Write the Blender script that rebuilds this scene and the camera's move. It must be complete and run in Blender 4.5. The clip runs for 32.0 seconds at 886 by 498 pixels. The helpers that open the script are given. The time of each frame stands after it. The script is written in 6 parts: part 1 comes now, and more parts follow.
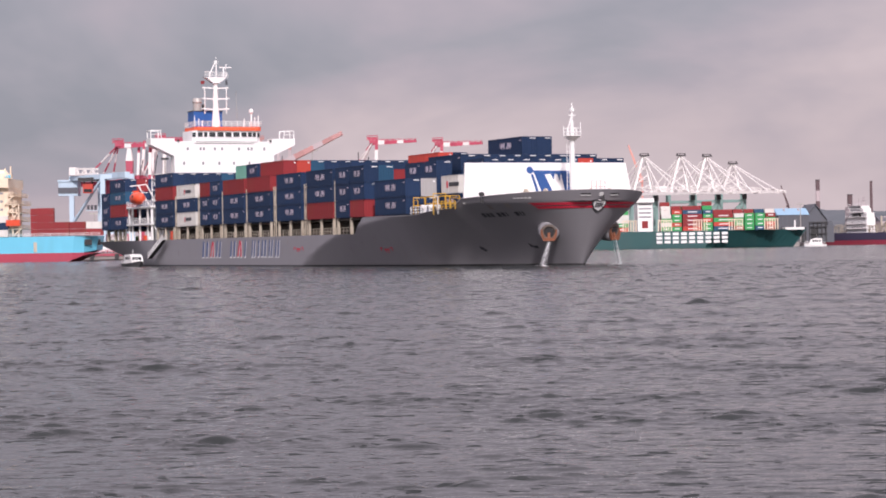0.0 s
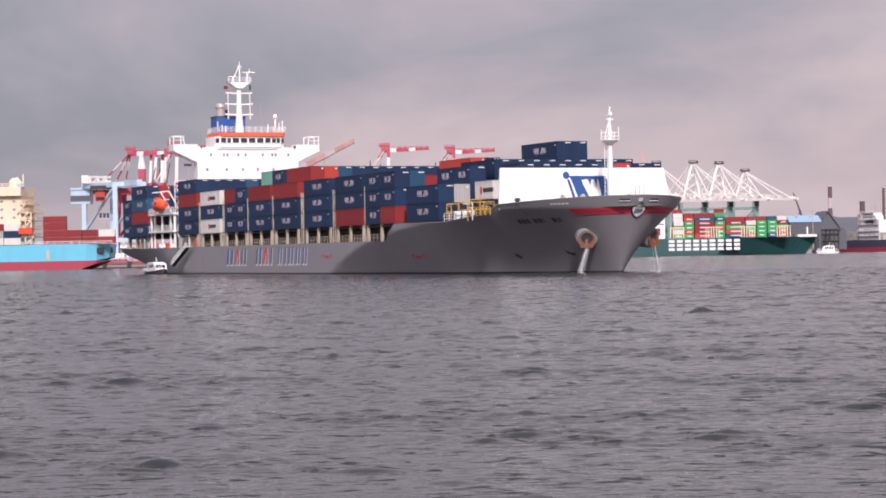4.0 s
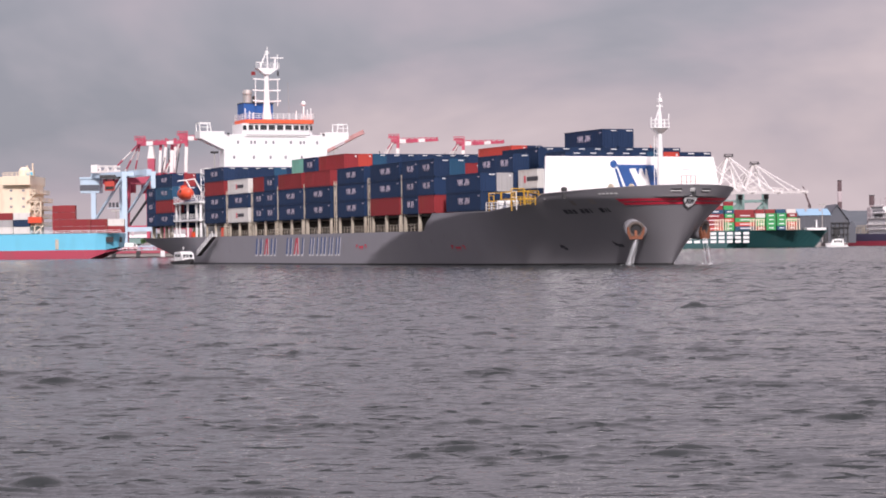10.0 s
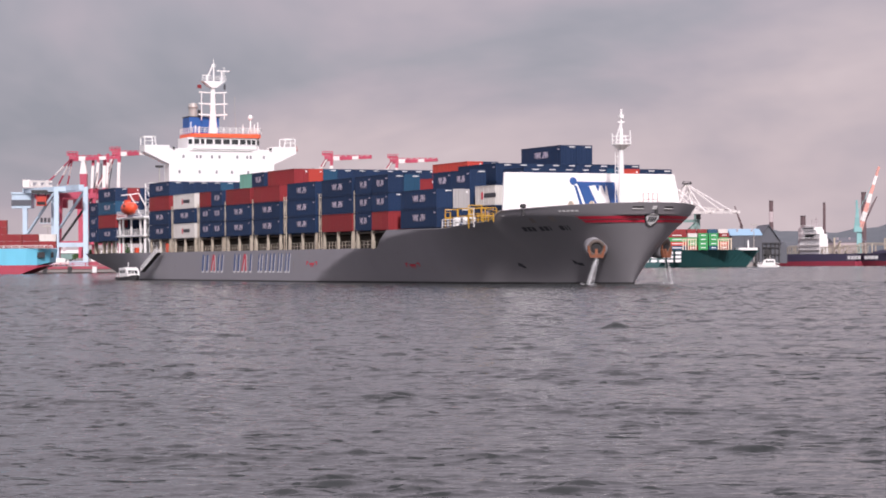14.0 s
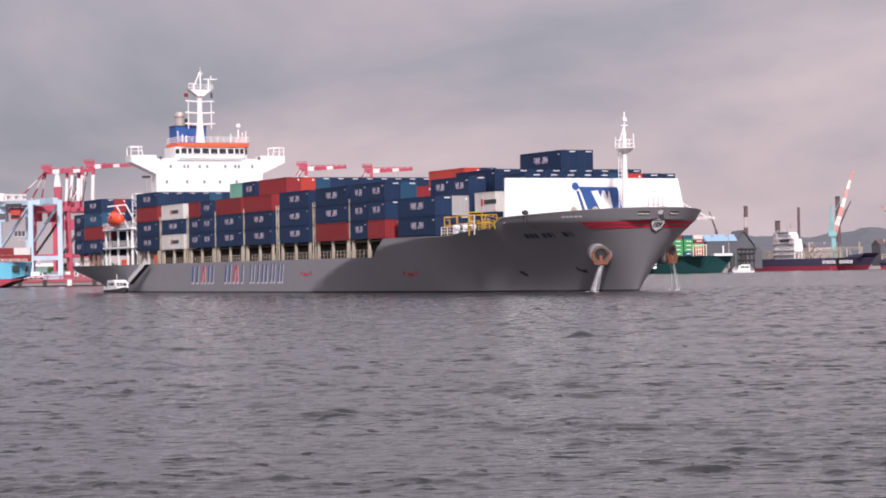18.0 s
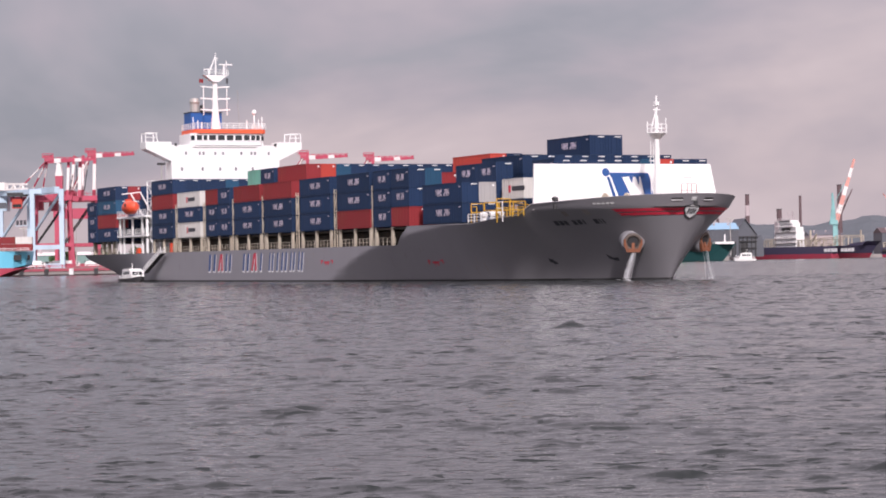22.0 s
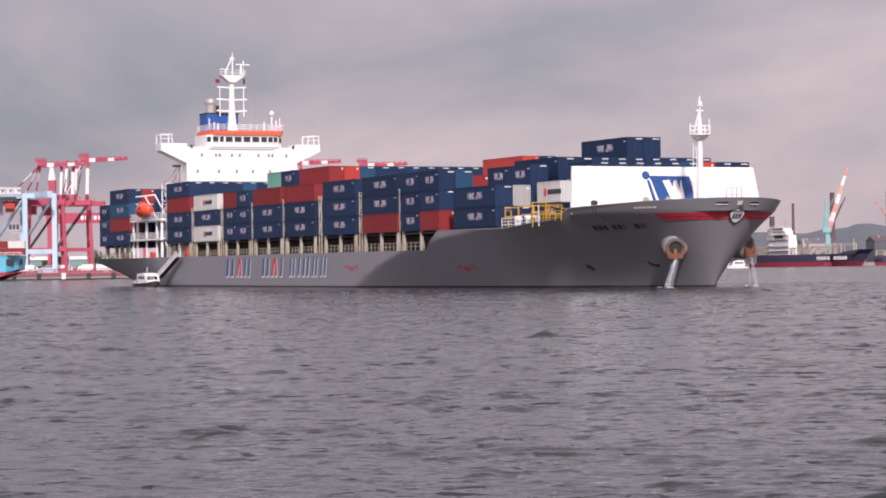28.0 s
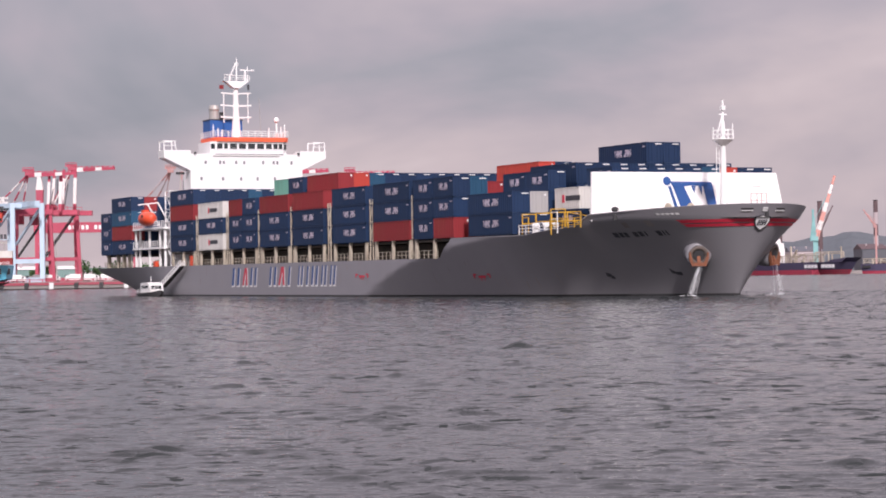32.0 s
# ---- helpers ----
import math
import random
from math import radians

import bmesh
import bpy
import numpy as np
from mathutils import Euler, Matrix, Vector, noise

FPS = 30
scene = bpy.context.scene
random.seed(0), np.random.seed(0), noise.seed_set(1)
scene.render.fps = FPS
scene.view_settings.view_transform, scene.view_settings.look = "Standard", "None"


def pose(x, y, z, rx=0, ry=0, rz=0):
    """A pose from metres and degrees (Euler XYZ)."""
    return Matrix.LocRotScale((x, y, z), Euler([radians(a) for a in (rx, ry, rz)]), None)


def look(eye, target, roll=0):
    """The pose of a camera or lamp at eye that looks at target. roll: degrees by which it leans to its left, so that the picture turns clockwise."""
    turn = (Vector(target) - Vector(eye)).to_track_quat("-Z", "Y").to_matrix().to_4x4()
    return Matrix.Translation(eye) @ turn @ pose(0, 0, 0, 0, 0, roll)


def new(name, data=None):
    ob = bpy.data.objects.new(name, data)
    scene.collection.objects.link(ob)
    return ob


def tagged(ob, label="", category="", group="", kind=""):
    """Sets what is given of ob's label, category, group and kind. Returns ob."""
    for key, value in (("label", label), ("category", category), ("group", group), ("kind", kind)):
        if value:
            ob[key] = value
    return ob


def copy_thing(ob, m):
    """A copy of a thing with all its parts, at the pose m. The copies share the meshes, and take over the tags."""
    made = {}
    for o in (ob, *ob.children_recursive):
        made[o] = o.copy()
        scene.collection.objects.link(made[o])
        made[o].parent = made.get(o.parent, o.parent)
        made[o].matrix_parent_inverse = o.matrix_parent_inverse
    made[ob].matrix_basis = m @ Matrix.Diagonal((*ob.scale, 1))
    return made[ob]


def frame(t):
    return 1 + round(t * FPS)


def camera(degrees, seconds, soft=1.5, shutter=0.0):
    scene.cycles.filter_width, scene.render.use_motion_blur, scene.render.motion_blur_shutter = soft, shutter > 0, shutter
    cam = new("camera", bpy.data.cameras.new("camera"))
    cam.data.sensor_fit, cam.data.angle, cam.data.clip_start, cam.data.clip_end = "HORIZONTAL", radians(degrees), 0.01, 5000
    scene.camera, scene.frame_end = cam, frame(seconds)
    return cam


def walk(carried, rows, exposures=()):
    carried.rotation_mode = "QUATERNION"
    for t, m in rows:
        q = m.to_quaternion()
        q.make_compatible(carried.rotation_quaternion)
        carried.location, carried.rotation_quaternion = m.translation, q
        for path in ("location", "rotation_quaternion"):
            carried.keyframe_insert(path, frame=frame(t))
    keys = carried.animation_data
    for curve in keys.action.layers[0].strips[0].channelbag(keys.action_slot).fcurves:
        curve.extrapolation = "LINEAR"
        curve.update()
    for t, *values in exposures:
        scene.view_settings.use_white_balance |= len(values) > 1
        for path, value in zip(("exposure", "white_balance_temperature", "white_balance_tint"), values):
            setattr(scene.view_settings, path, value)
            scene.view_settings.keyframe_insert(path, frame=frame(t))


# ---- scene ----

# ---- camera and its walk ----
EYE_Z = 2.58


def aim(yaw, pitch, roll):
    """Camera at the quay; yaw clockwise from +y."""
    return pose(0, 0, EYE_Z, 90 + pitch, 0, -yaw) @ pose(0, 0, 0, 0, 0, roll)


cam = camera(21.96, 32.0, soft=1.85)
CAMERA_ROWS = [
    (0.0, -0.961, -0.017, -0.944), (0.5, -0.959, 0.010, -0.892), (1.0, -0.964, 0.054, -0.894), (1.5, -0.956, 0.121, -0.940),
    (2.0, -1.001, 0.151, -0.972), (2.5, -1.146, 0.169, -1.056), (3.0, -1.209, 0.180, -1.063), (3.5, -1.242, 0.189, -1.041),
    (5.5, -1.273, 0.053, -0.840), (6.0, -1.274, -0.000, -0.786), (6.5, -1.263, -0.052, -0.727), (7.0, -1.266, -0.087, -0.648),
    (7.5, -1.265, -0.132, -0.622), (8.0, -1.275, -0.186, -0.578), (8.5, -1.323, -0.202, -0.741), (9.0, -1.412, -0.145, -0.803),
    (9.5, -1.439, -0.050, -0.745), (10.0, -1.489, -0.038, -0.685), (10.5, -1.429, 0.012, -0.468), (11.0, -1.335, 0.064, -0.341),
    (11.5, -1.220, 0.137, -0.301), (12.0, -1.148, 0.200, -0.416), (12.5, -1.092, 0.259, -0.451), (13.0, -1.032, 0.314, -0.422),
    (13.5, -0.821, 0.367, -0.405), (14.0, 0.195, 0.394, -0.312), (14.5, 0.675, 0.405, -0.227), (16.5, 0.894, 0.481, -0.740),
    (17.0, 0.947, 0.637, -0.881), (17.5, 0.901, 0.615, -0.750), (18.0, 0.814, 0.612, -0.962), (18.5, 0.798, 0.175, -0.923),
    (19.0, 0.706, 0.048, -1.025), (19.5, 0.677, 0.040, -0.985), (20.0, 0.636, 0.064, -1.055), (20.5, 0.626, 0.135, -1.082),
    (21.0, 0.656, 0.209, -1.028), (21.5, 0.721, 0.284, -1.017), (22.0, 0.770, 0.326, -1.031), (22.5, 0.755, 0.362, -1.158),
    (23.0, 0.748, 0.445, -1.173), (23.5, 0.713, 0.505, -1.168), (24.0, 0.718, 0.548, -1.081), (24.5, 0.726, 0.572, -1.081),
    (25.0, 0.750, 0.571, -1.037), (25.5, 0.787, 0.574, -1.037), (27.5, 0.903, 0.482, -0.746), (28.0, 0.951, 0.480, -0.764),
    (28.5, 0.996, 0.516, -0.819), (29.0, 1.030, 0.559, -0.872), (29.5, 1.073, 0.597, -0.824), (30.0, 1.113, 0.607, -0.853),
    (30.5, 1.140, 0.616, -0.827), (31.0, 1.152, 0.631, -0.876), (31.5, 1.203, 0.653, -0.883), (32.0, 1.257, 0.700, -0.879),

]
walk(cam, [(t, aim(y, p, r)) for t, y, p, r in CAMERA_ROWS])

# ---- world, sun and exposure ----
SUN_AZ, SUN_EL = 174.0, 36.0  # degrees clockwise from +y, and above the horizon
world = bpy.data.worlds.new("overcast_sky")
scene.world = world
world.use_nodes = True
wt = world.node_tree
wt.nodes.clear()


def wnode(kind, **sets):
    n = wt.nodes.new(kind)
    for k, v in sets.items():
        n.inputs[k].default_value = v
    return n


w_out = wnode("ShaderNodeOutputWorld")
w_sky = wnode("ShaderNodeTexSky")
w_sky.sky_type = "NISHITA"
w_sky.sun_disc = False
w_sky.sun_elevation = radians(SUN_EL)
w_sky.sun_rotation = radians(SUN_AZ)
w_sky.dust_density = 4.0
w_bg_sky = wnode("ShaderNodeBackground", Strength=0.08)
wt.links.new(w_sky.outputs[0], w_bg_sky.inputs[0])
w_co = wnode("ShaderNodeTexCoord")
w_map = wnode("ShaderNodeMapping")
w_map.inputs["Scale"].default_value = (5.0, 5.0, 10.0)
w_map.inputs["Location"].default_value = (0.2, 1.4, 0.3)
w_map.inputs["Rotation"].default_value = (0.0, 0.30, 0.0)
wt.links.new(w_co.outputs["Generated"], w_map.inputs[0])
w_noise = wnode("ShaderNodeTexNoise", Scale=1.0, Detail=5.0, Roughness=0.52, Distortion=0.25)
wt.links.new(w_map.outputs[0], w_noise.inputs["Vector"])
w_ramp = wnode("ShaderNodeValToRGB")
cr = w_ramp.color_ramp
cr.elements[0].position, cr.elements[0].color = 0.395, (0.298, 0.293, 0.345, 1)
cr.elements[1].position, cr.elements[1].color = 0.70, (0.70, 0.575, 0.605, 1)
grey = cr.elements.new(0.45)
grey.color = (0.362, 0.338, 0.392, 1)
mid = cr.elements.new(0.5)
mid.color = (0.432, 0.374, 0.43, 1)
high = cr.elements.new(0.59)
high.color = (0.565, 0.466, 0.503, 1)
w_sep = wnode("ShaderNodeSeparateXYZ")
wt.links.new(w_co.outputs["Generated"], w_sep.inputs[0])
w_tilt = wnode("ShaderNodeMath")
w_tilt.operation = "MULTIPLY_ADD"
w_tilt.inputs[1].default_value = 0.38
wt.links.new(w_sep.outputs[0], w_tilt.inputs[0])
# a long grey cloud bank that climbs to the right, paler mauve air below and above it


def wmath(kind, a, b, c=None):
    """A math node; sockets are linked, numbers are set."""
    n = wnode("ShaderNodeMath")
    n.operation = kind
    for i, v in enumerate((a, b, c)):
        if isinstance(v, (int, float)):
            n.inputs[i].default_value = v
        elif v is not None:
            wt.links.new(v, n.inputs[i])
    return n.outputs[0]


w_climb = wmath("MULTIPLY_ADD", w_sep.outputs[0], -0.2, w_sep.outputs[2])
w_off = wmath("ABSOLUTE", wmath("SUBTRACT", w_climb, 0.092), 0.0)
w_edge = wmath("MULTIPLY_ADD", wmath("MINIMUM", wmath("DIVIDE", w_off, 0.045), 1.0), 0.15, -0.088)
w_sum = wnode("ShaderNodeMath")
w_dim = wnode("ShaderNodeMath")
w_dim.operation = "MULTIPLY_ADD"
w_dim.inputs[1].default_value, w_dim.inputs[2].default_value = 0.8, -0.40
wt.links.new(w_noise.outputs[0], w_dim.inputs[0])
wt.links.new(w_dim.outputs[0], w_sum.inputs[0])
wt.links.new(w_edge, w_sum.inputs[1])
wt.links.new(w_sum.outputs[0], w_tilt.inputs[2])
# the cloud bands fade into even grey higher up
w_even = wnode("ShaderNodeMath")
w_even.operation = "MULTIPLY_ADD"
w_even.use_clamp = True
w_even.inputs[1].default_value, w_even.inputs[2].default_value = -9.0, 1.8
wt.links.new(w_sep.outputs[2], w_even.inputs[0])
w_band = wnode("ShaderNodeMath")
w_band.operation = "MULTIPLY_ADD"
w_band.inputs[2].default_value = 0.5
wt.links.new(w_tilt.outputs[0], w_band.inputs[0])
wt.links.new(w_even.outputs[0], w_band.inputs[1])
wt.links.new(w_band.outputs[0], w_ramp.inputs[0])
w_bg_cloud = wnode("ShaderNodeBackground", Strength=1.0)
w_up = wnode("ShaderNodeMath")
w_up.operation = "MULTIPLY_ADD"
w_up.inputs[1].default_value, w_up.inputs[2].default_value = 2.2, 0.68
w_up.use_clamp = False
w_max = wnode("ShaderNodeMath")
w_max.operation = "MAXIMUM"
w_max.inputs[1].default_value = 0.12
wt.links.new(w_sep.outputs[2], w_max.inputs[0])
wt.links.new(w_max.outputs[0], w_up.inputs[0])
wt.links.new(w_up.outputs[0], w_bg_cloud.inputs["Strength"])
wt.links.new(w_ramp.outputs[0], w_bg_cloud.inputs[0])
w_mix = wnode("ShaderNodeMixShader", Fac=0.88)
wt.links.new(w_bg_sky.outputs[0], w_mix.inputs[1])
wt.links.new(w_bg_cloud.outputs[0], w_mix.inputs[2])
wt.links.new(w_mix.outputs[0], w_out.inputs[0])

sun_data = bpy.data.lights.new("sun", "SUN")
sun_data.energy, sun_data.angle, sun_data.color = 3.2, radians(4.0), (1.0, 0.92, 0.945)
sun = new("sun", sun_data)
s_az, s_el = radians(SUN_AZ), radians(SUN_EL)
sun_way = Vector((math.sin(s_az) * math.cos(s_el), math.cos(s_az) * math.cos(s_el), math.sin(s_el)))
sun.matrix_world = look(sun_way * 300, (0, 0, 0))
scene.view_settings.exposure = 0.29


# ---- materials ----
def material(name, colour, rough=0.55, metal=0.0, grain=6.0, vary=0.12, stain=None, stain_amount=0.0, stain_scale=0.35, bump=0.0, spec=0.5):
    """Painted or natural surface: base colour, two scales of variation and a fine relief."""
    m = bpy.data.materials.new(name)
    m.use_nodes = True
    nt = m.node_tree
    b = nt.nodes["Principled BSDF"]
    b.inputs["Roughness"].default_value, b.inputs["Metallic"].default_value = rough, metal
    b.inputs["Specular IOR Level"].default_value = spec
    co = nt.nodes.new("ShaderNodeTexCoord")
    n1 = nt.nodes.new("ShaderNodeTexNoise")
    n1.inputs["Scale"].default_value, n1.inputs["Detail"].default_value = grain, 4
    nt.links.new(co.outputs["Object"], n1.inputs["Vector"])
    rm = nt.nodes.new("ShaderNodeMapRange")
    rm.inputs["To Min"].default_value, rm.inputs["To Max"].default_value = 1 - vary, 1 + vary
    nt.links.new(n1.outputs[0], rm.inputs[0])
    rnd = nt.nodes.new("ShaderNodeObjectInfo")
    rr = nt.nodes.new("ShaderNodeMapRange")
    rr.inputs["To Min"].default_value, rr.inputs["To Max"].default_value = 1 - vary, 1 + vary
    nt.links.new(rnd.outputs["Random"], rr.inputs[0])
    mul = nt.nodes.new("ShaderNodeMath")
    mul.operation = "MULTIPLY"
    nt.links.new(rm.outputs[0], mul.inputs[0])
    nt.links.new(rr.outputs[0], mul.inputs[1])
    mix = nt.nodes.new("ShaderNodeMix")
    mix.data_type, mix.blend_type = "RGBA", "MULTIPLY"
    mix.inputs["Factor"].default_value = 1.0
    mix.inputs["A"].default_value = (*colour, 1)
    nt.links.new(mul.outputs[0], mix.inputs["B"])
    last = mix.outputs["Result"]
    if stain:
        mp = nt.nodes.new("ShaderNodeMapping")
        mp.inputs["Scale"].default_value = (1.0, 1.0, 0.25)
        nt.links.new(co.outputs["Object"], mp.inputs[0])
        n2 = nt.nodes.new("ShaderNodeTexNoise")
        n2.inputs["Scale"].default_value, n2.inputs["Detail"].default_value = stain_scale, 6
        nt.links.new(mp.outputs[0], n2.inputs["Vector"])
        r2 = nt.nodes.new("ShaderNodeMapRange")
        r2.inputs["From Min"].default_value, r2.inputs["From Max"].default_value = 0.5, 0.75
        r2.inputs["To Max"].default_value = stain_amount
        nt.links.new(n2.outputs[0], r2.inputs[0])
        mx = nt.nodes.new("ShaderNodeMix")
        mx.data_type = "RGBA"
        nt.links.new(r2.outputs[0], mx.inputs["Factor"])
        nt.links.new(last, mx.inputs["A"])
        mx.inputs["B"].default_value = (*stain, 1)
        last = mx.outputs["Result"]
    nt.links.new(last, b.inputs["Base Color"])
    if bump:
        bp = nt.nodes.new("ShaderNodeBump")
        bp.inputs["Strength"].default_value, bp.inputs["Distance"].default_value = bump, 0.05
        nt.links.new(n1.outputs[0], bp.inputs["Height"])
        nt.links.new(bp.outputs[0], b.inputs["Normal"])
    return m


RUST = (0.16, 0.07, 0.035)
DIRT = (0.10, 0.09, 0.085)
M = dict(
    hull_grey=material("hull_grey_paint", (0.258, 0.248, 0.267), 0.4, grain=0.35, vary=0.05, stain=(0.215, 0.205, 0.215), stain_amount=0.35, stain_scale=0.09),
    hull_red=material("antifouling_red", (0.30, 0.05, 0.045), 0.6, stain=DIRT, stain_amount=0.4),
    white=material("white_ship_paint", (0.82, 0.81, 0.80), 0.4, grain=1.5, vary=0.03, stain=(0.6, 0.52, 0.44), stain_amount=0.15),
    cream=material("cream_ship_paint", (0.76, 0.63, 0.48), 0.5, vary=0.06, stain=RUST, stain_amount=0.2),
    stone=material("weathered_cream_paint", (0.50, 0.44, 0.35), 0.6, vary=0.12, stain=RUST, stain_amount=0.45, stain_scale=1.2),
    orange=material("orange_bridge_band", (0.80, 0.125, 0.05), 0.45, vary=0.05),
    boat_orange=material("lifeboat_orange", (0.64, 0.075, 0.03), 0.4, vary=0.06),
    funnel_blue=material("funnel_blue", (0.02, 0.10, 0.34), 0.45, vary=0.07),
    logo_blue=material("emblem_blue", (0.018, 0.075, 0.25), 0.45, vary=0.05),
    logo_red=material("emblem_red", (0.62, 0.035, 0.07), 0.45, vary=0.06),
    logo_white=material("emblem_white", (0.75, 0.74, 0.74), 0.5, vary=0.04),
    logo_pink=material("emblem_faded", (0.46, 0.40, 0.46), 0.55, vary=0.12),
    mark_dark=material("dark_marking", (0.05, 0.05, 0.06), 0.5, vary=0.1),
    glass=material("dark_bridge_glass", (0.02, 0.025, 0.03), 0.08, vary=0.05, spec=0.8),
    porthole=material("porthole_glass", (0.26, 0.25, 0.27), 0.2, vary=0.1),
    yellow=material("yellow_safety_paint", (0.62, 0.36, 0.03), 0.5, vary=0.1, stain=RUST, stain_amount=0.3, stain_scale=1.5),
    steel=material("galvanised_steel", (0.42, 0.40, 0.38), 0.5, 0.3, vary=0.15, stain=RUST, stain_amount=0.4, stain_scale=1.0),
    dark=material("dark_steel", (0.035, 0.034, 0.036), 0.7, vary=0.2),
    deck=material("oxide_deck_paint", (0.13, 0.10, 0.085), 0.7, vary=0.15, stain=DIRT, stain_amount=0.4),
    hatch=material("hatch_coaming_brown", (0.07, 0.058, 0.045), 0.7, vary=0.2, stain=RUST, stain_amount=0.5),
    rust=material("rusty_anchor_iron", (0.17, 0.06, 0.03), 0.8, vary=0.3, stain=(0.10, 0.05, 0.03), stain_amount=0.6, stain_scale=2.0, bump=0.3),
    foam=material("falling_water", (0.75, 0.76, 0.78), 0.3, vary=0.1),
    c_blue=material("container_blue", (0.011, 0.029, 0.076), 0.62, spec=0.3, vary=0.14, stain=(0.03, 0.04, 0.07), stain_amount=0.35, stain_scale=0.8),
    c_blue2=material("container_mid_blue", (0.018, 0.068, 0.13), 0.62, spec=0.3, vary=0.12, stain=(0.06, 0.07, 0.09), stain_amount=0.4, stain_scale=0.8),
    c_red=material("container_red", (0.225, 0.025, 0.03), 0.62, spec=0.3, vary=0.12, stain=RUST, stain_amount=0.35, stain_scale=0.8),
    c_orange=material("container_orange_red", (0.46, 0.058, 0.042), 0.62, spec=0.3, vary=0.1, stain=RUST, stain_amount=0.3, stain_scale=0.8),
    c_white=material("container_white", (0.62, 0.60, 0.57), 0.62, spec=0.3, vary=0.05, stain=RUST, stain_amount=0.2, stain_scale=0.8),
    c_green=material("container_sea_green", (0.16, 0.39, 0.31), 0.62, spec=0.3, vary=0.1, stain=DIRT, stain_amount=0.3, stain_scale=0.8),
    c_leaf=material("container_bright_green", (0.03, 0.28, 0.08), 0.5, vary=0.15),
    c_grey=material("container_grey", (0.38, 0.37, 0.37), 0.62, spec=0.3, vary=0.08, stain=DIRT, stain_amount=0.3, stain_scale=0.8),
    crane_blue=material("crane_pale_blue", (0.46, 0.58, 0.68), 0.5, vary=0.06, stain=DIRT, stain_amount=0.2, stain_scale=0.2),
    # crimson set paler and pinker, with some of the haze in the colour
    crane_red=material("crane_crimson", (0.43, 0.065, 0.11), 0.5, vary=0.1, stain=DIRT, stain_amount=0.2, stain_scale=0.2),
    crane_pink=material("crane_dull_pink", (0.42, 0.23, 0.22), 0.6, vary=0.1),
    # orange washed out towards pink: distance haze mixed into the paint
    hazed_orange=material("hazed_orange_paint", (0.60, 0.29, 0.25), 0.6, vary=0.1),
    crane_white=material("crane_white", (0.74, 0.70, 0.68), 0.5, vary=0.05),
    crane_green=material("crane_grey_green", (0.17, 0.27, 0.25), 0.6, vary=0.1),
    crane_teal=material("crane_teal", (0.20, 0.40, 0.40), 0.6, vary=0.1),
    ship_blue=material("pale_blue_hull_paint", (0.13, 0.46, 0.62), 0.45, grain=0.2, vary=0.06, stain=(0.10, 0.25, 0.30), stain_amount=0.35, stain_scale=0.12),
    ship_green=material("dark_green_hull_paint", (0.018, 0.072, 0.075), 0.45, grain=0.2, vary=0.08, stain=DIRT, stain_amount=0.2, stain_scale=0.1),
    # navy lifted lighter than the hull's own tone, to include distance haze
    ship_navy=material("dark_navy_hull_paint", (0.075, 0.065, 0.115), 0.45, vary=0.08),
    ship_crimson=material("crimson_hull_paint", (0.38, 0.045, 0.08), 0.5, vary=0.08, stain=DIRT, stain_amount=0.4, stain_scale=0.15),
    concrete=material("quay_concrete", (0.30, 0.27, 0.26), 0.85, grain=0.8, vary=0.12, stain=DIRT, stain_amount=0.5, stain_scale=0.1, bump=0.3),
    quay_red=material("quay_red_paint", (0.34, 0.065, 0.095), 0.7, vary=0.15, stain=DIRT, stain_amount=0.4),
    brick_dark=material("stack_dark_band", (0.10, 0.065, 0.07), 0.8, vary=0.15),
    stack_pale=material("stack_pale_band", (0.42, 0.36, 0.37), 0.8, vary=0.12),
    shed=material("shed_grey_blue", (0.095, 0.10, 0.118), 0.7, vary=0.1, stain=DIRT, stain_amount=0.3, stain_scale=0.1),
    shed_roof=material("shed_pale_blue_roof", (0.22, 0.36, 0.48), 0.6, vary=0.08),
    # woods coloured blue-grey; the haze is part of this tint
    hill=material("wooded_hill", (0.065, 0.075, 0.085), 0.95, grain=0.03, vary=0.3, stain=(0.10, 0.10, 0.11), stain_amount=0.5, stain_scale=0.01),
    leaf=material("tree_leaves", (0.05, 0.10, 0.035), 0.8, grain=0.6, vary=0.4),
    bark=material("tree_bark", (0.10, 0.075, 0.055), 0.9, vary=0.2),
)


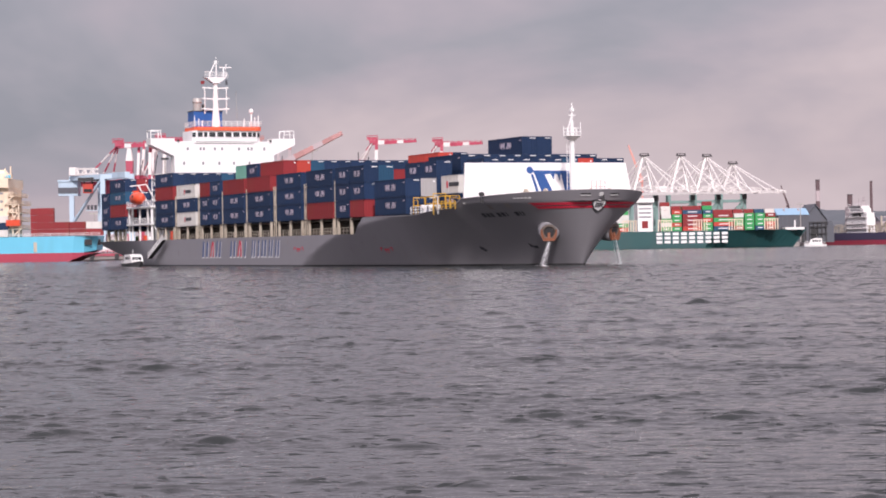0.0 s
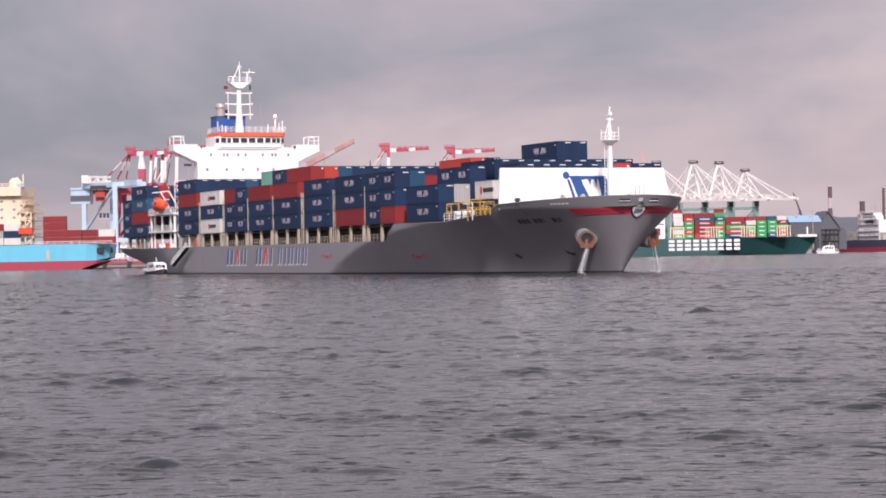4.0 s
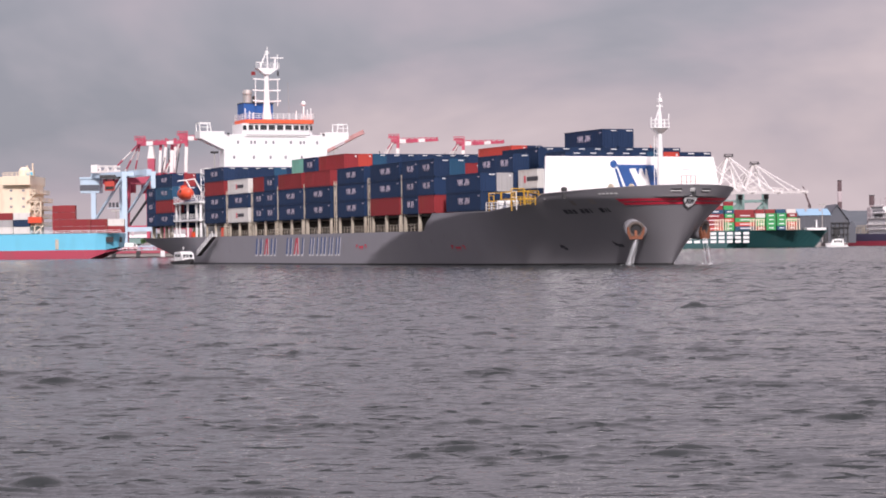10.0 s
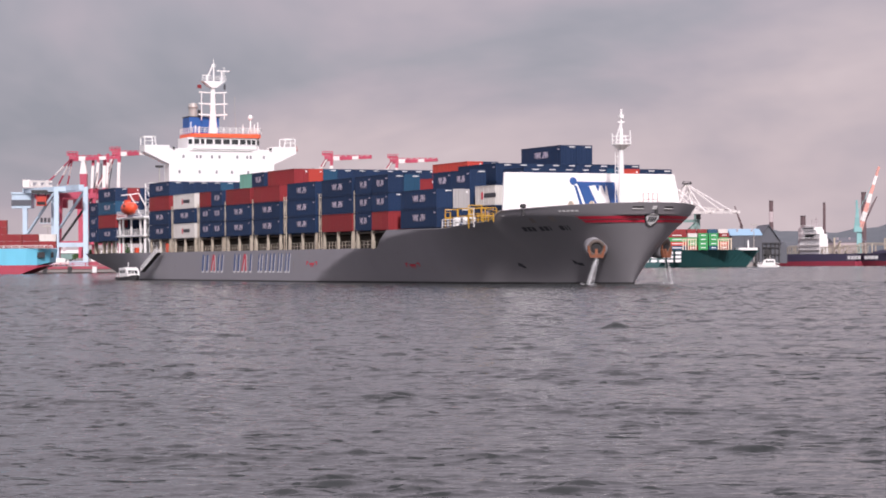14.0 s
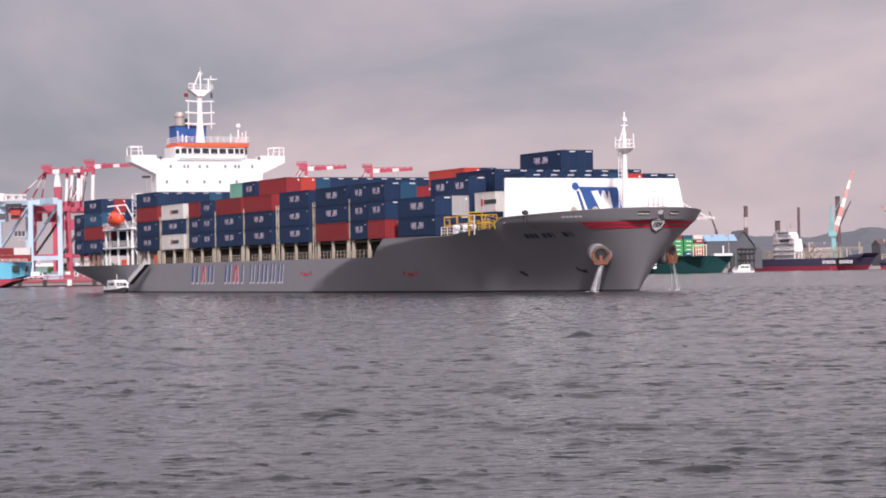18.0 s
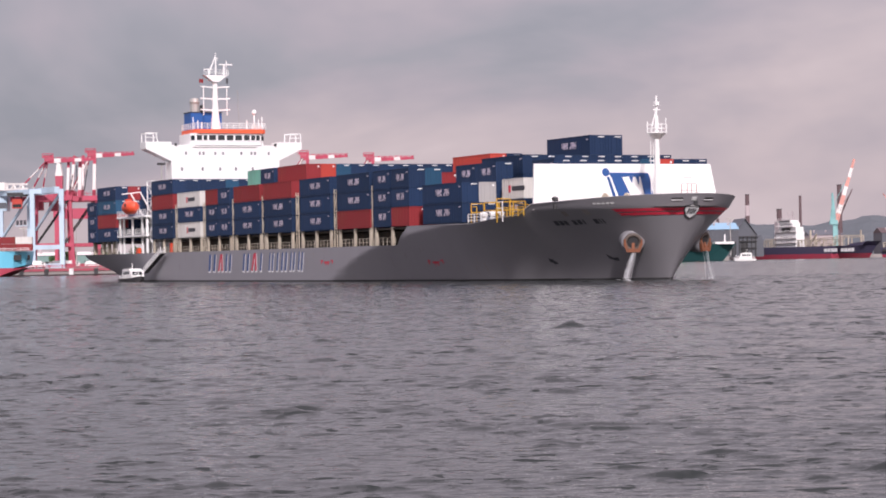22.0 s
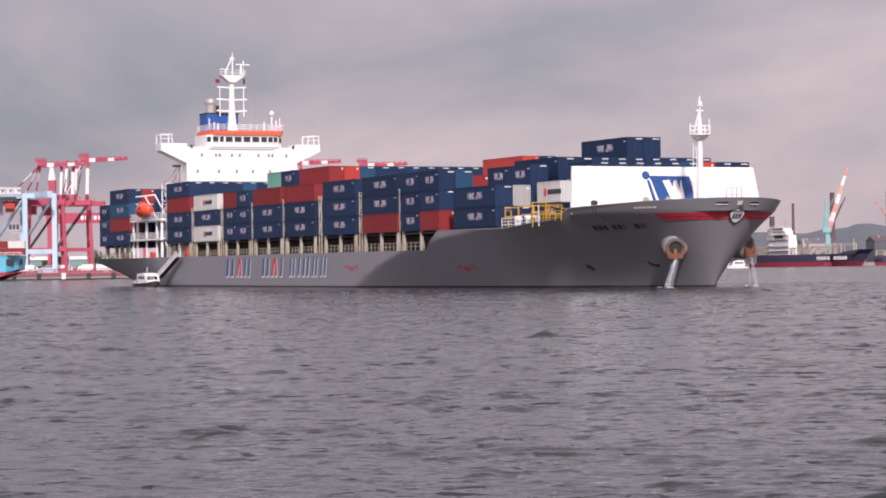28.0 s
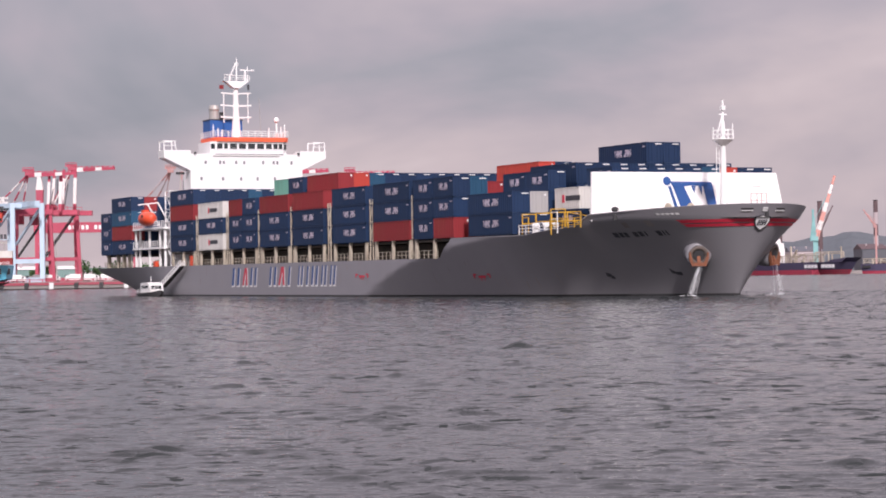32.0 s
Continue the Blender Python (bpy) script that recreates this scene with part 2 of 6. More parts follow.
def water_material():
    m = bpy.data.materials.new("harbour_water")
    m.use_nodes = True
    nt = m.node_tree
    b = nt.nodes["Principled BSDF"]
    b.inputs["Base Color"].default_value = (0.020, 0.024, 0.024, 1)
    b.inputs["Roughness"].default_value = 0.1
    b.inputs["IOR"].default_value = 1.333
    co = nt.nodes.new("ShaderNodeTexCoord")
    geo = nt.nodes.new("ShaderNodeNewGeometry")
    last = geo.outputs["Normal"]
    # fine ripples as small random slopes at two sizes
    for scale, slope, sx in ((6.0, 0.30, 0.6), (24.0, 0.30, 1.0)):
        mp = nt.nodes.new("ShaderNodeMapping")
        mp.inputs["Scale"].default_value = (sx, 1.0, 1.0)
        mp.inputs["Rotation"].default_value = (0, 0, 0.2)
        nt.links.new(co.outputs["Object"], mp.inputs[0])
        n = nt.nodes.new("ShaderNodeTexNoise")
        n.inputs["Scale"].default_value, n.inputs["Detail"].default_value = scale, 2
        n.inputs["Distortion"].default_value = 0.5
        nt.links.new(mp.outputs[0], n.inputs["Vector"])
        sub = nt.nodes.new("ShaderNodeVectorMath")
        sub.operation = "SUBTRACT"
        sub.inputs[1].default_value = (0.5, 0.56, 0.5)
        nt.links.new(n.outputs["Color"], sub.inputs[0])
        mul = nt.nodes.new("ShaderNodeVectorMath")
        mul.operation = "MULTIPLY"
        mul.inputs[1].default_value = (slope, slope, 0.0)
        nt.links.new(sub.outputs[0], mul.inputs[0])
        add = nt.nodes.new("ShaderNodeVectorMath")
        nt.links.new(last, add.inputs[0])
        nt.links.new(mul.outputs[0], add.inputs[1])
        last = add.outputs[0]
    # steep fronts of wavelets lying across the wind; the short ones die out in the open harbour
    apart = nt.nodes.new("ShaderNodeSeparateXYZ")
    nt.links.new(co.outputs["Object"], apart.inputs[0])
    for sx, sy, turn, low, fade in ((2.4, 6.5, -0.35, 0.62, (60, 30)), (2.0, 4.0, 0.40, 0.625, (75, 35)), (1.6, 2.4, -0.25, 0.62, (130, 50)), (1.3, 1.1, 0.2, 0.605, (30, 75)), (0.9, 0.5, -0.05, 0.60, (70, 160))):
        mp = nt.nodes.new("ShaderNodeMapping")
        mp.inputs["Scale"].default_value = (sx, sy, 1.0)
        mp.inputs["Rotation"].default_value = (0, 0, turn)
        nt.links.new(co.outputs["Object"], mp.inputs[0])
        n = nt.nodes.new("ShaderNodeTexNoise")
        n.inputs["Scale"].default_value, n.inputs["Detail"].default_value = 1.0, 3
        n.inputs["Distortion"].default_value = 0.7
        nt.links.new(mp.outputs[0], n.inputs["Vector"])
        over = nt.nodes.new("ShaderNodeMapRange")
        over.inputs["From Min"].default_value, over.inputs["From Max"].default_value = low, low + 0.07
        over.inputs["To Max"].default_value = -0.9
        nt.links.new(n.outputs[0], over.inputs[0])
        reach = nt.nodes.new("ShaderNodeMapRange")
        reach.inputs["From Min"].default_value, reach.inputs["From Max"].default_value = fade
        nt.links.new(apart.outputs[1], reach.inputs[0])
        lean = nt.nodes.new("ShaderNodeMath")
        lean.operation = "MULTIPLY"
        nt.links.new(over.outputs[0], lean.inputs[0])
        nt.links.new(reach.outputs[0], lean.inputs[1])
        tip = nt.nodes.new("ShaderNodeCombineXYZ")
        nt.links.new(lean.outputs[0], tip.inputs[1])
        add = nt.nodes.new("ShaderNodeVectorMath")
        nt.links.new(last, add.inputs[0])
        nt.links.new(tip.outputs[0], add.inputs[1])
        last = add.outputs[0]
    prev = nt.nodes.new("ShaderNodeVectorMath")
    prev.operation = "NORMALIZE"
    nt.links.new(last, prev.inputs[0])
    nt.links.new(prev.outputs[0], b.inputs["Normal"])
    return m


# ---- mesh tools ----
def mesh_of(name, bm, mat, smooth=False):
    me = bpy.data.meshes.new(name)
    bm.normal_update()
    bm.to_mesh(me)
    bm.free()
    for one in mat if isinstance(mat, (list, tuple)) else [mat]:
        me.materials.append(one)
    if smooth:
        me.shade_smooth()
    return me


def part(name, bm, mat, parent, label="", smooth=False):
    ob = new(name, mesh_of(name, bm, mat, smooth))
    ob.parent = parent
    if label:
        ob["label"] = label
    return ob


def thing(name, label, category, group="", kind="", m=None):
    ob = new(name)
    ob.empty_display_size = 0.5
    tagged(ob, label, category, group, kind)
    if m is not None:
        ob.matrix_basis = m
    return ob


def box(bm, x0, y0, z0, x1, y1, z1, mi=0):
    v = [bm.verts.new(c) for c in ((x0, y0, z0), (x1, y0, z0), (x1, y1, z0), (x0, y1, z0), (x0, y0, z1), (x1, y0, z1), (x1, y1, z1), (x0, y1, z1))]
    for q in ((3, 2, 1, 0), (4, 5, 6, 7), (0, 1, 5, 4), (1, 2, 6, 5), (2, 3, 7, 6), (3, 0, 4, 7)):
        bm.faces.new([v[i] for i in q]).material_index = mi
    return v


def prism(bm, pts, depth, mi=0):
    """Closed outline of 3D points pushed along the vector depth."""
    d = Vector(depth)
    a = [bm.verts.new(p) for p in pts]
    b = [bm.verts.new(Vector(p) + d) for p in pts]
    n = len(a)
    faces = [bm.faces.new(a[::-1]), bm.faces.new(b)]
    faces += [bm.faces.new((a[i], a[(i + 1) % n], b[(i + 1) % n], b[i])) for i in range(n)]
    for f in faces:
        f.material_index = mi
    bmesh.ops.recalc_face_normals(bm, faces=faces)


def beam(bm, p, q, w, d=None, mi=0, sides=4):
    """A bar from p to q: square of width w (depth d), or round with more sides."""
    p, q = Vector(p), Vector(q)
    way = (q - p).normalized()
    up = Vector((0, 0, 1)) if abs(way.z) < 0.95 else Vector((1, 0, 0))
    a = way.cross(up).normalized()
    b = a.cross(way)
    d = d or w
    ring = []
    for c in (p, q):
        if sides == 4:
            ring.append([bm.verts.new(c + a * (w / 2 * i) + b * (d / 2 * j)) for i, j in ((-1, -1), (1, -1), (1, 1), (-1, 1))])
        else:
            ring.append([bm.verts.new(c + a * (w / 2 * math.cos(k * math.tau / sides)) + b * (d / 2 * math.sin(k * math.tau / sides))) for k in range(sides)])
    n = len(ring[0])
    faces = [bm.faces.new(ring[0]), bm.faces.new(ring[1][::-1])]
    faces += [bm.faces.new((ring[0][i], ring[1][i], ring[1][(i + 1) % n], ring[0][(i + 1) % n])) for i in range(n)]
    for f in faces:
        f.material_index = mi


def turned(bm, centre, profile, sides=14, mi=0, axis="z"):
    """Rings (radius, height) turned about an axis through centre."""
    c = Vector(centre)
    rings = []
    for r, z in profile:
        ring = []
        for k in range(sides):
            u, v = r * math.cos(k * math.tau / sides), r * math.sin(k * math.tau / sides)
            ring.append(bm.verts.new(c + (Vector((u, v, z)) if axis == "z" else Vector((z, u, v)) if axis == "x" else Vector((u, z, v)))))
        rings.append(ring)
    faces = []
    for a, b in zip(rings, rings[1:]):
        faces += [bm.faces.new((a[i], a[(i + 1) % sides], b[(i + 1) % sides], b[i])) for i in range(sides)]
    faces += [bm.faces.new(rings[0][::-1]), bm.faces.new(rings[-1])]
    for f in faces:
        f.material_index = mi
    bmesh.ops.recalc_face_normals(bm, faces=faces)


def boxes(*spans):
    bm = bmesh.new()
    for s in spans:
        box(bm, *s)
    return bm


def beams(w, *ends, sides=4):
    bm = bmesh.new()
    for p, q in ends:
        beam(bm, p, q, w, sides=sides)
    return bm


def railing(bm, pts, height=1.0, step=2.0, w=0.06, rails=3):
    """Posts and rails along a run of points."""
    for p, q in zip(pts, pts[1:]):
        p, q = Vector(p), Vector(q)
        n = max(1, round((q - p).length / step))
        for i in range(n + 1):
            c = p.lerp(q, i / n)
            beam(bm, c, c + Vector((0, 0, height)), w)
        for k in range(rails):
            z = Vector((0, 0, height * (k + 1) / rails))
            beam(bm, p + z, q + z, w)


# ---- water ----
def build_water():
    """One sheet to the horizon with short-crested wind waves; its rows widen with distance."""
    ys = [19.0]
    while ys[-1] < 4700:
        y = ys[-1]
        ys.append(y + (min(0.2, max(0.05, 0.0022 * (y - 14))) if y < 320 else 0.006 * y if y < 600 else 0.03 * y))
    cols, rows = 400, len(ys) - 1
    n = cols + 1
    line = np.array(ys)
    step = np.append(np.diff(line), 99.0)
    gy = np.repeat(line, n)
    gap = np.repeat(step, n)
    gx = (0.245 * gy + 7.0) * np.tile(np.linspace(-1, 1, n), rows + 1)
    live = gy < 330
    fx, fy, fg = gx[live], gy[live], np.maximum(gap[live], (0.245 * gy[live] + 7.0) / 400)
    rng = np.random.default_rng(7)

    def sea(low, high, count, spread, mean=1.5):
        """Unit random field of waves from low to high in length, running mostly along y."""
        field = np.zeros_like(fx)
        for k in range(count):
            length = low * (high / low) ** ((k + rng.uniform(0, 1)) / count)
            ang = rng.normal(mean, spread)
            kx, ky = math.cos(ang) * math.tau / length, math.sin(ang) * math.tau / length
            field += np.sin(kx * fx + ky * fy + rng.uniform(0, math.tau))
        return field * math.sqrt(2 / count)

    # gusty patches, some metres across
    patch = np.clip(0.75 + 0.45 * sea(4.0, 16.0, 12, 0.7), 0.15, 1.8)
    wave = 0.0034 * sea(0.30, 0.75, 40, 0.45) * patch * np.clip(2.0 - fg / 0.07, 0, 1)
    wave += 0.006 * sea(0.8, 2.2, 30, 0.40) * patch * np.clip(2.0 - fg / 0.16, 0, 1)
    # scattered steep little crests, long across the wind, and a few taller ones
    for low, high, tall, over in ((0.26, 0.50, 0.0095, 1.05), (0.42, 0.8, 0.017, 1.2), (0.7, 1.3, 0.028, 1.45), (1.1, 2.0, 0.055, 1.9)):
        field = sea(low, high, 34, 0.55) * (0.6 + 0.4 * patch)
        wave += tall * np.maximum(field - over, 0) * np.clip(2.0 - fg / (0.2 * high), 0, 1)
    gz = np.zeros_like(gy)
    gz[live] = wave
    # crests lean towards the lee
    gy[live] -= 0.8 * np.maximum(wave, 0)
    verts = np.stack([gx, gy, gz], 1)
    outer = np.array([(-4700, 4700, 0), (-4700, -3000, 0), (4700, -3000, 0), (4700, 4700, 0)], float)
    base = len(verts)
    verts = np.concatenate([verts, outer])
    i, j = np.meshgrid(np.arange(rows), np.arange(cols), indexing="ij")
    q = (i * n + j).ravel()
    quads = np.stack([q, q + 1, q + n + 1, q + n], 1).ravel()
    left = [k * n for k in range(rows + 1)]
    right = [k * n + cols for k in range(rows + 1)]
    # the rest of the harbour, flat, round to behind the camera
    rims = ([base, base + 1] + left, right[::-1] + [base + 2, base + 3], [base + 1, base + 2] + list(range(cols, -1, -1)))
    loops = np.concatenate([quads] + [np.array(r) for r in rims]).astype(np.int32)
    sizes = np.concatenate([np.full(rows * cols, 4), [len(r) for r in rims]]).astype(np.int32)
    me = bpy.data.meshes.new("water")
    me.vertices.add(len(verts))
    me.vertices.foreach_set("co", verts.ravel())
    me.loops.add(len(loops))
    me.loops.foreach_set("vertex_index", loops)
    me.polygons.add(len(sizes))
    me.polygons.foreach_set("loop_start", np.concatenate([[0], np.cumsum(sizes)[:-1]]).astype(np.int32))
    me.update(calc_edges=True)
    me.shade_smooth()
    me.materials.append(water_material())
    ob = new("water", me)
    return tagged(ob, "choppy grey harbour water with small wind waves", "water", kind="structure")


water = build_water()

# ---- the ship's line and pose ----
SHIP_ROWS = [
    (0.0, -24.25, 400.03, -65.94),
    (8.0, -17.95, 385.98, -65.88),
    (16.0, -11.67, 372.26, -65.91),
    (24.0, -5.26, 358.57, -66.02),
    (32.0, 1.41, 344.61, -66.23),
]
BEAM = 16.1


def ship_poses(local=None):
    local = local or Matrix.Identity(4)
    return [(t, pose(x, y, -0.15, 0, 0, h) @ local) for t, x, y, h in SHIP_ROWS]


def deck_half(x):
    """Half breadth of the hull at its upper edge."""
    if x > 64:
        u = min(1.0, (x - 64) / 35.9)
        return max(0.05, BEAM * (1 - u ** 2.1) ** 0.5)
    if x < -80:
        return BEAM - 0.3 * ((-80 - x) / 26) ** 2
    return BEAM


def edge_z(x):
    """Height of the hull's upper edge along its length."""
    pts = ((-108, 5.35), (47, 5.15), (51.5, 7.6), (71.5, 7.55), (77.4, 8.1), (81.3, 8.4), (83.5, 9.62), (95, 10.15), (99.9, 10.35))
    for (a, za), (b, zb) in zip(pts, pts[1:]):
        if x <= b:
            return za + (zb - za) * (x - a) / (b - a)
    return pts[-1][1]


def water_half(x):
    """Half breadth at the waterline."""
    if x > 14:
        u = min(1.0, (x - 14) / 79.5)
        return BEAM * max(0.0, 1 - u ** (3.0 - 0.6 * min(1.0, max(0.0, (x - 66) / 20))))
    if x < -52:
        u = min(1.0, (-52 - x) / 46)
        return BEAM * (1 - 0.36 * u ** 1.8)
    return BEAM


def keel_z(x):
    """Lowest point of the side: the counter rises out of the water at the stern."""
    return -3.0 if x > -82 else -3.0 + 7.4 * ((-82 - x) / 25.5) ** 0.8


def eased(z):
    """The bulwark above the forecastle deck stands steeper than the flare below."""
    return z if z < 8.9 else 8.9 + (z - 8.9) * 0.45


def stem_x(z):
    return 93.5 + (0.618 * z if z > 0 else 0.2 * z)


FORE = 80.0
NOSE = 99.9


def hull_y(x, z):
    """Half breadth of the hull at a place on it; forward of FORE the sections follow the raked stem."""
    xd = xw = x
    if x > FORE:
        s = min(1.0, (x - FORE) / (stem_x(z) - FORE))
        xd, xw = FORE + s * (NOSE - FORE), FORE + s * (stem_x(0) - FORE)
    u = min(1.0, max(0.0, eased(z) / eased(edge_z(xd))))
    w, d = water_half(xw), deck_half(xd) if s_end(x, z) else 0.0
    power = 0.8 if x < -52 else 1.0 + 0.9 * min(1.0, max(0.0, (x - 66) / 22))
    full = w + (d - w) * (0.6 * u + 0.4 * u ** power)
    if x > FORE:
        # the stem plating is rounded, not a knife edge
        full += 1.7 * s ** 4 * math.sqrt(1 - s)
    if x < 20:
        return full
    # shoulder: plating turns in below a knuckle that climbs towards the bow
    rise = 8.3 * (1 - math.exp(-(x - 23.5) / 17.8)) if x > 23.5 else 0.0
    knuckle = BEAM - 0.48 * max(0.0, rise - z)
    t = min(1.0, max(0.0, (x - 52) / 30))
    t = t * t * (3 - 2 * t)
    return knuckle + (full - knuckle) * t


def s_end(x, z):
    return x < stem_x(z) - 0.001


def build_hull(ship):
    xs = [-107.5, -106, -102, -98, -94, -90, -86, -82, -78, -72, -66, -60, -54, -48, -36, -20, -5, 8, 14, 18, 21, 23.5, 26, 28, 30, 32, 34, 38, 42, 44, 46.9, 47.1, 49.2, 51.4, 51.6, 54, 57, 60, 63, 66, 69, 71.5, 74, 77.4, 80, 81.3, 82.4, 83.5, 85.6] + [85.6 + 14.3 * (1 - (1 - k / 22) ** 2.2) for k in range(1, 23)]
    # closer stations along the shoulder, where the plating has its knuckle
    for k in range(44):
        x = 19.3 + 1.4 * k
        if min(abs(x - one) for one in xs) > 0.35:
            xs.append(x)
    xs.sort()
    levels = 46
    bm = bmesh.new()
    sides = {}
    for s in (-1, 1):
        grid = []
        for x in xs:
            col = []
            z0, z1 = keel_z(x), edge_z(x)
            for k in range(levels):
                z = z0 + (z1 - z0) * k / (levels - 1)
                xx = x if x <= FORE else FORE + (x - FORE) / (NOSE - FORE) * (stem_x(z) - FORE)
                y = hull_y(xx, z) if x < NOSE else 0.0
                col.append(bm.verts.new((xx, s * y, z)))
            grid.append(col)
        for a, b in zip(grid, grid[1:]):
            for k in range(levels - 1):
                q = (a[k], b[k], b[k + 1], a[k + 1])
                bm.faces.new(q if s < 0 else q[::-1])
        sides[s] = grid
    a, b = sides[-1][0], sides[1][0]
    for k in range(levels - 1):
        bm.faces.new((a[k], a[k + 1], b[k + 1], b[k]))
    for p, q, r, t in zip(sides[-1], sides[-1][1:], sides[1], sides[1][1:]):
        bm.faces.new((p[0], r[0], t[0], q[0]))
    bmesh.ops.remove_doubles(bm, verts=bm.verts, dist=0.02)
    bmesh.ops.dissolve_degenerate(bm, edges=bm.edges, dist=0.01)
    hull = part("hull", bm, M["hull_grey"], ship, "smooth grey steel hull with a flared bow", smooth=True)
    # decks, a step inside the edge
    bm = bmesh.new()
    for x0, x1, drop in ((-106, 47, 0.05), (47, 51.5, 0.3), (51.5, 83, 0.1), (83, 99.4, 1.1)):
        n = max(2, int((x1 - x0) / 2.5))
        rows = []
        for i in range(n + 1):
            x = x0 + (x1 - x0) * i / n
            z = (5.2 if x1 <= 47 else 7.4 if x1 <= 83 else 8.9) - 0.02
            y = max(0.05, min(deck_half(x), hull_y(x, z) if x < 98 else 9.0) - 0.15)
            rows.append([bm.verts.new((x, -y, z)), bm.verts.new((x, y, z))])
        for p, q in zip(rows, rows[1:]):
            bm.faces.new((p[0], q[0], q[1], p[1]))
    part("deck", bm, M["deck"], ship)
    # rolled top edge of the bulwark
    for s, nm in ((-1, "bulwark_rail"), (1, "bulwark_rail")):
        bm = bmesh.new()
        run = [x for x in xs if x >= 51.4]
        rings = [[bm.verts.new((x, s * max(0.05, deck_half(x) + dy), edge_z(x) + dz)) for dy, dz in ((-0.14, -0.06), (0.03, -0.06), (0.03, 0.06), (-0.14, 0.06))] for x in run]
        for p, q in zip(rings, rings[1:]):
            for k in range(4):
                bm.faces.new((p[k], q[k], q[(k + 1) % 4], p[(k + 1) % 4]))
        bmesh.ops.recalc_face_normals(bm, faces=bm.faces)
        part(nm, bm, M["hull_grey"], ship)
    return hull


def on_hull(x, z, out=0.03, side=-1):
    return Vector((x, side * (hull_y(x, z) + out), z))


def bow_point(v, z, out=0.0):
    """A place on the bow plating: v runs from the starboard side (0) over the stem (1) to the port side (2)."""
    def bare(vv, zz):
        side, w = (-1, vv) if vv <= 1 else (1, 2 - vv)
        x = FORE + (stem_x(zz) - FORE) * (1 - (1 - w) ** 2.2)
        return Vector((x, side * (hull_y(x, zz) if w < 1 else 0.0), zz))
    p = bare(v, z)
    if not out:
        return p
    n = (bare(min(2.0, v + 0.02), z) - bare(max(0.0, v - 0.02), z)).cross(bare(v, z + 0.1) - bare(v, z - 0.1))
    return p + n.normalized() * out


def plate(bm, corners, out=0.04, mi=0, n=6, side=-1):
    """A painted patch that lies on the hull: corners (x, z) bl, br, tr, tl."""
    (ax, az), (bx, bz), (cx, cz), (dx, dz) = corners
    grid = []
    for i in range(n + 1):
        u = i / n
        lo = ((1 - u) * ax + u * bx, (1 - u) * az + u * bz)
        hi = ((1 - u) * dx + u * cx, (1 - u) * dz + u * cz)
        grid.append([bm.verts.new(on_hull(lo[0] + (hi[0] - lo[0]) * v, lo[1] + (hi[1] - lo[1]) * v, out, side)) for v in (0, 0.5, 1)])
    for a, b in zip(grid, grid[1:]):
        for k in range(2):
            q = (a[k], b[k], b[k + 1], a[k + 1])
            bm.faces.new(q if side < 0 else q[::-1]).material_index = mi


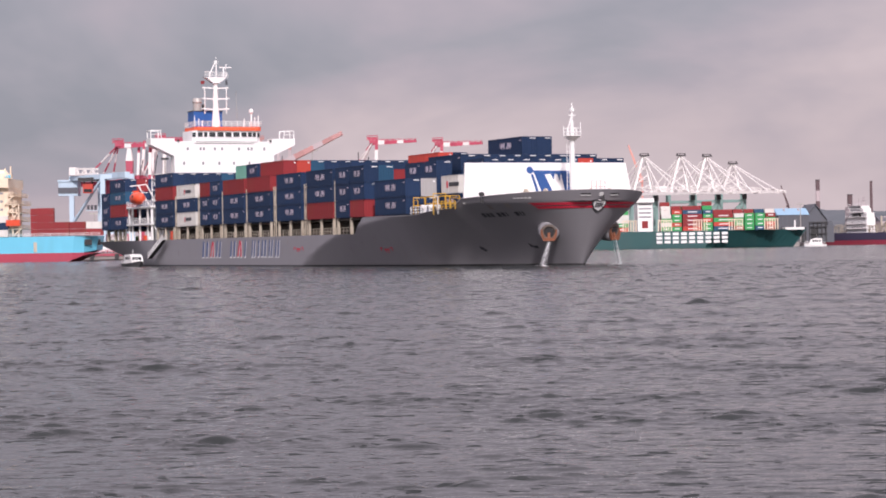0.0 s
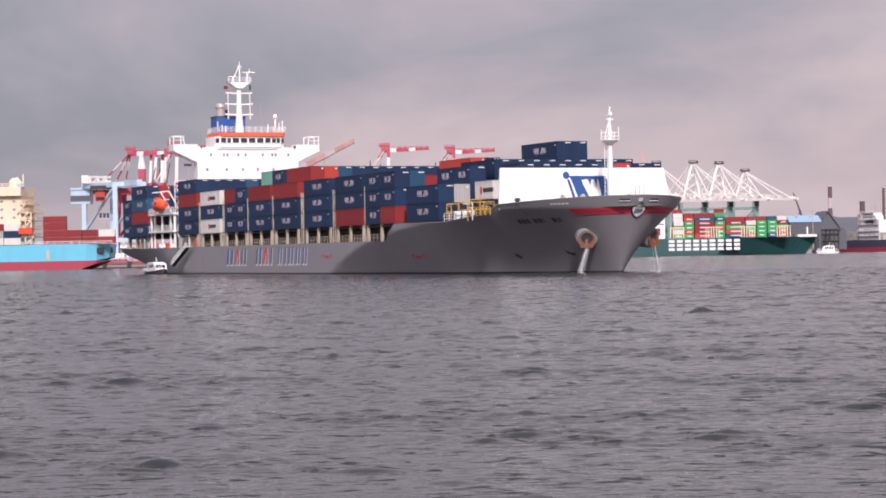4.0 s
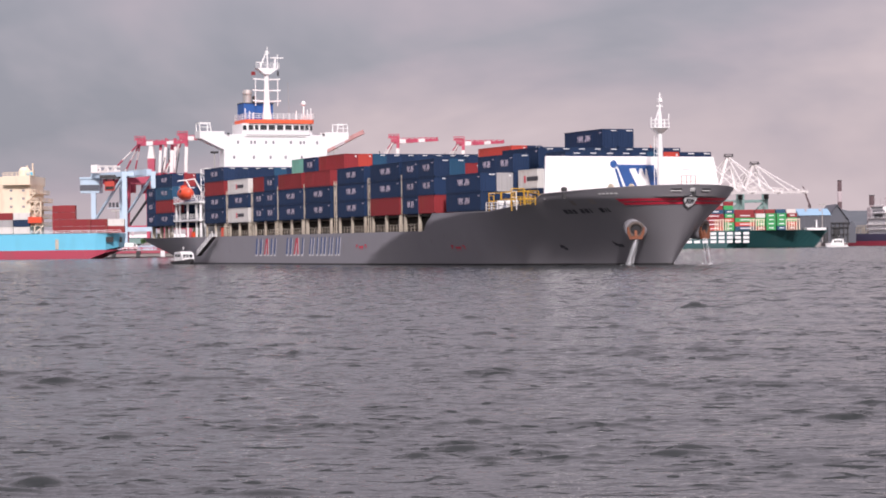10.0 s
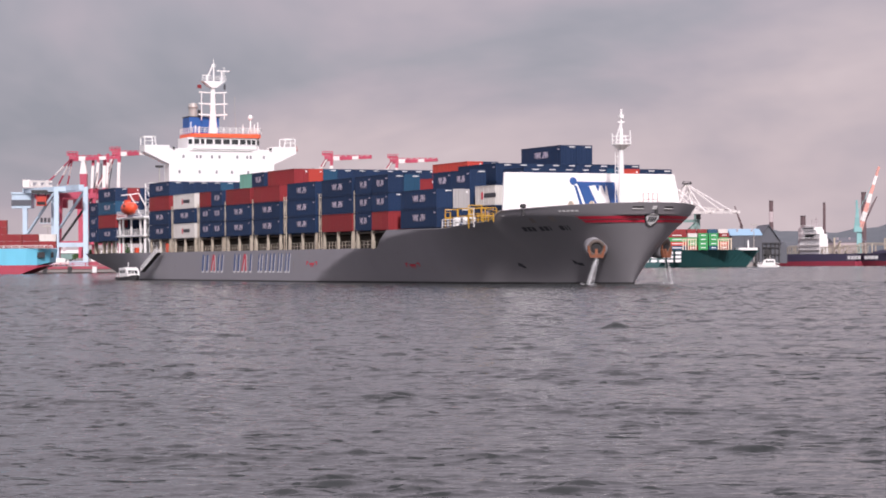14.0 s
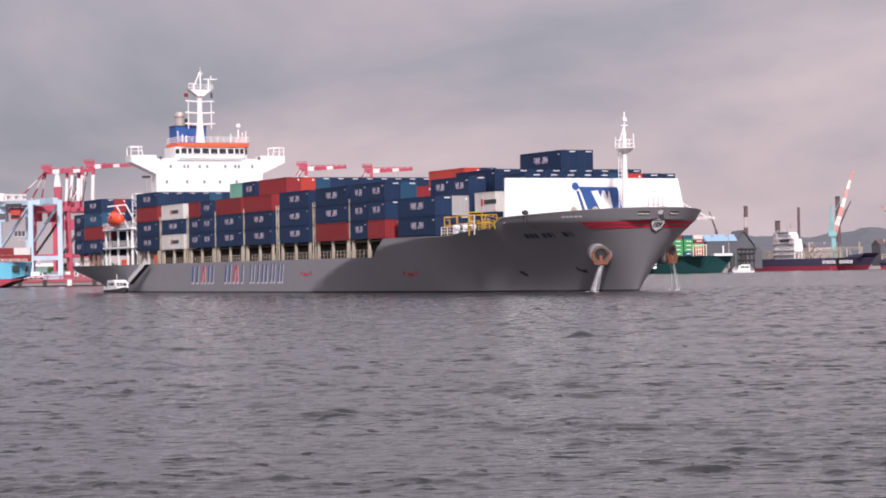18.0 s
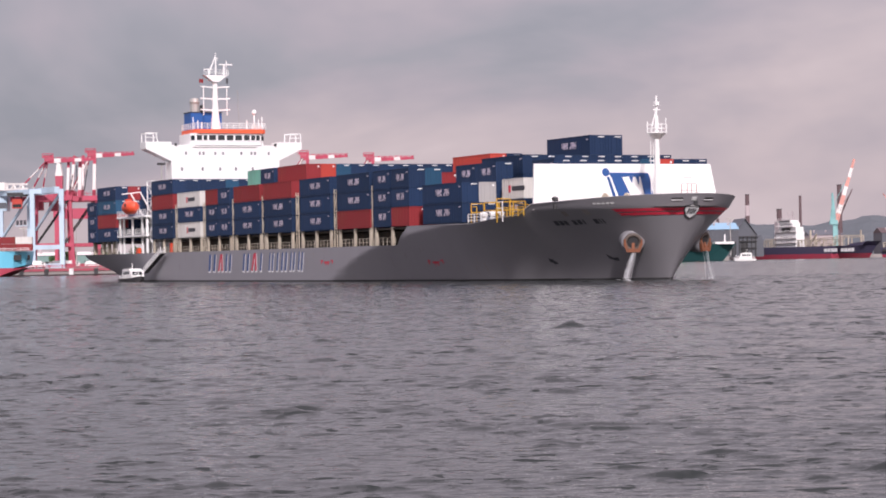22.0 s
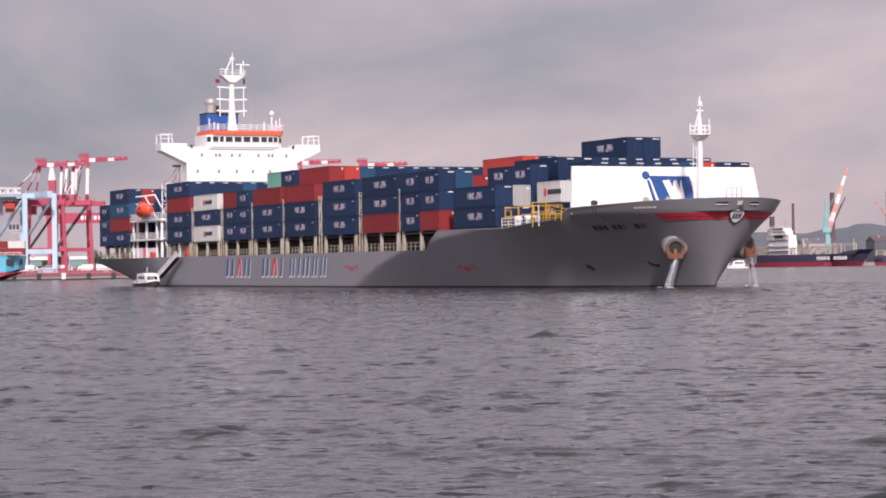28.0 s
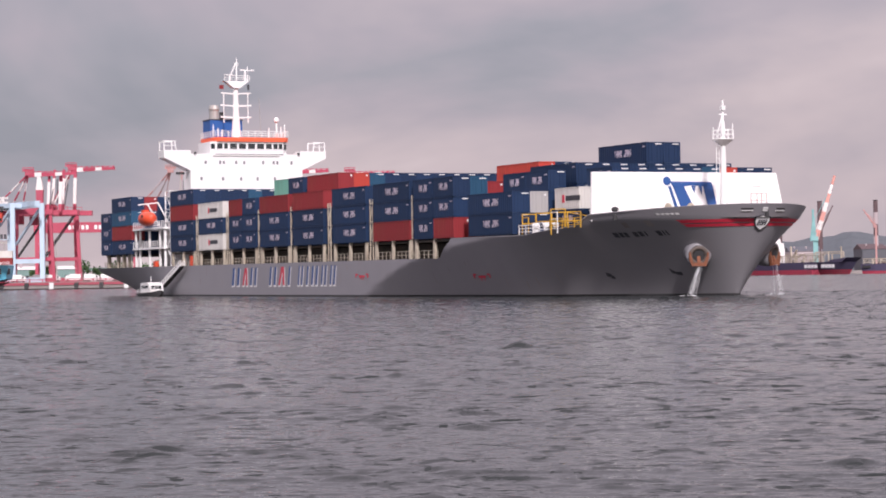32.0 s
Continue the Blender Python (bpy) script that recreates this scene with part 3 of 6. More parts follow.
def build_markings(ship):
    # the line's name amidships as plain slanted bars: blue and red with white edges
    cuts = ((-31.0, 4.6, "b"), (-26.2, 3.4, "r"), (-22.6, 3.6, "b"), (-14.2, 3.8, "b"), (-10.2, 3.6, "r"), (-6.2, 1.6, "b"), (-2.2, 2.6, "b"), (1.2, 1.5, "b"), (3.2, 3.2, "b"), (7.0, 2.6, "b"), (10.4, 2.6, "b"))
    for x, w, c in cuts:
        bars = [(x, min(0.9, w * 0.4), 0.6)] if w < 2 else [(x, w * 0.2, 1.3 if c == "r" else 0.6), (x + w * 0.52, w * 0.2, -0.1 if c == "r" else 0.6)]
        for bx, bw, lean in bars:
            bm = bmesh.new()
            plate(bm, ((bx, 1.85), (bx + bw, 1.85), (bx + bw + lean, 4.65), (bx + lean, 4.65)), 0.05)
            part("name_bar", bm, M["logo_red"] if c == "r" else M["logo_blue"], ship, "faded red painted bar" if c == "r" else "faded blue painted bar")
            bm = bmesh.new()
            plate(bm, ((bx + bw, 1.7), (bx + bw + 0.36, 1.7), (bx + bw + lean + 0.34, 4.55), (bx + bw + lean, 4.55)), 0.045)
            plate(bm, ((bx - 0.1, 1.6), (bx + bw + 0.35, 1.6), (bx + bw + 0.35, 1.9), (bx - 0.1, 1.9)), 0.042)
            part("name_bar_edge", bm, M["logo_white"], ship)
    # two red bands round the bow, from side to side
    for z0, z1, va in ((7.93, 8.26, 0.47), (8.37, 8.74, 0.45)):
        bm = bmesh.new()
        rows = []
        for k in range(61):
            v = va + (2 - 2 * va) * k / 60
            lean = 0.03 if k == 0 else -0.03 if k == 60 else 0
            rows.append([bm.verts.new(bow_point(v + lean * (1 - i / 2), z0 + (z1 - z0) * i / 2, 0.05)) for i in range(3)])
        for a, b in zip(rows, rows[1:]):
            for i in range(2):
                bm.faces.new((a[i], b[i], b[i + 1], a[i + 1]))
        part("bow_stripe", bm, M["logo_red"], ship, "crimson painted stripe")
    # shield on the stem, a flat plate against the plating
    c = bow_point(1.0, 8.35, 0.0)
    along = Vector((0, 1, 0))
    up = (bow_point(1.0, 8.8, 0.0) - bow_point(1.0, 7.9, 0.0)).normalized()
    out = along.cross(up).normalized()
    pts = [(-0.95, 0.72), (-0.5, 0.8), (0.0, 0.98), (0.5, 0.8), (0.95, 0.72), (1.0, 0.2), (0.62, -0.55), (0.0, -1.0), (-0.62, -0.55), (-1.0, 0.2)]
    for nm, mat, grow, off in (("shield_rim", "mark_dark", 1.06, 0.10), ("shield", "logo_white", 0.9, 0.17)):
        bm = bmesh.new()
        prism(bm, [c + along * (u * grow) + up * (v * grow) + out * off for u, v in pts], out * 0.05)
        part(nm, bm, M[mat], ship)
    for u0, u1, v0, v1 in ((-0.62, -0.42, -0.3, 0.42), (-0.3, -0.12, -0.3, 0.42), (-0.02, 0.16, -0.3, 0.42), (0.3, 0.46, -0.3, 0.42), (0.0, 0.5, 0.0, 0.14)):
        bm = bmesh.new()
        prism(bm, [c + along * u + up * v + out * 0.22 for u, v in ((u0, v0), (u1, v0), (u1 + 0.14, v1), (u0 + 0.14, v1))], out * 0.04)
        part("shield_mark", bm, M["mark_dark"], ship)
    # dark wet line along the waterline, thin scuffs of rust and tug fenders above it
    for side in (-1, 1):
        bm = bmesh.new()
        plate(bm, ((-80.0, -0.3), (80.15, -0.3), (80.15, 0.38), (-80.0, 0.38)), 0.03, n=90, side=side)
        part("boot_line", bm, M["dark"], ship, "dark wet line at the waterline")
    bm = bmesh.new()
    rows = [[bm.verts.new(bow_point(0.004 + 1.992 * k / 60, z, 0.03)) for z in (-0.3, 0.38)] for k in range(61)]
    for p, q in zip(rows, rows[1:]):
        bm.faces.new((p[0], q[0], q[1], p[1]))
    part("boot_line", bm, M["dark"], ship, "dark wet line at the waterline")
    rng = random.Random(17)
    for k in range(26):
        x, z = rng.uniform(-50, 78), rng.uniform(0.8, 4.4)
        w, h = rng.uniform(0.1, 0.25), rng.uniform(0.5, 1.6)
        bm = bmesh.new()
        plate(bm, ((x, z), (x + w * 0.5, z), (x + w, z + h), (x, z + h)), 0.025, n=1)
        part("rust_streak", bm, M["concrete"], ship)
    # dark bars for the name at the bow, and two smaller marks above
    for x0, x1, z0, z1 in ((84.5, 85.15, 6.95, 7.5), (85.3, 85.85, 6.95, 7.5), (86.0, 86.5, 6.95, 7.5), (87.2, 87.75, 6.97, 7.52), (87.95, 88.5, 7.0, 7.55), (88.75, 88.95, 7.02, 7.57), (90.25, 90.8, 7.04, 7.6), (91.0, 91.18, 7.04, 7.6), (91.4, 91.58, 7.04, 7.6), (87.1, 87.8, 8.0, 8.62), (90.1, 90.9, 8.1, 8.75)):
        bm = bmesh.new()
        plate(bm, ((x0, z0), (x1, z0), (x1 + 0.1, z1), (x0 + 0.1, z1)), 0.05, n=2)
        part("name_mark", bm, M["mark_dark"] if z0 < 8 else M["concrete"], ship)
    # tug marks and the thruster mark
    for xc, zc in ((22.3, 2.9), (56.3, 2.6)):
        bm = bmesh.new()
        for x0, x1, z0, z1 in ((-2.3, -1.95, -0.1, 0.45), (-1.95, -1.45, 0.25, 0.45), (-1.0, 1.0, -0.05, 0.22), (-0.55, -0.3, -0.4, -0.05), (0.3, 0.55, -0.4, -0.05), (1.95, 2.3, -0.1, 0.45), (1.45, 1.95, 0.25, 0.45)):
            plate(bm, ((xc + x0, zc + z0), (xc + x1, zc + z0), (xc + x1, zc + z1), (xc + x0, zc + z1)), 0.05, n=2)
        part("tug_mark", bm, M["logo_red"], ship, "red tug push mark")
    bm = bmesh.new()
    plate(bm, ((79.0, 2.5), (79.5, 2.35), (79.8, 2.75), (79.2, 2.95)), 0.05, n=3)
    plate(bm, ((79.4, 2.2), (79.9, 2.2), (79.9, 2.55), (79.4, 2.55)), 0.054, n=2)
    part("thruster_mark", bm, M["mark_dark"], ship)
    bm = bmesh.new()
    plate(bm, ((87.6, 2.75), (88.1, 2.65), (88.15, 2.95), (87.6, 3.35)), 0.06, n=3)
    plate(bm, ((88.1, 2.55), (88.9, 2.5), (88.9, 2.9), (88.1, 2.9)), 0.064, n=2)
    part("bulb_mark", bm, M["mark_dark"], ship)
    # small pale marks near the top edge at the bow
    for k in range(5):
        bm = bmesh.new()
        x = 92.3 + k * 0.5
        plate(bm, ((x, 9.3), (x + 0.38, 9.3), (x + 0.38, 9.5), (x, 9.5)), 0.05, n=1)
        part("draught_mark", bm, M["logo_white"], ship)


def build_hawse(ship, side):
    """Anchor bolster with the anchor housed in it and water running out."""
    c = Vector((92.3, side * 4.4, 5.03))
    out = Vector((0.86, side * 0.44, -0.25)).normalized()
    turn = out.to_track_quat("Z", "Y").to_matrix().to_4x4()
    bm = bmesh.new()
    turned(bm, (0, 0, 0), ((1.75, -1.8), (1.62, 0.0), (1.5, 0.8), (1.38, 1.22), (1.15, 1.36), (0.95, 0.9)), 20)
    bmesh.ops.transform(bm, matrix=Matrix.Translation(c) @ turn, verts=bm.verts)
    hp = part("hawse_bolster", bm, M["hull_grey"], ship, "rounded grey anchor bolster", smooth=True)
    bm = bmesh.new()
    turned(bm, (0, 0, 0), ((1.15, 1.2), (1.12, 1.42), (0.75, 1.45), (0.7, 1.2)), 16)
    bmesh.ops.transform(bm, matrix=Matrix.Translation(c) @ turn, verts=bm.verts)
    part("hawse_lip", bm, M["deck"], hp, smooth=True)
    a = c + out * 1.5
    wide = out.cross(Vector((0, 0, 1))).normalized()
    bm = bmesh.new()
    beam(bm, a + Vector((0, 0, 0.35)) - out * 0.5, a + Vector((0, 0, -0.85)), 0.36)
    beam(bm, a - wide * 0.6 + Vector((0, 0, -0.95)), a + wide * 0.6 + Vector((0, 0, -0.95)), 0.42)
    for k in (-1, 1):
        beam(bm, a + wide * (0.62 * k) + Vector((0, 0, -1.15)), a + wide * (1.0 * k) + Vector((0, 0, -0.1)), 0.34)
        beam(bm, a + wide * (0.98 * k) + Vector((0, 0, -0.2)), a + wide * (1.02 * k) + Vector((0, 0, 0.4)), 0.2)
    part("anchor", bm, M["rust"], ship, "rusty stockless anchor housed in its bolster")
    part("hawse_pipe", beams(1.3, (a - out * 0.25, a - out * 0.1), sides=12), M["dark"], hp)
    bm = bmesh.new()
    rng = random.Random(5 + side)
    base = a + Vector((0, 0, -1.2))
    for k in range(18 if side < 0 else 10):
        u = rng.gauss(0, 0.30)
        foot = Vector((base.x - 0.5 + u * 2.0, base.y + side * 0.9 + rng.uniform(-0.3, 0.3), -0.1))
        beam(bm, base + Vector((u, 0, rng.uniform(-0.3, 0.3))), foot, rng.uniform(0.009, 0.022))
    part("water_jet", bm, M["foam"], ship, "white stream of hawse washing water")["kind"] = "stuff"
    bm = bmesh.new()
    for k in range(20):
        x, y = base.x - 1.2 + rng.uniform(-2.2, 2.2), base.y + side * (0.5 + rng.uniform(-0.3, 0.6))
        turned(bm, (x, y, 0.02), ((rng.uniform(0.1, 0.4), 0), (0.06, rng.uniform(0.05, 0.22))), 6)
    part("splash_foam", bm, M["foam"], ship)["kind"] = "stuff"


def build_house(ship):
    """Superstructure: accommodation front, bridge, wings, funnel and mast."""
    fx = -67.6
    bm = boxes((fx - 2.6, -10.4, 5.2, fx, 10.7, 25.1), (fx - 14, -7.0, 5.2, fx - 2.55, 7.0, 25.1))
    house = part("superstructure", bm, M["white"], ship, "white accommodation block")
    # bridge wings with raked undersides
    for s, nm in ((-1, "bridge_wing"), (1, "bridge_wing")):
        bm = bmesh.new()
        pts = [(fx - 0.02, s * 10.3, 25.7), (fx - 0.02, s * 15.25, 25.7), (fx - 0.02, s * 15.25, 24.4), (fx - 0.02, s * 10.3, 22.1)]
        prism(bm, pts, (-3.2, 0, 0))
        part(nm, bm, M["white"], ship)
        bm = bmesh.new()
        y0, y1 = s * 12.9, s * 15.15
        for y in (y0, y1):
            beam(bm, (fx - 0.3, y, 25.7), (fx - 0.3, y + (0.3 * s if y == y0 else 0), 27.3), 0.16)
            beam(bm, (fx - 2.8, y, 25.7), (fx - 2.8, y, 27.3), 0.16)
        beam(bm, (fx - 0.3, y0, 27.3), (fx - 0.3, y1, 27.3), 0.16)
        beam(bm, (fx - 2.8, y0, 27.3), (fx - 2.8, y1, 27.3), 0.16)
        beam(bm, (fx - 0.3, y1, 27.3), (fx - 2.8, y1, 27.3), 0.16)
        beam(bm, (fx - 0.3, y0, 26.5), (fx - 0.3, y1, 26.5), 0.1)
        part("wing_frame", bm, M["white"], ship)
    # bridge with its band of windows and the orange roof edge
    bm = bmesh.new()
    plan = [(fx - 7, -6.5), (fx - 0.5, -6.5), (fx + 0.2, -5.8), (fx + 0.2, 7.0), (fx - 0.5, 7.8), (fx - 7, 7.8)]
    prism(bm, [(x, y, 25.1) for x, y in plan], (0, 0, 2.2))
    part("bridge", bm, M["white"], ship, "white wheelhouse")
    for i, (y0, y1) in enumerate(((-5.5, -4.5), (-4.2, -3.5), (-3.1, -1.8), (-1.4, -0.1), (0.3, 1.6), (2.0, 3.3), (3.7, 4.8), (5.1, 5.9), (6.1, 6.8))):
        bm = boxes((fx + 0.1, y0, 26.02, fx + 0.26, y1, 26.98))
        win = part("bridge_window", bm, M["glass"], ship)
        part("window_sill", boxes((fx + 0.15, y0 - 0.1, 25.92, fx + 0.3, y1 + 0.1, 26.02)), M["white"], win)
        part("window_head", boxes((fx + 0.15, y0 - 0.1, 26.98, fx + 0.3, y1 + 0.1, 27.08)), M["white"], win)
    for s in (-1, 1):
        bm = bmesh.new()
        mid = 0.65
        prism(bm, [(fx - 0.35, mid + s * 7.05, 26.0), (fx + 0.1, mid + s * 6.5, 26.0), (fx + 0.1, mid + s * 6.5, 26.9), (fx - 0.35, mid + s * 7.05, 26.9)], (0.06, s * 0.08, 0))
        part("bridge_window", bm, M["glass"], ship)
    bm = bmesh.new()
    prism(bm, [(x + (0.35 if x > fx - 1 else 0), y * (1.03 if y > 0 else 0.93), 27.3) for x, y in plan], (0, 0, 0.75))
    part("roof_band", bm, M["orange"], ship, "orange monkey island parapet")
    bm = bmesh.new()
    railing(bm, [(fx - 7, -5.95, 28.05), (fx + 0.4, -5.95, 28.05), (fx + 0.4, 7.9, 28.05), (fx - 7, 7.9, 28.05)], 1.1, 1.3, 0.09)
    for y, hgt in ((-5.9, 2.2), (-5.0, 1.6), (-4.2, 1.4), (4.6, 1.8), (6.9, 2.0), (7.6, 2.4)):
        beam(bm, (fx - 0.6, y, 28.05), (fx - 0.6, y, 28.05 + hgt), 0.16)
    part("roof_railing", bm, M["white"], ship)
    # portholes and the grab rail on the front
    for z, ys in ((23.6, (-7.6, -4.9, -4.2, -1.9, -0.4, 3.2, 5.2, 5.9, 8.6)), (20.7, (-8.4, -4.4, -1.0, 2.1, 5.4)), (17.6, (-8.4, -4.4, -1.0, 2.1, 5.4))):
        for y in ys:
            bm = boxes((fx - 0.05, y - 0.2, z - 0.3, fx + 0.035, y + 0.2, z + 0.3))
            part("porthole", bm, M["porthole"], ship)
    bm = bmesh.new()
    for k in range(30):
        y = -6.2 + k * 0.42
        beam(bm, (fx, y, 24.75), (fx + 0.14, y, 24.75), 0.1)
    beam(bm, (fx + 0.14, -6.3, 24.75), (fx + 0.14, 6.3, 24.75), 0.08)
    part("window_washer_rail", bm, M["steel"], ship)
    for y in (-9.6, 9.9):
        bm = boxes((fx, y - 0.15, 25.0, fx + 0.3, y + 0.2, 25.4))
        part("flood_lamp", bm, M["dark"], ship)
    # radome, whip aerials
    bm = bmesh.new()
    beam(bm, (fx - 2, 6.6, 28.0), (fx - 2, 6.6, 30.9), 0.3, sides=8)
    turned(bm, (fx - 2, 6.6, 30.9), ((0.25, 0), (0.46, 0.2), (0.46, 0.6), (0.3, 0.92), (0.08, 1.0)), 12)
    part("radome", bm, M["white"], ship, "white satellite dome on a post", smooth=True)
    bm = beams(0.07, ((fx - 3, 4.0, 28), (fx - 3, 3.7, 35.5)))
    part("whip_aerial", bm, M["steel"], ship)
    # mast
    mx = -72.6
    bm = bmesh.new()
    turned(bm, (mx, 0, 28.0), ((0.92, 0), (0.56, 4.5), (0.44, 9.2)), 12)
    mast = part("mast_column", bm, M["white"], ship, "tapered white radar mast")
    for z, w in ((31.9, 2.9), (34.0, 2.9), (36.2, 2.8)):
        for k in (-1, 1):
            part("signal_yard", beams(0.24, ((mx, k * w, z + 0.15), (mx, 0, z))), M["white"], mast)
    for k in (-1, 1):
        part("halyard_post", beams(0.15, ((mx, k * 2.3, 31.0), (mx, k * 2.3, 36.4))), M["white"], mast)
    bm = bmesh.new()
    prism(bm, [(mx + 0.8, -0.6, 37.2), (mx + 0.8, 0.6, 37.2), (mx + 0.8, 2.0, 38.3), (mx + 0.8, 2.4, 38.45), (mx + 0.8, -2.4, 38.45), (mx + 0.8, -2.0, 38.3)], (-1.6, 0, 0))
    part("radar_platform", bm, M["white"], mast)
    for k in range(5):
        part("railing_post", beams(0.07, ((mx + 0.8, -2.4 + 1.2 * k, 38.45), (mx + 0.8, -2.4 + 1.2 * k, 39.45))), M["white"], mast)
    for z in (38.8, 39.1, 39.45):
        part("handrail", beams(0.07, ((mx + 0.8, -2.4, z), (mx + 0.8, 2.4, z))), M["white"], mast)
    bm = bmesh.new()
    beam(bm, (mx, 0.2, 38.2), (mx, 0.2, 42.0), 0.3, sides=8)
    beam(bm, (mx, -1.2, 39.0), (mx, 0.1, 41.8), 0.2)
    beam(bm, (mx, -0.3, 41.4), (mx, 0.7, 41.4), 0.1)
    beam(bm, (mx, -0.25, 41.7), (mx, 0.6, 41.7), 0.12)
    beam(bm, (mx, 0.2, 42.0), (mx, 0.2, 42.7), 0.1)
    part("topmast", bm, M["white"], mast)
    part("antenna_post", beams(0.14, ((mx, 2.3, 38.4), (mx, 2.3, 41.2))), M["white"], mast)
    part("radar_scanner", boxes((mx + 0.6, 0.6, 40.35, mx + 0.9, 3.2, 40.55), (mx + 0.62, 1.4, 38.5, mx + 0.88, 1.7, 40.35)), M["white"], mast, "white radar scanner bar")
    part("radar_scanner", boxes((mx + 0.6, -2.4, 39.45, mx + 0.9, -0.7, 39.62), (mx + 0.62, -1.6, 38.5, mx + 0.88, -1.3, 39.45)), M["white"], mast, "white radar scanner bar")
    part("signal_flag", boxes((mx + 0.55, -3.3, 37.0, mx + 0.6, -2.5, 37.7)), M["c_red"], mast, "dark red flag")
    part("signal_flag", boxes((mx + 0.55, 2.0, 36.9, mx + 0.6, 2.4, 37.9)), M["mark_dark"], mast)
    # funnel
    bm = bmesh.new()
    prism(bm, [(-80.0, -3.7, 25), (-76.0, -3.7, 25), (-76.0, 2.4, 25), (-80.0, 2.4, 25)], (0, 0, 6.7))
    fun = part("funnel", bm, M["funnel_blue"], ship, "blue funnel casing")
    part("funnel_top", boxes((-80.1, -3.8, 31.7, -75.9, 2.5, 31.85)), M["dark"], fun)
    bm = bmesh.new()
    turned(bm, (-77, -2.6, 31.8), ((0.85, 0), (0.85, 1.5), (1.0, 1.9), (0.8, 2.6), (0.5, 2.3)), 14)
    part("exhaust_pipe", bm, M["steel"], fun)
    bm = bmesh.new()
    turned(bm, (-77, -1.2, 31.8), ((0.4, 0), (0.4, 1.4)), 8)
    part("exhaust_pipe", bm, M["dark"], fun)
    return house


def build_fore(ship):
    """Breakwater, foremast, rails and deck gear at the bow."""
    bx = 83.6
    bm = bmesh.new()
    prism(bm, [(bx, -13.3, 8.9), (bx, 13.3, 8.9), (bx - 0.9, 12.6, 14.65), (bx - 0.9, -12.6, 14.65)], (-0.35, 0, 0))
    brk = part("breakwater", bm, M["white"], ship, "tall sloping white breakwater")
    face = lambda y, z: (bx + 0.03 - 0.9 * (z - 8.9) / 5.75, y, z)
    # blue figure on it: plain strokes
    def stroke(pts):
        b = bmesh.new()
        prism(b, [face(y, z) for y, z in pts], (0.04, 0, 0.006))
        part("emblem_stroke", b, M["logo_blue"], brk, "blue painted stroke")
    stroke([(-2.4, 13.55), (3.3, 13.5), (3.5, 12.95), (0.5, 13.1), (-1.9, 12.8)])
    stroke([(-2.0, 12.95), (-0.5, 12.95), (1.0, 9.6), (-0.9, 9.6)])
    stroke([(2.1, 13.3), (3.5, 12.95), (3.9, 9.6), (2.7, 9.6)])
    stroke([(-2.65, 13.0), (-2.3, 13.0), (-1.35, 9.6), (-1.8, 9.6)])
    stroke([(0.5, 13.05), (1.1, 13.05), (0.85, 12.2)])
    stroke([(1.5, 13.05), (2.0, 13.05), (1.85, 12.0)])
    b = bmesh.new()
    pts = [(-2.75 + 0.52 * math.cos(a * math.tau / 12), 13.6 + 0.52 * math.sin(a * math.tau / 12)) for a in range(12)]
    prism(b, [face(y, z) for y, z in pts], (0.045, 0, 0.006))
    part("emblem_dot", b, M["logo_blue"], brk)
    # foremast
    mx, my = 91.0, 0.0
    bm = bmesh.new()
    turned(bm, (mx, my, 8.9), ((0.44, 0), (0.34, 5), (0.28, 9.4), (0.22, 11.2)), 12)
    mast = part("foremast", bm, M["white"], ship, "white foremast with platform and lights")
    bm = bmesh.new()
    turned(bm, (mx, my, 18.0), ((0.35, -0.7), (1.25, 0), (1.25, 0.12), (0.3, 0.14)), 12)
    part("mast_platform", bm, M["white"], mast)
    rim = [Vector((mx + 1.2 * math.cos(a * math.tau / 6), my + 1.2 * math.sin(a * math.tau / 6), 18.1)) for a in range(7)]
    for p, q in zip(rim, rim[1:]):
        part("railing_post", beams(0.08, (p, p + Vector((0, 0, 1.0)))), M["white"], mast)
        for z in (0.5, 1.0):
            part("handrail", beams(0.08, (p + Vector((0, 0, z)), q + Vector((0, 0, z)))), M["white"], mast)
    bm = bmesh.new()
    beam(bm, (mx, my, 19.8), (mx, my, 22.6), 0.18)
    beam(bm, (mx, my - 0.9, 18.2), (mx, my, 21.0), 0.12)
    beam(bm, (mx, my - 0.5, 20.9), (mx, my + 0.5, 20.9), 0.16)
    box(bm, mx - 0.25, my - 0.25, 21.4, mx + 0.25, my + 0.25, 21.9)
    beam(bm, (mx, my + 1.3, 17.9), (mx, my + 1.3, 19.9), 0.1)
    beam(bm, (mx, my - 1.3, 18.0), (mx, my - 1.3, 19.4), 0.1)
    part("light_post", bm, M["white"], mast)
    bm = bmesh.new()
    for k in range(14):
        z = 9.3 + k * 0.6
        beam(bm, (mx - 0.55, my - 0.6, z), (mx - 0.55, my - 0.2, z), 0.05)
    beam(bm, (mx - 0.55, my - 0.6, 9), (mx - 0.5, my - 0.6, 18), 0.06)
    beam(bm, (mx - 0.55, my - 0.2, 9), (mx - 0.5, my - 0.2, 18), 0.06)
    part("mast_ladder", bm, M["white"], mast)
    # bow rail, windlasses, ventilators
    for y in (-0.2, 0.6, 1.2, 1.9):
        part("lookout_post", beams(0.07, ((97.0, y, 9.0), (97.0, y, 11.6))), M["crane_pink"], ship)
    for z, y0, y1 in ((10.8, -0.2, 1.9), (11.6, -0.2, 1.9), (12.35, 0.0, 1.2)):
        part("lookout_rail", beams(0.06, ((97.0, y0, z), (97.0, y1, z))), M["crane_pink"], ship)
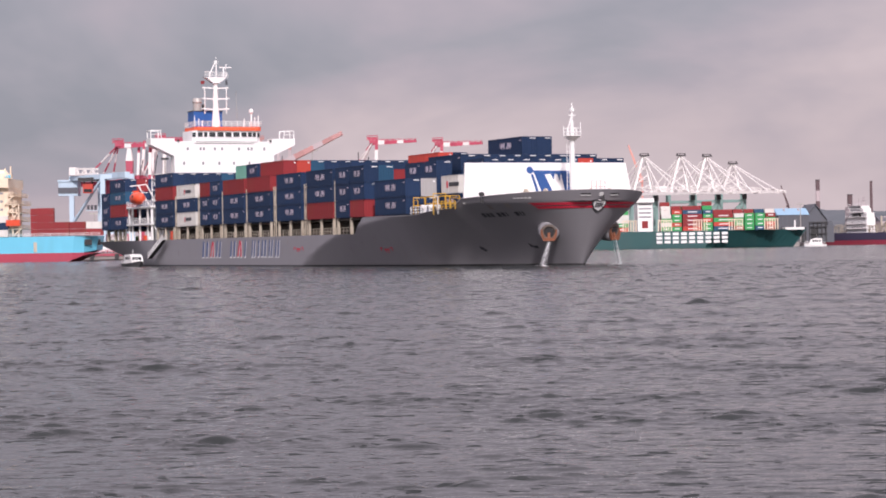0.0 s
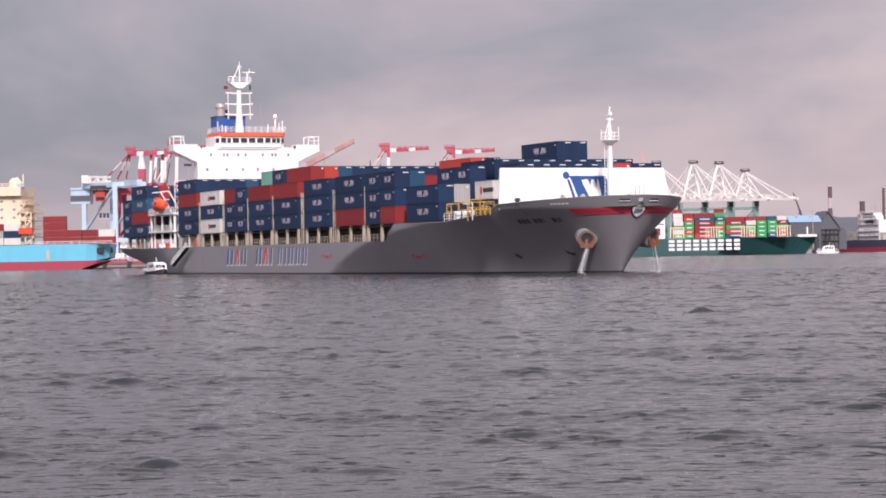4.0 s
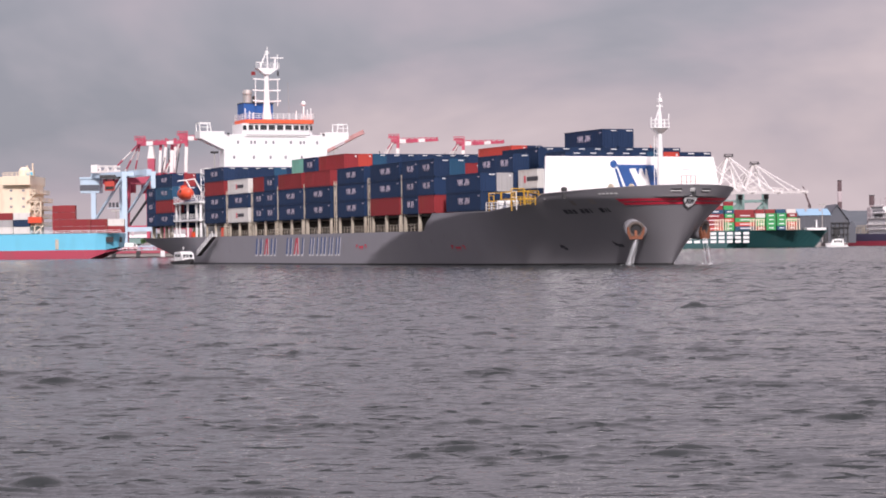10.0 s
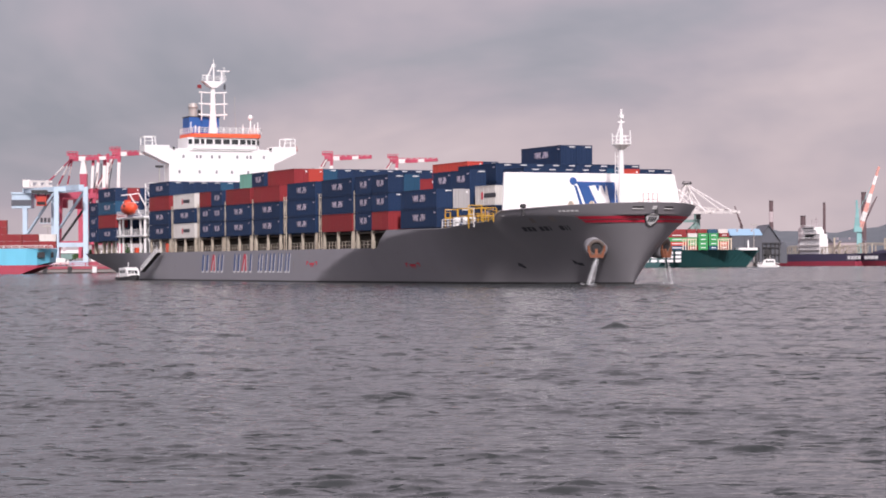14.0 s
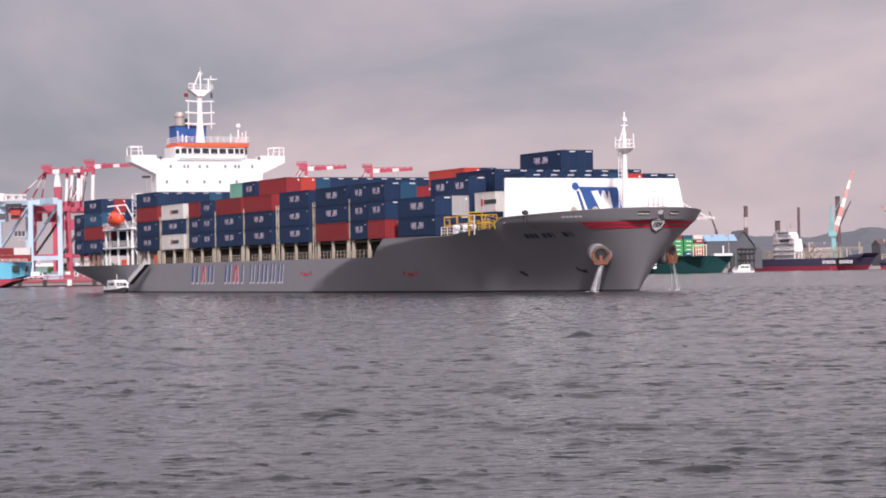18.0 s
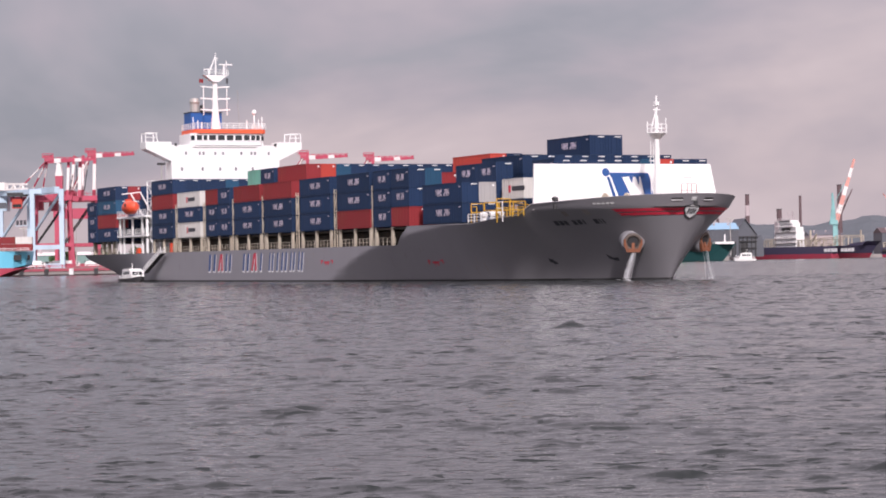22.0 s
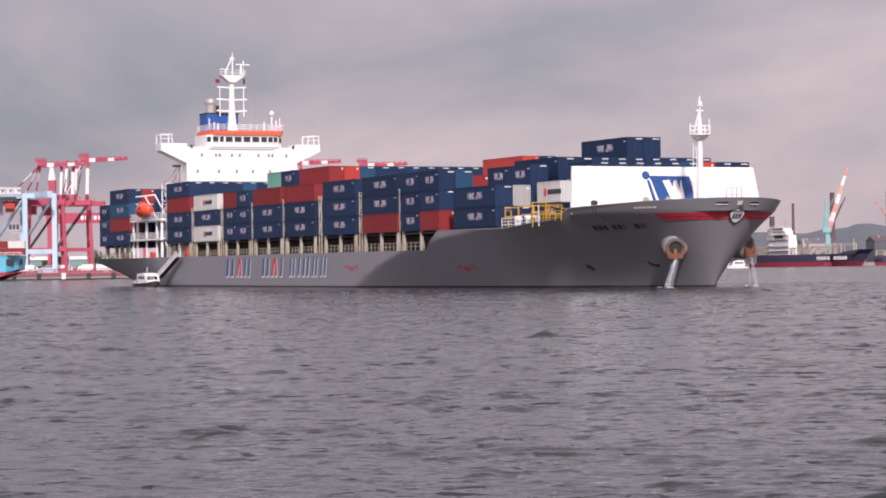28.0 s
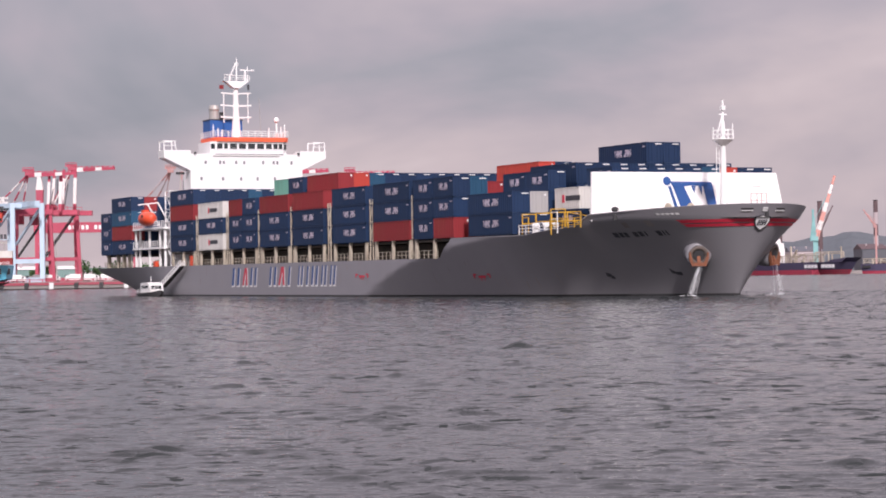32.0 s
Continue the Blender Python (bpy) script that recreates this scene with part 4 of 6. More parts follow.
    for y in (-5, 5):
        bm = bmesh.new()
        turned(bm, (89.5, y, 9.9), ((0.9, -1.6), (0.9, -1.4), (0.45, -1.35), (0.45, 1.35), (0.9, 1.4), (0.9, 1.6)), 12, axis="y")
        box(bm, 88.7, y - 1.9, 8.9, 90.3, y - 1.65, 10.3)
        box(bm, 88.7, y + 1.65, 8.9, 90.3, y + 1.9, 10.3)
        part("windlass", bm, M["stone"], ship)
    for x, y in ((87.2, -12.2), (86.2, 12.3), (99.2, 0.4)):
        bm = bmesh.new()
        turned(bm, (x, y, 8.9), ((0.25, 0), (0.25, 1.0), (0.42, 1.1), (0.42, 1.4), (0.15, 1.55)), 10)
        part("ventilator", bm, M["dark"] if x > 87 else M["stone"], ship)
    for va, vb, z0, z1 in ((0.815, 0.90, 9.7, 9.88), (0.975, 1.025, 9.68, 9.95), (1.10, 1.185, 9.7, 9.88)):
        for nm, mat, a, b, out in (("fairlead", "dark", z0, z1, 0.06), ("fairlead_lip", "logo_white", z0 - 0.12, z0 - 0.05, 0.1)):
            if nm == "fairlead" and va > 0.95 and va < 1:
                mat = "logo_white"
            bm = bmesh.new()
            rows = [[bm.verts.new(bow_point(va + (vb - va) * k / 8, z, o)) for z, o in ((a, 0.0), (a, out), (b, out), (b, 0.0))] for k in range(9)]
            for p, q in zip(rows, rows[1:]):
                for i in range(3):
                    bm.faces.new((p[i], q[i], q[i + 1], p[i + 1]))
            part(nm, bm, M[mat], ship)
    # yellow and white rails beside the forward stacks
    for x0, x1, z in ((69.6, 72.5, 7.6), (73.0, 76.4, 7.8), (76.8, 83.0, 8.2)):
        bm = bmesh.new()
        railing(bm, [(x0, -15.6 + 0.06 * (x0 - 69), z), (x1, -15.5 + 0.08 * (x1 - 69), z)], 1.15, 1.2, 0.09)
        part("deck_railing", bm, M["yellow"] if x0 > 76 else M["white"], ship)
    for x, y in ((70.6, -13.8), (74.2, -13.6), (77.0, -13.3)):
        for dy in (0, 2.2):
            part("platform_post", beams(0.1, ((x, y + dy, 7.4), (x, y + dy, 10.2))), M["yellow"], ship)
        for z in (9.2, 10.2):
            part("platform_beam", beams(0.09, ((x, y, z), (x, y + 2.2, z))), M["yellow"], ship)
    for z in (9.2, 10.2):
        part("platform_rail", beams(0.08, ((70.6, -13.8, z), (77.0, -13.3, z))), M["yellow"], ship)
    for z0, z1 in ((10.2, 9.4), (9.2, 8.5)):
        part("stair_rail", beams(0.08, ((77, -13.3, z0), (82.5, -12.4, z1))), M["yellow"], ship)
    # dark block added behind the frames in place of the shade there
    part("forward_coaming", boxes((69.4, -10.9, 7.45, 82.0, 10.9, 9.5)), M["hatch"], ship, "brown steel filler block at the hatch coaming")
    for x, top in ((70.0, 10.1), (77.4, 10.5)):
        hoop = part("access_frame", beams(0.1, ((x, -15.3, 7.5), (x, -15.3, top)), ((x, -13.4, 7.5), (x, -13.4, top)), ((x, -15.3, top), (x, -13.4, top)), ((x, -15.3, top - 1.1), (x, -13.4, top - 1.1))), M["yellow"], ship, "yellow steel access frame")
        part("frame_rail", beams(0.09, ((x, -15.3, top - 0.4), (x + 1.5, -15.25, top - 0.4)), ((x, -15.3, top - 1.2), (x + 1.5, -15.25, top - 1.2)), ((x + 1.5, -15.25, 7.6), (x + 1.5, -15.25, top - 0.4))), M["yellow"] if x < 75 else M["white"], hoop)
    for x in (71.4, 74.0, 76.2):
        bm = bmesh.new()
        turned(bm, (x, -14.2, 7.5), ((0.28, 0), (0.28, 0.8), (0.5, 0.95), (0.5, 1.35), (0.2, 1.55)), 10)
        part("mushroom_vent", bm, M["white"], ship)
        part("vent_opening", boxes((x - 0.3, -14.78, 8.4, x + 0.3, -14.62, 8.75)), M["dark"], ship)


def build_side_gear(ship):
    """Stanchions, coaming and rails between the deck edge and the containers."""
    bm = boxes((-61, -13.2, 5.2, 50.6, 13.2, 7.15))
    part("hatch_coaming", bm, M["hatch"], ship, "brown steel filler block at the hatch coaming")
    bm = boxes((-62.3, -15.6, 7.3, 39.5, 15.6, 7.55), (39.7, -15.9, 7.3, 53.4, -11.4, 7.55), (39.7, -11.2, 6.8, 53.4, 15.6, 7.05), (56.5, -15.6, 7.42, 69.0, 15.6, 7.6))
    part("hatch_cover", bm, M["hatch"], ship)
    posts = []
    for x0 in (-62.0, -47.2, -32.2, -18.0, -4.05, 11.6, 26.5, 39.9):
        posts += [x0 + 0.4, x0 + 6.1, x0 + 11.8]
    for x in posts:
        if x > 50:
            continue
        bm = bmesh.new()
        prism(bm, [(x - 0.42, -15.95, 5.1), (x + 0.16, -15.95, 5.1), (x + 0.14, -15.95, 7.3), (x + 0.26, -15.95, 7.72), (x - 0.26, -15.95, 7.72)], (0, 0.34, 0))
        part("container_stanchion", bm, M["stone"], ship)
    for i, x0 in enumerate((-62, -47.2, -32.2, -18.0, -4.05, 11.6, 26.5, 39.9)):
        bm = bmesh.new()
        railing(bm, [(x0, -15.9, 5.15), (min(x0 + 13, 47), -15.9, 5.15)], 1.05, 1.3, 0.06, 2)
        part("deck_railing", bm, M["stone"], ship, "rust-streaked pale deck railing")
    # lashing bridges between the bays
    for x in (-48.6, -33.6, -18.9, -5.0, 9.85, 25.2, 39.3):
        bm = bmesh.new()
        for y in (0, 15.7):
            beam(bm, (x, y, 5.2), (x, y, 13.2), 0.28)
        beam(bm, (x - 0.45, -15.8, 5.2), (x - 0.45, -15.8, 13.6), 0.13)
        beam(bm, (x + 0.45, -15.8, 5.2), (x + 0.45, -15.8, 13.6), 0.13)
        for z in (7.9, 10.4, 13.0):
            beam(bm, (x, -15.8, z), (x, 15.8, z), 0.16)
            beam(bm, (x - 0.45, -15.8, z), (x + 0.45, -15.8, z), 0.18)
        for z in (7.9, 10.4):
            beam(bm, (x - 0.45, -15.8, z), (x + 0.45, -15.8, z + 2.4), 0.12)
        part("lashing_bridge", bm, M["stone"], ship, "pale steel lashing bridge")
    # gangway down the side aft
    bm = bmesh.new()
    p, q = Vector((-53.4, -16.9, 5.2)), Vector((-63.6, -16.9, 1.7))
    beam(bm, p, q, 0.8, 0.12)
    gang = part("gangway", bm, M["dark"], ship, "aluminium accommodation ladder lowered at the side")
    bm = bmesh.new()
    railing(bm, [p + Vector((0, -0.4, 0)), q + Vector((0, -0.4, 0))], 1.0, 1.1, 0.1, 2)
    railing(bm, [p + Vector((0, 0.35, 0)), q + Vector((0, 0.35, 0))], 1.0, 1.1, 0.1, 2)
    part("gangway_railing", bm, M["white"], gang)
    for k in range(19):
        c = p.lerp(q, (k + 0.5) / 19)
        part("tread", boxes((c.x - 0.16, c.y - 0.46, c.z + 0.06, c.x + 0.16, c.y + 0.42, c.z + 0.16)), M["white"], gang)
    # lifeboat station and aft decks
    for z, x0, x1 in ((8.4, -88, -66.5), (11.9, -88, -66.5)):
        bm = boxes((x0, -15.9, z, x1, -10.2, z + 0.35))
        part("boat_deck", bm, M["white"], ship, "white boat deck")
        bm = bmesh.new()
        railing(bm, [(x0, -15.8, z + 0.35), (x1, -15.8, z + 0.35)], 1.05, 1.3, 0.09)
        part("deck_railing", bm, M["white"], ship)
    bm = boxes((-85, -10.4, 5.2, -70.3, 10.4, 11.9))
    part("aft_deckhouse", bm, M["white"], ship)
    for x in (-86.5, -84.0, -81.5, -76, -70, -67.2):
        bm = beams(0.34, ((x, -15.4, 5.2), (x, -15.4, 11.9)))
        part("deck_pillar", bm, M["white"], ship)
    bm = bmesh.new()
    for x in (-67.3, -64.6):
        for y in (-15.2, -13.9):
            beam(bm, (x, y, 5.2), (x, y, 18.4), 0.2)
    tower = part("stair_tower", bm, M["white"], ship, "open white steel stair tower")
    for k, z in enumerate((8.6, 10.8, 13.0, 15.2, 17.4)):
        part("landing", boxes((-67.4, -15.3, z, -64.5, -13.8, z + 0.12)), M["white"], tower)
        part("landing_rail", beams(0.09, ((-67.3, -15.25, z + 1.0), (-64.6, -15.25, z + 1.0)), ((-64.6, -15.25, z + 1.0), (-64.6, -13.9, z + 1.0))), M["white"], tower)
        low, high = (-67.1, -64.8) if k % 2 else (-64.8, -67.1)
        part("stair_flight", beams(0.16, ((low, -15.0, z - 2.1), (high, -15.0, z)), ((low, -14.3, z - 2.1), (high, -14.3, z))), M["white"], tower)
    pole = part("floodlight_pole", beams(0.2, ((-65.2, -13.1, 5.2), (-65.2, -13.1, 21.4))), M["steel"], ship)
    part("floodlight", boxes((-65.5, -13.8, 21.3, -64.9, -12.4, 21.7)), M["dark"], pole)
    for x in (-77.6, -71.6):
        bm = bmesh.new()
        beam(bm, (x, -12.8, 12.2), (x, -15.2, 16.6), 0.22)
        beam(bm, (x, -15.2, 16.6), (x, -16.9, 16.4), 0.2)
        part("davit", bm, M["white"], ship, "white lifeboat davit arm")
    for x in (-101.5, -95.5, -92, -88.5):
        bm = boxes((x - 0.35, -15.5, 5.2, x + 0.35, -14.9, 7.7))
        part("container_stanchion", bm, M["stone"], ship)
    bm = boxes((-104, -15, 7.4, -84.4, 15, 7.7))
    part("aft_platform", bm, M["dark"], ship)
    bm = bmesh.new()
    railing(bm, [(-105.5, -14.8, 5.3), (-85, -15.8, 5.3)], 1.05, 1.5, 0.09)
    part("deck_railing", bm, M["stone"], ship)
    # two plain orange boxes for small orange spots of unclear kind
    part("gear_locker", boxes((-52.4, -15.95, 5.2, -51.5, -15.3, 6.9)), M["boat_orange"], ship, "upright orange box at the gangway head")
    part("gear_locker", boxes((-73.4, -15.6, 5.2, -72.2, -15.0, 6.3)), M["boat_orange"], ship)


ship = thing("container_ship", "grey container ship with a white accommodation block, loaded with containers", "ship")
build_hull(ship)
build_markings(ship)
for one in (-1, 1):
    build_hawse(ship, one)
build_house(ship)
build_fore(ship)
build_side_gear(ship)
MOVERS = [(ship, None)]


# ---- containers on the ship ----
TEU, FEU, WIDE, TALL = 6.06, 12.19, 2.44, 2.59
TEMPLATES = {}


def container(length, colour, mark):
    """A box with corner posts, recessed ribbed walls, door bars at the fore end and its painted marks."""
    names = dict(c_blue="dark blue", c_blue2="mid blue", c_red="brick red", c_orange="orange-red", c_white="white", c_green="sea green", c_grey="grey")
    root = thing("shipping_container", "%s steel shipping container, %s, stacked on deck" % (names[colour], "twenty foot" if length < 7 else "forty foot"), "container", "containers stacked on the ship")
    L, W, H = length, WIDE, TALL
    bm = bmesh.new()
    box(bm, 0.06, -W / 2 + 0.05, 0.1, L - 0.05, W / 2 - 0.05, H - 0.03)
    n = int(L / 0.55)
    for i in range(n):
        x = 0.2 + (L - 0.4) * i / n
        for s in (-1, 1):
            y0, y1 = sorted((s * (W / 2 - 0.05), s * (W / 2 - 0.012)))
            box(bm, x, y0, 0.2, x + 0.26, y1, H - 0.15)
    for y in (-0.85, -0.4, 0.4, 0.85):
        beam(bm, (L - 0.02, y, 0.15), (L - 0.02, y, H - 0.1), 0.06)
    part("body", bm, M[colour], root)
    bm = bmesh.new()
    for x in (0, L - 0.14):
        for y in (-W / 2, W / 2 - 0.14):
            box(bm, x, y, 0, x + 0.14, y + 0.14, H)
        box(bm, x, -W / 2, H - 0.14, x + 0.14, W / 2, H - 0.005)
        box(bm, x, -W / 2, 0.005, x + 0.14, W / 2, 0.16)
    for y in (-W / 2, W / 2 - 0.1):
        box(bm, 0.05, y, H - 0.12, L - 0.05, y + 0.1, H - 0.004)
        box(bm, 0.05, y, 0.004, L - 0.05, y + 0.1, 0.16)
    part("frame", bm, M[colour], root)
    if mark in ("bars", "both"):
        y = -W / 2 - 0.008
        c = L * 0.52
        k = 1.0 if length > 7 else 0.62
        rng = random.Random(3)
        for x0 in (-2.1, 0.25):
            bm = bmesh.new()
            nx, nz = 7, 5
            grid = [[bm.verts.new((c + (x0 + 1.85 * i / nx) * k, y, 0.95 + 0.9 * j / nz)) for j in range(nz + 1)] for i in range(nx + 1)]
            for i in range(nx):
                for j in range(nz):
                    f = bm.faces.new((grid[i][j], grid[i + 1][j], grid[i + 1][j + 1], grid[i][j + 1]))
                    f.material_index = 1 if rng.random() < 0.42 else 0
            part("painted_mark", bm, [M["logo_pink"], M[colour]], root, "faded pale painted mark")
        part("number_bar", boxes((L - 0.95, y, H - 0.62, L - 0.35, y + 0.02, H - 0.48)), M["logo_pink"], root)
        part("number_bar", boxes((L - 0.02, 0.1, H - 0.3, L + 0.02, 1.0, H - 0.18)), M["logo_white"], root)
    if mark == "star":
        y = -W / 2 - 0.008
        c = L * 0.5
        bm = boxes((c - 0.3, y, 1.0, c + 3.3, y + 0.02, 1.6))
        part("painted_mark", bm, M["mark_dark"], root, "dark painted bar")
        bm = boxes((c - 1.2, y, 0.8, c - 0.6, y + 0.02, 1.75))
        part("painted_mark", bm, M["logo_red"], root, "dark red painted patch")
    if mark == "dots":
        part("number_bar", boxes((L - 0.02, 0.7, 2.05, L + 0.02, 0.95, 2.3)), M["logo_white"], root)
    return root


def stow(length, colour, x, row, z, mark=None, y=None):
    """Put a container at x (its aft end), row 0 (starboard) to 12, height z."""
    mark = mark or ("bars" if colour in ("c_blue", "c_blue2") else "star" if colour == "c_white" else "dots")
    key = (length, colour, mark)
    yy = y if y is not None else -16.1 + WIDE / 2 + row * 2.48
    local = pose(x, yy, z)
    if key not in TEMPLATES:
        TEMPLATES[key] = container(length, colour, mark)
        ob = TEMPLATES[key]
        ob.matrix_basis = local
    else:
        ob = copy_thing(TEMPLATES[key], local)
    MOVERS.append((ob, local))
    return ob


COLOURS = dict(B="c_blue", L="c_blue2", R="c_red", O="c_orange", W="c_white", G="c_green", Y="c_grey")
INNER = []


def bay(x, length, base, rows):
    """rows: for each row from starboard, the colours from the lowest tier up. '.' is an unseen inner box."""
    for r, col in enumerate(rows):
        for t, c in enumerate(col):
            z = base + t * (TALL + 0.02)
            if c == ".":
                INNER.append((x, -16.1 + r * 2.48, z, length))
            else:
                stow(length, COLOURS[c], x, r, z)


Z0 = 7.72
bay(-103.6, TEU, Z0, ["BBB", "..B", "..B", "..R", "..B", "..B", "..B", "..B", "..B", "..R", "..B", "..B", "BBB"])
bay(-96.6, FEU, Z0, ["BRLB", "..BR", "..BB", "..BB", "..RB", "..BB", "..BR", "..BB", "..BB", "..BB", "..BB", "..BB", "BBBB"])
bay(-62.0, FEU, Z0, ["BBRB", "...B", "...B", "...B", "...L", "...B", "...B", "...B", "...B", "...B", "...B", "...B", "BBBB"])
bay(-47.2, FEU, Z0, ["WBW", "..W", "..B", "..B", "..R", "..B", "..B", "..B", "..B", "..B", "..B", "..B", "BBB"])
bay(-32.2, TEU, Z0, ["BBR", "..B", "..B", "..B", "..B", "..B", "..B", "..B", "..B", "..B", "..B", "..B", "BBB"])
bay(-25.9, TEU, Z0, ["BBB", "..B", "..R", "..B", "..B", "..B", "..B", "..B", "..B", "..B", "..B", "..B", "BBB"])
bay(-18.0, FEU, Z0, ["BBR", "...", "...B", "...B", "...B", "...B", "...R", "...B", "...B", "...B", "...B", "...B", "BBBB"])
stow(TEU, "c_green", -18.0, 1, Z0 + 7.83)
stow(TEU, "c_blue", -11.9, 1, Z0 + 7.83)
bay(-4.05, FEU, Z0, ["BBR", "..RR", "..RO", "...L", "...B", "...B", "...B", "...B", "...B", "...B", "...B", "...B", "BBBB"])
bay(11.6, FEU, Z0, ["BBB", "..B", "..L", "..B", "..B", "..B", "..B", "..B", "..B", "..B", "..B", "..B", "BBB"])
bay(26.5, FEU, Z0, ["RBB", "..L", "..B", "..L", "..B", "..R", "..B", "..B", "..B", "..B", "..B", "..B", "BBB"])
bay(39.9, TEU, Z0, ["BBB", "..L"])
bay(46.2, TEU, Z0, ["RBB", "RLL"])
for r, col in enumerate(["..R", "..B", "..B", "..BO", "..BB", "..B", "..B", "..B", "..B", "..B", "BBB"]):
    for t, c in enumerate(col):
        if c == ".":
            INNER.append((39.9, -16.1 + (r + 2) * 2.48, 7.1 + t * 2.61, FEU))
        else:
            stow(FEU, COLOURS[c], 39.9, r + 2, 7.1 + t * 2.61)
bay(56.7, FEU, 7.75, ["BB", "BY"])
Z1 = 8.7
for r, col in enumerate(["", "", "", ".BB", ".BB", ".BB", ".BB", ".BBB", ".BBB", ".BB", ".RB", ".BB", ""]):
    for t, c in enumerate(col):
        if c == ".":
            INNER.append((56.7, -14.7 + r * 2.48, Z1, FEU))
        elif r < 12:
            stow(FEU, COLOURS[c], 56.7, r, Z1 + t * (TALL + 0.02), y=-14.7 + WIDE / 2 + r * 2.48)
for t in range(3):
    for x in (56.7, 62.83):
        stow(TEU, "c_blue", x, 2, 7.75 + t * (TALL + 0.02))


def inner_cargo():
    """Unseen boxes under the stacks, joined."""
    bm = bmesh.new()
    for x, y, z, length in INNER:
        box(bm, x, y + 0.04, z, x + length, y + WIDE - 0.04, z + TALL)
    ob = part("inner_cargo", bm, M["c_blue"], ship, "dark blue containers inside the stacks")
    ob["kind"] = "stuff"


inner_cargo()
# forward stacks just behind the breakwater
for r, col in ((2, "BW"), (3, "BBB"), (4, "BBB"), (5, "BBB"), (6, "BBB"), (7, "BBB"), (8, "BBL"), (9, "BRO"), (10, "BBB"), (11, "BBB")):
    for tier, c in enumerate(col):
        stow(TEU, COLOURS[c], 70.6 if r < 3 else 74.2, r, (7.6 if r > 2 else 8.0) + tier * 2.61)


# ---- the lifeboat and the pilot launch ----
def lifeboat():
    root = thing("lifeboat", "orange enclosed lifeboat hanging in its davits", "boat")
    bm = bmesh.new()
    rings = []
    for i in range(11):
        u = -1 + 2 * i / 10
        w = 1.55 * (1 - abs(u) ** 3) ** 0.6 + 0.08
        rings.append([bm.verts.new((u * 2.9, w * 0.85 * math.cos(a * math.tau / 14), 1.3 * (0.9 + 0.1 * (1 - abs(u))) * math.sin(a * math.tau / 14) * (1 - 0.55 * abs(u) ** 4))) for a in range(14)])
    for a, b in zip(rings, rings[1:]):
        for k in range(14):
            bm.faces.new((a[k], a[(k + 1) % 14], b[(k + 1) % 14], b[k]))
    bm.faces.new(rings[0])
    bm.faces.new(rings[-1][::-1])
    bmesh.ops.recalc_face_normals(bm, faces=bm.faces)
    part("boat_body", bm, M["boat_orange"], root, smooth=True)
    part("conning_dome", boxes((-1.9, -0.5, 1.05, -0.8, 0.5, 1.6)), M["boat_orange"], root)
    part("hatch", boxes((0.5, -1.36, 0.15, 1.2, -1.24, 0.65)), M["dark"], root)
    return root


LB = lifeboat()
MOVERS.append((LB, pose(-74.6, -16.2, 13.85) @ Matrix.Diagonal((1.0, 1.08, 1.12, 1.0))))


def launch(label, length=12.0, paint="white"):
    root = thing("pilot_launch", label, "boat")
    k = length / 12
    bm = bmesh.new()
    rings = []
    for x, w, z0, z1 in ((-6, 1.7, -0.3, 0.7), (-3, 1.9, -0.5, 0.7), (1, 1.9, -0.5, 0.8), (4, 1.3, -0.4, 1.0), (5.4, 0.6, 0.0, 1.2), (6, 0.06, 0.5, 1.3)):
        rings.append([bm.verts.new((x * k, y * k, z * k)) for y, z in ((-w, z1), (-w * 0.8, z0), (w * 0.8, z0), (w, z1))])
    for a, b in zip(rings, rings[1:]):
        for i in range(4):
            bm.faces.new((a[i], a[(i + 1) % 4], b[(i + 1) % 4], b[i]))
    bm.faces.new(rings[0][::-1])
    bm.faces.new(rings[-1])
    bmesh.ops.recalc_face_normals(bm, faces=bm.faces)
    part("boat_hull", bm, M[paint], root)
    bm = bmesh.new()
    prism(bm, [(-3.9 * k, -1.5 * k, 0.7 * k), (3.3 * k, -1.5 * k, 0.8 * k), (2.5 * k, -1.5 * k, 2.5 * k), (0.6 * k, -1.5 * k, 3.0 * k), (-3.6 * k, -1.5 * k, 2.9 * k)], (0, 3.0 * k, 0))
    cab = part("cabin", bm, M["white"], root)
    for x in (-2.9, -1.7, -0.5, 0.6):
        for y in (-1.54, 1.48):
            part("cabin_window", boxes((x * k, y * k, 1.65 * k, (x + 0.85) * k, (y + 0.06) * k, 2.35 * k)), M["glass"], cab)
    for y in (-1.2, -0.4, 0.4):
        bm = bmesh.new()
        prism(bm, [(3.02 * k, y * k, 1.55 * k), (3.02 * k, (y + 0.7) * k, 1.55 * k), (2.66 * k, (y + 0.7) * k, 2.3 * k), (2.66 * k, y * k, 2.3 * k)], (0.05 * k, 0, 0))
        part("windscreen", bm, M["glass"], cab)
    part("fender_rail", boxes((-6.05 * k, -1.98 * k, 0.35 * k, 3.6 * k, -1.86 * k, 0.6 * k)), M["dark"], root)
    bm = bmesh.new()
    railing(bm, [(-5.6 * k, -1.6 * k, 0.7 * k), (3.4 * k, -1.5 * k, 0.95 * k), (5.4 * k, -0.5 * k, 1.2 * k)], 0.8 * k, 1.2 * k, 0.07 * k, 2)
    part("boat_railing", bm, M["white"], root)
    bm = beams(0.12 * k, ((-1 * k, 0, 2.9 * k), (-1 * k, 0, 4.2 * k)))
    part("boat_mast", bm, M["white"], root)
    return root


PILOT = launch("small pilot launch, dark hull, white cabin, beside the ship", 9.6, "dark")


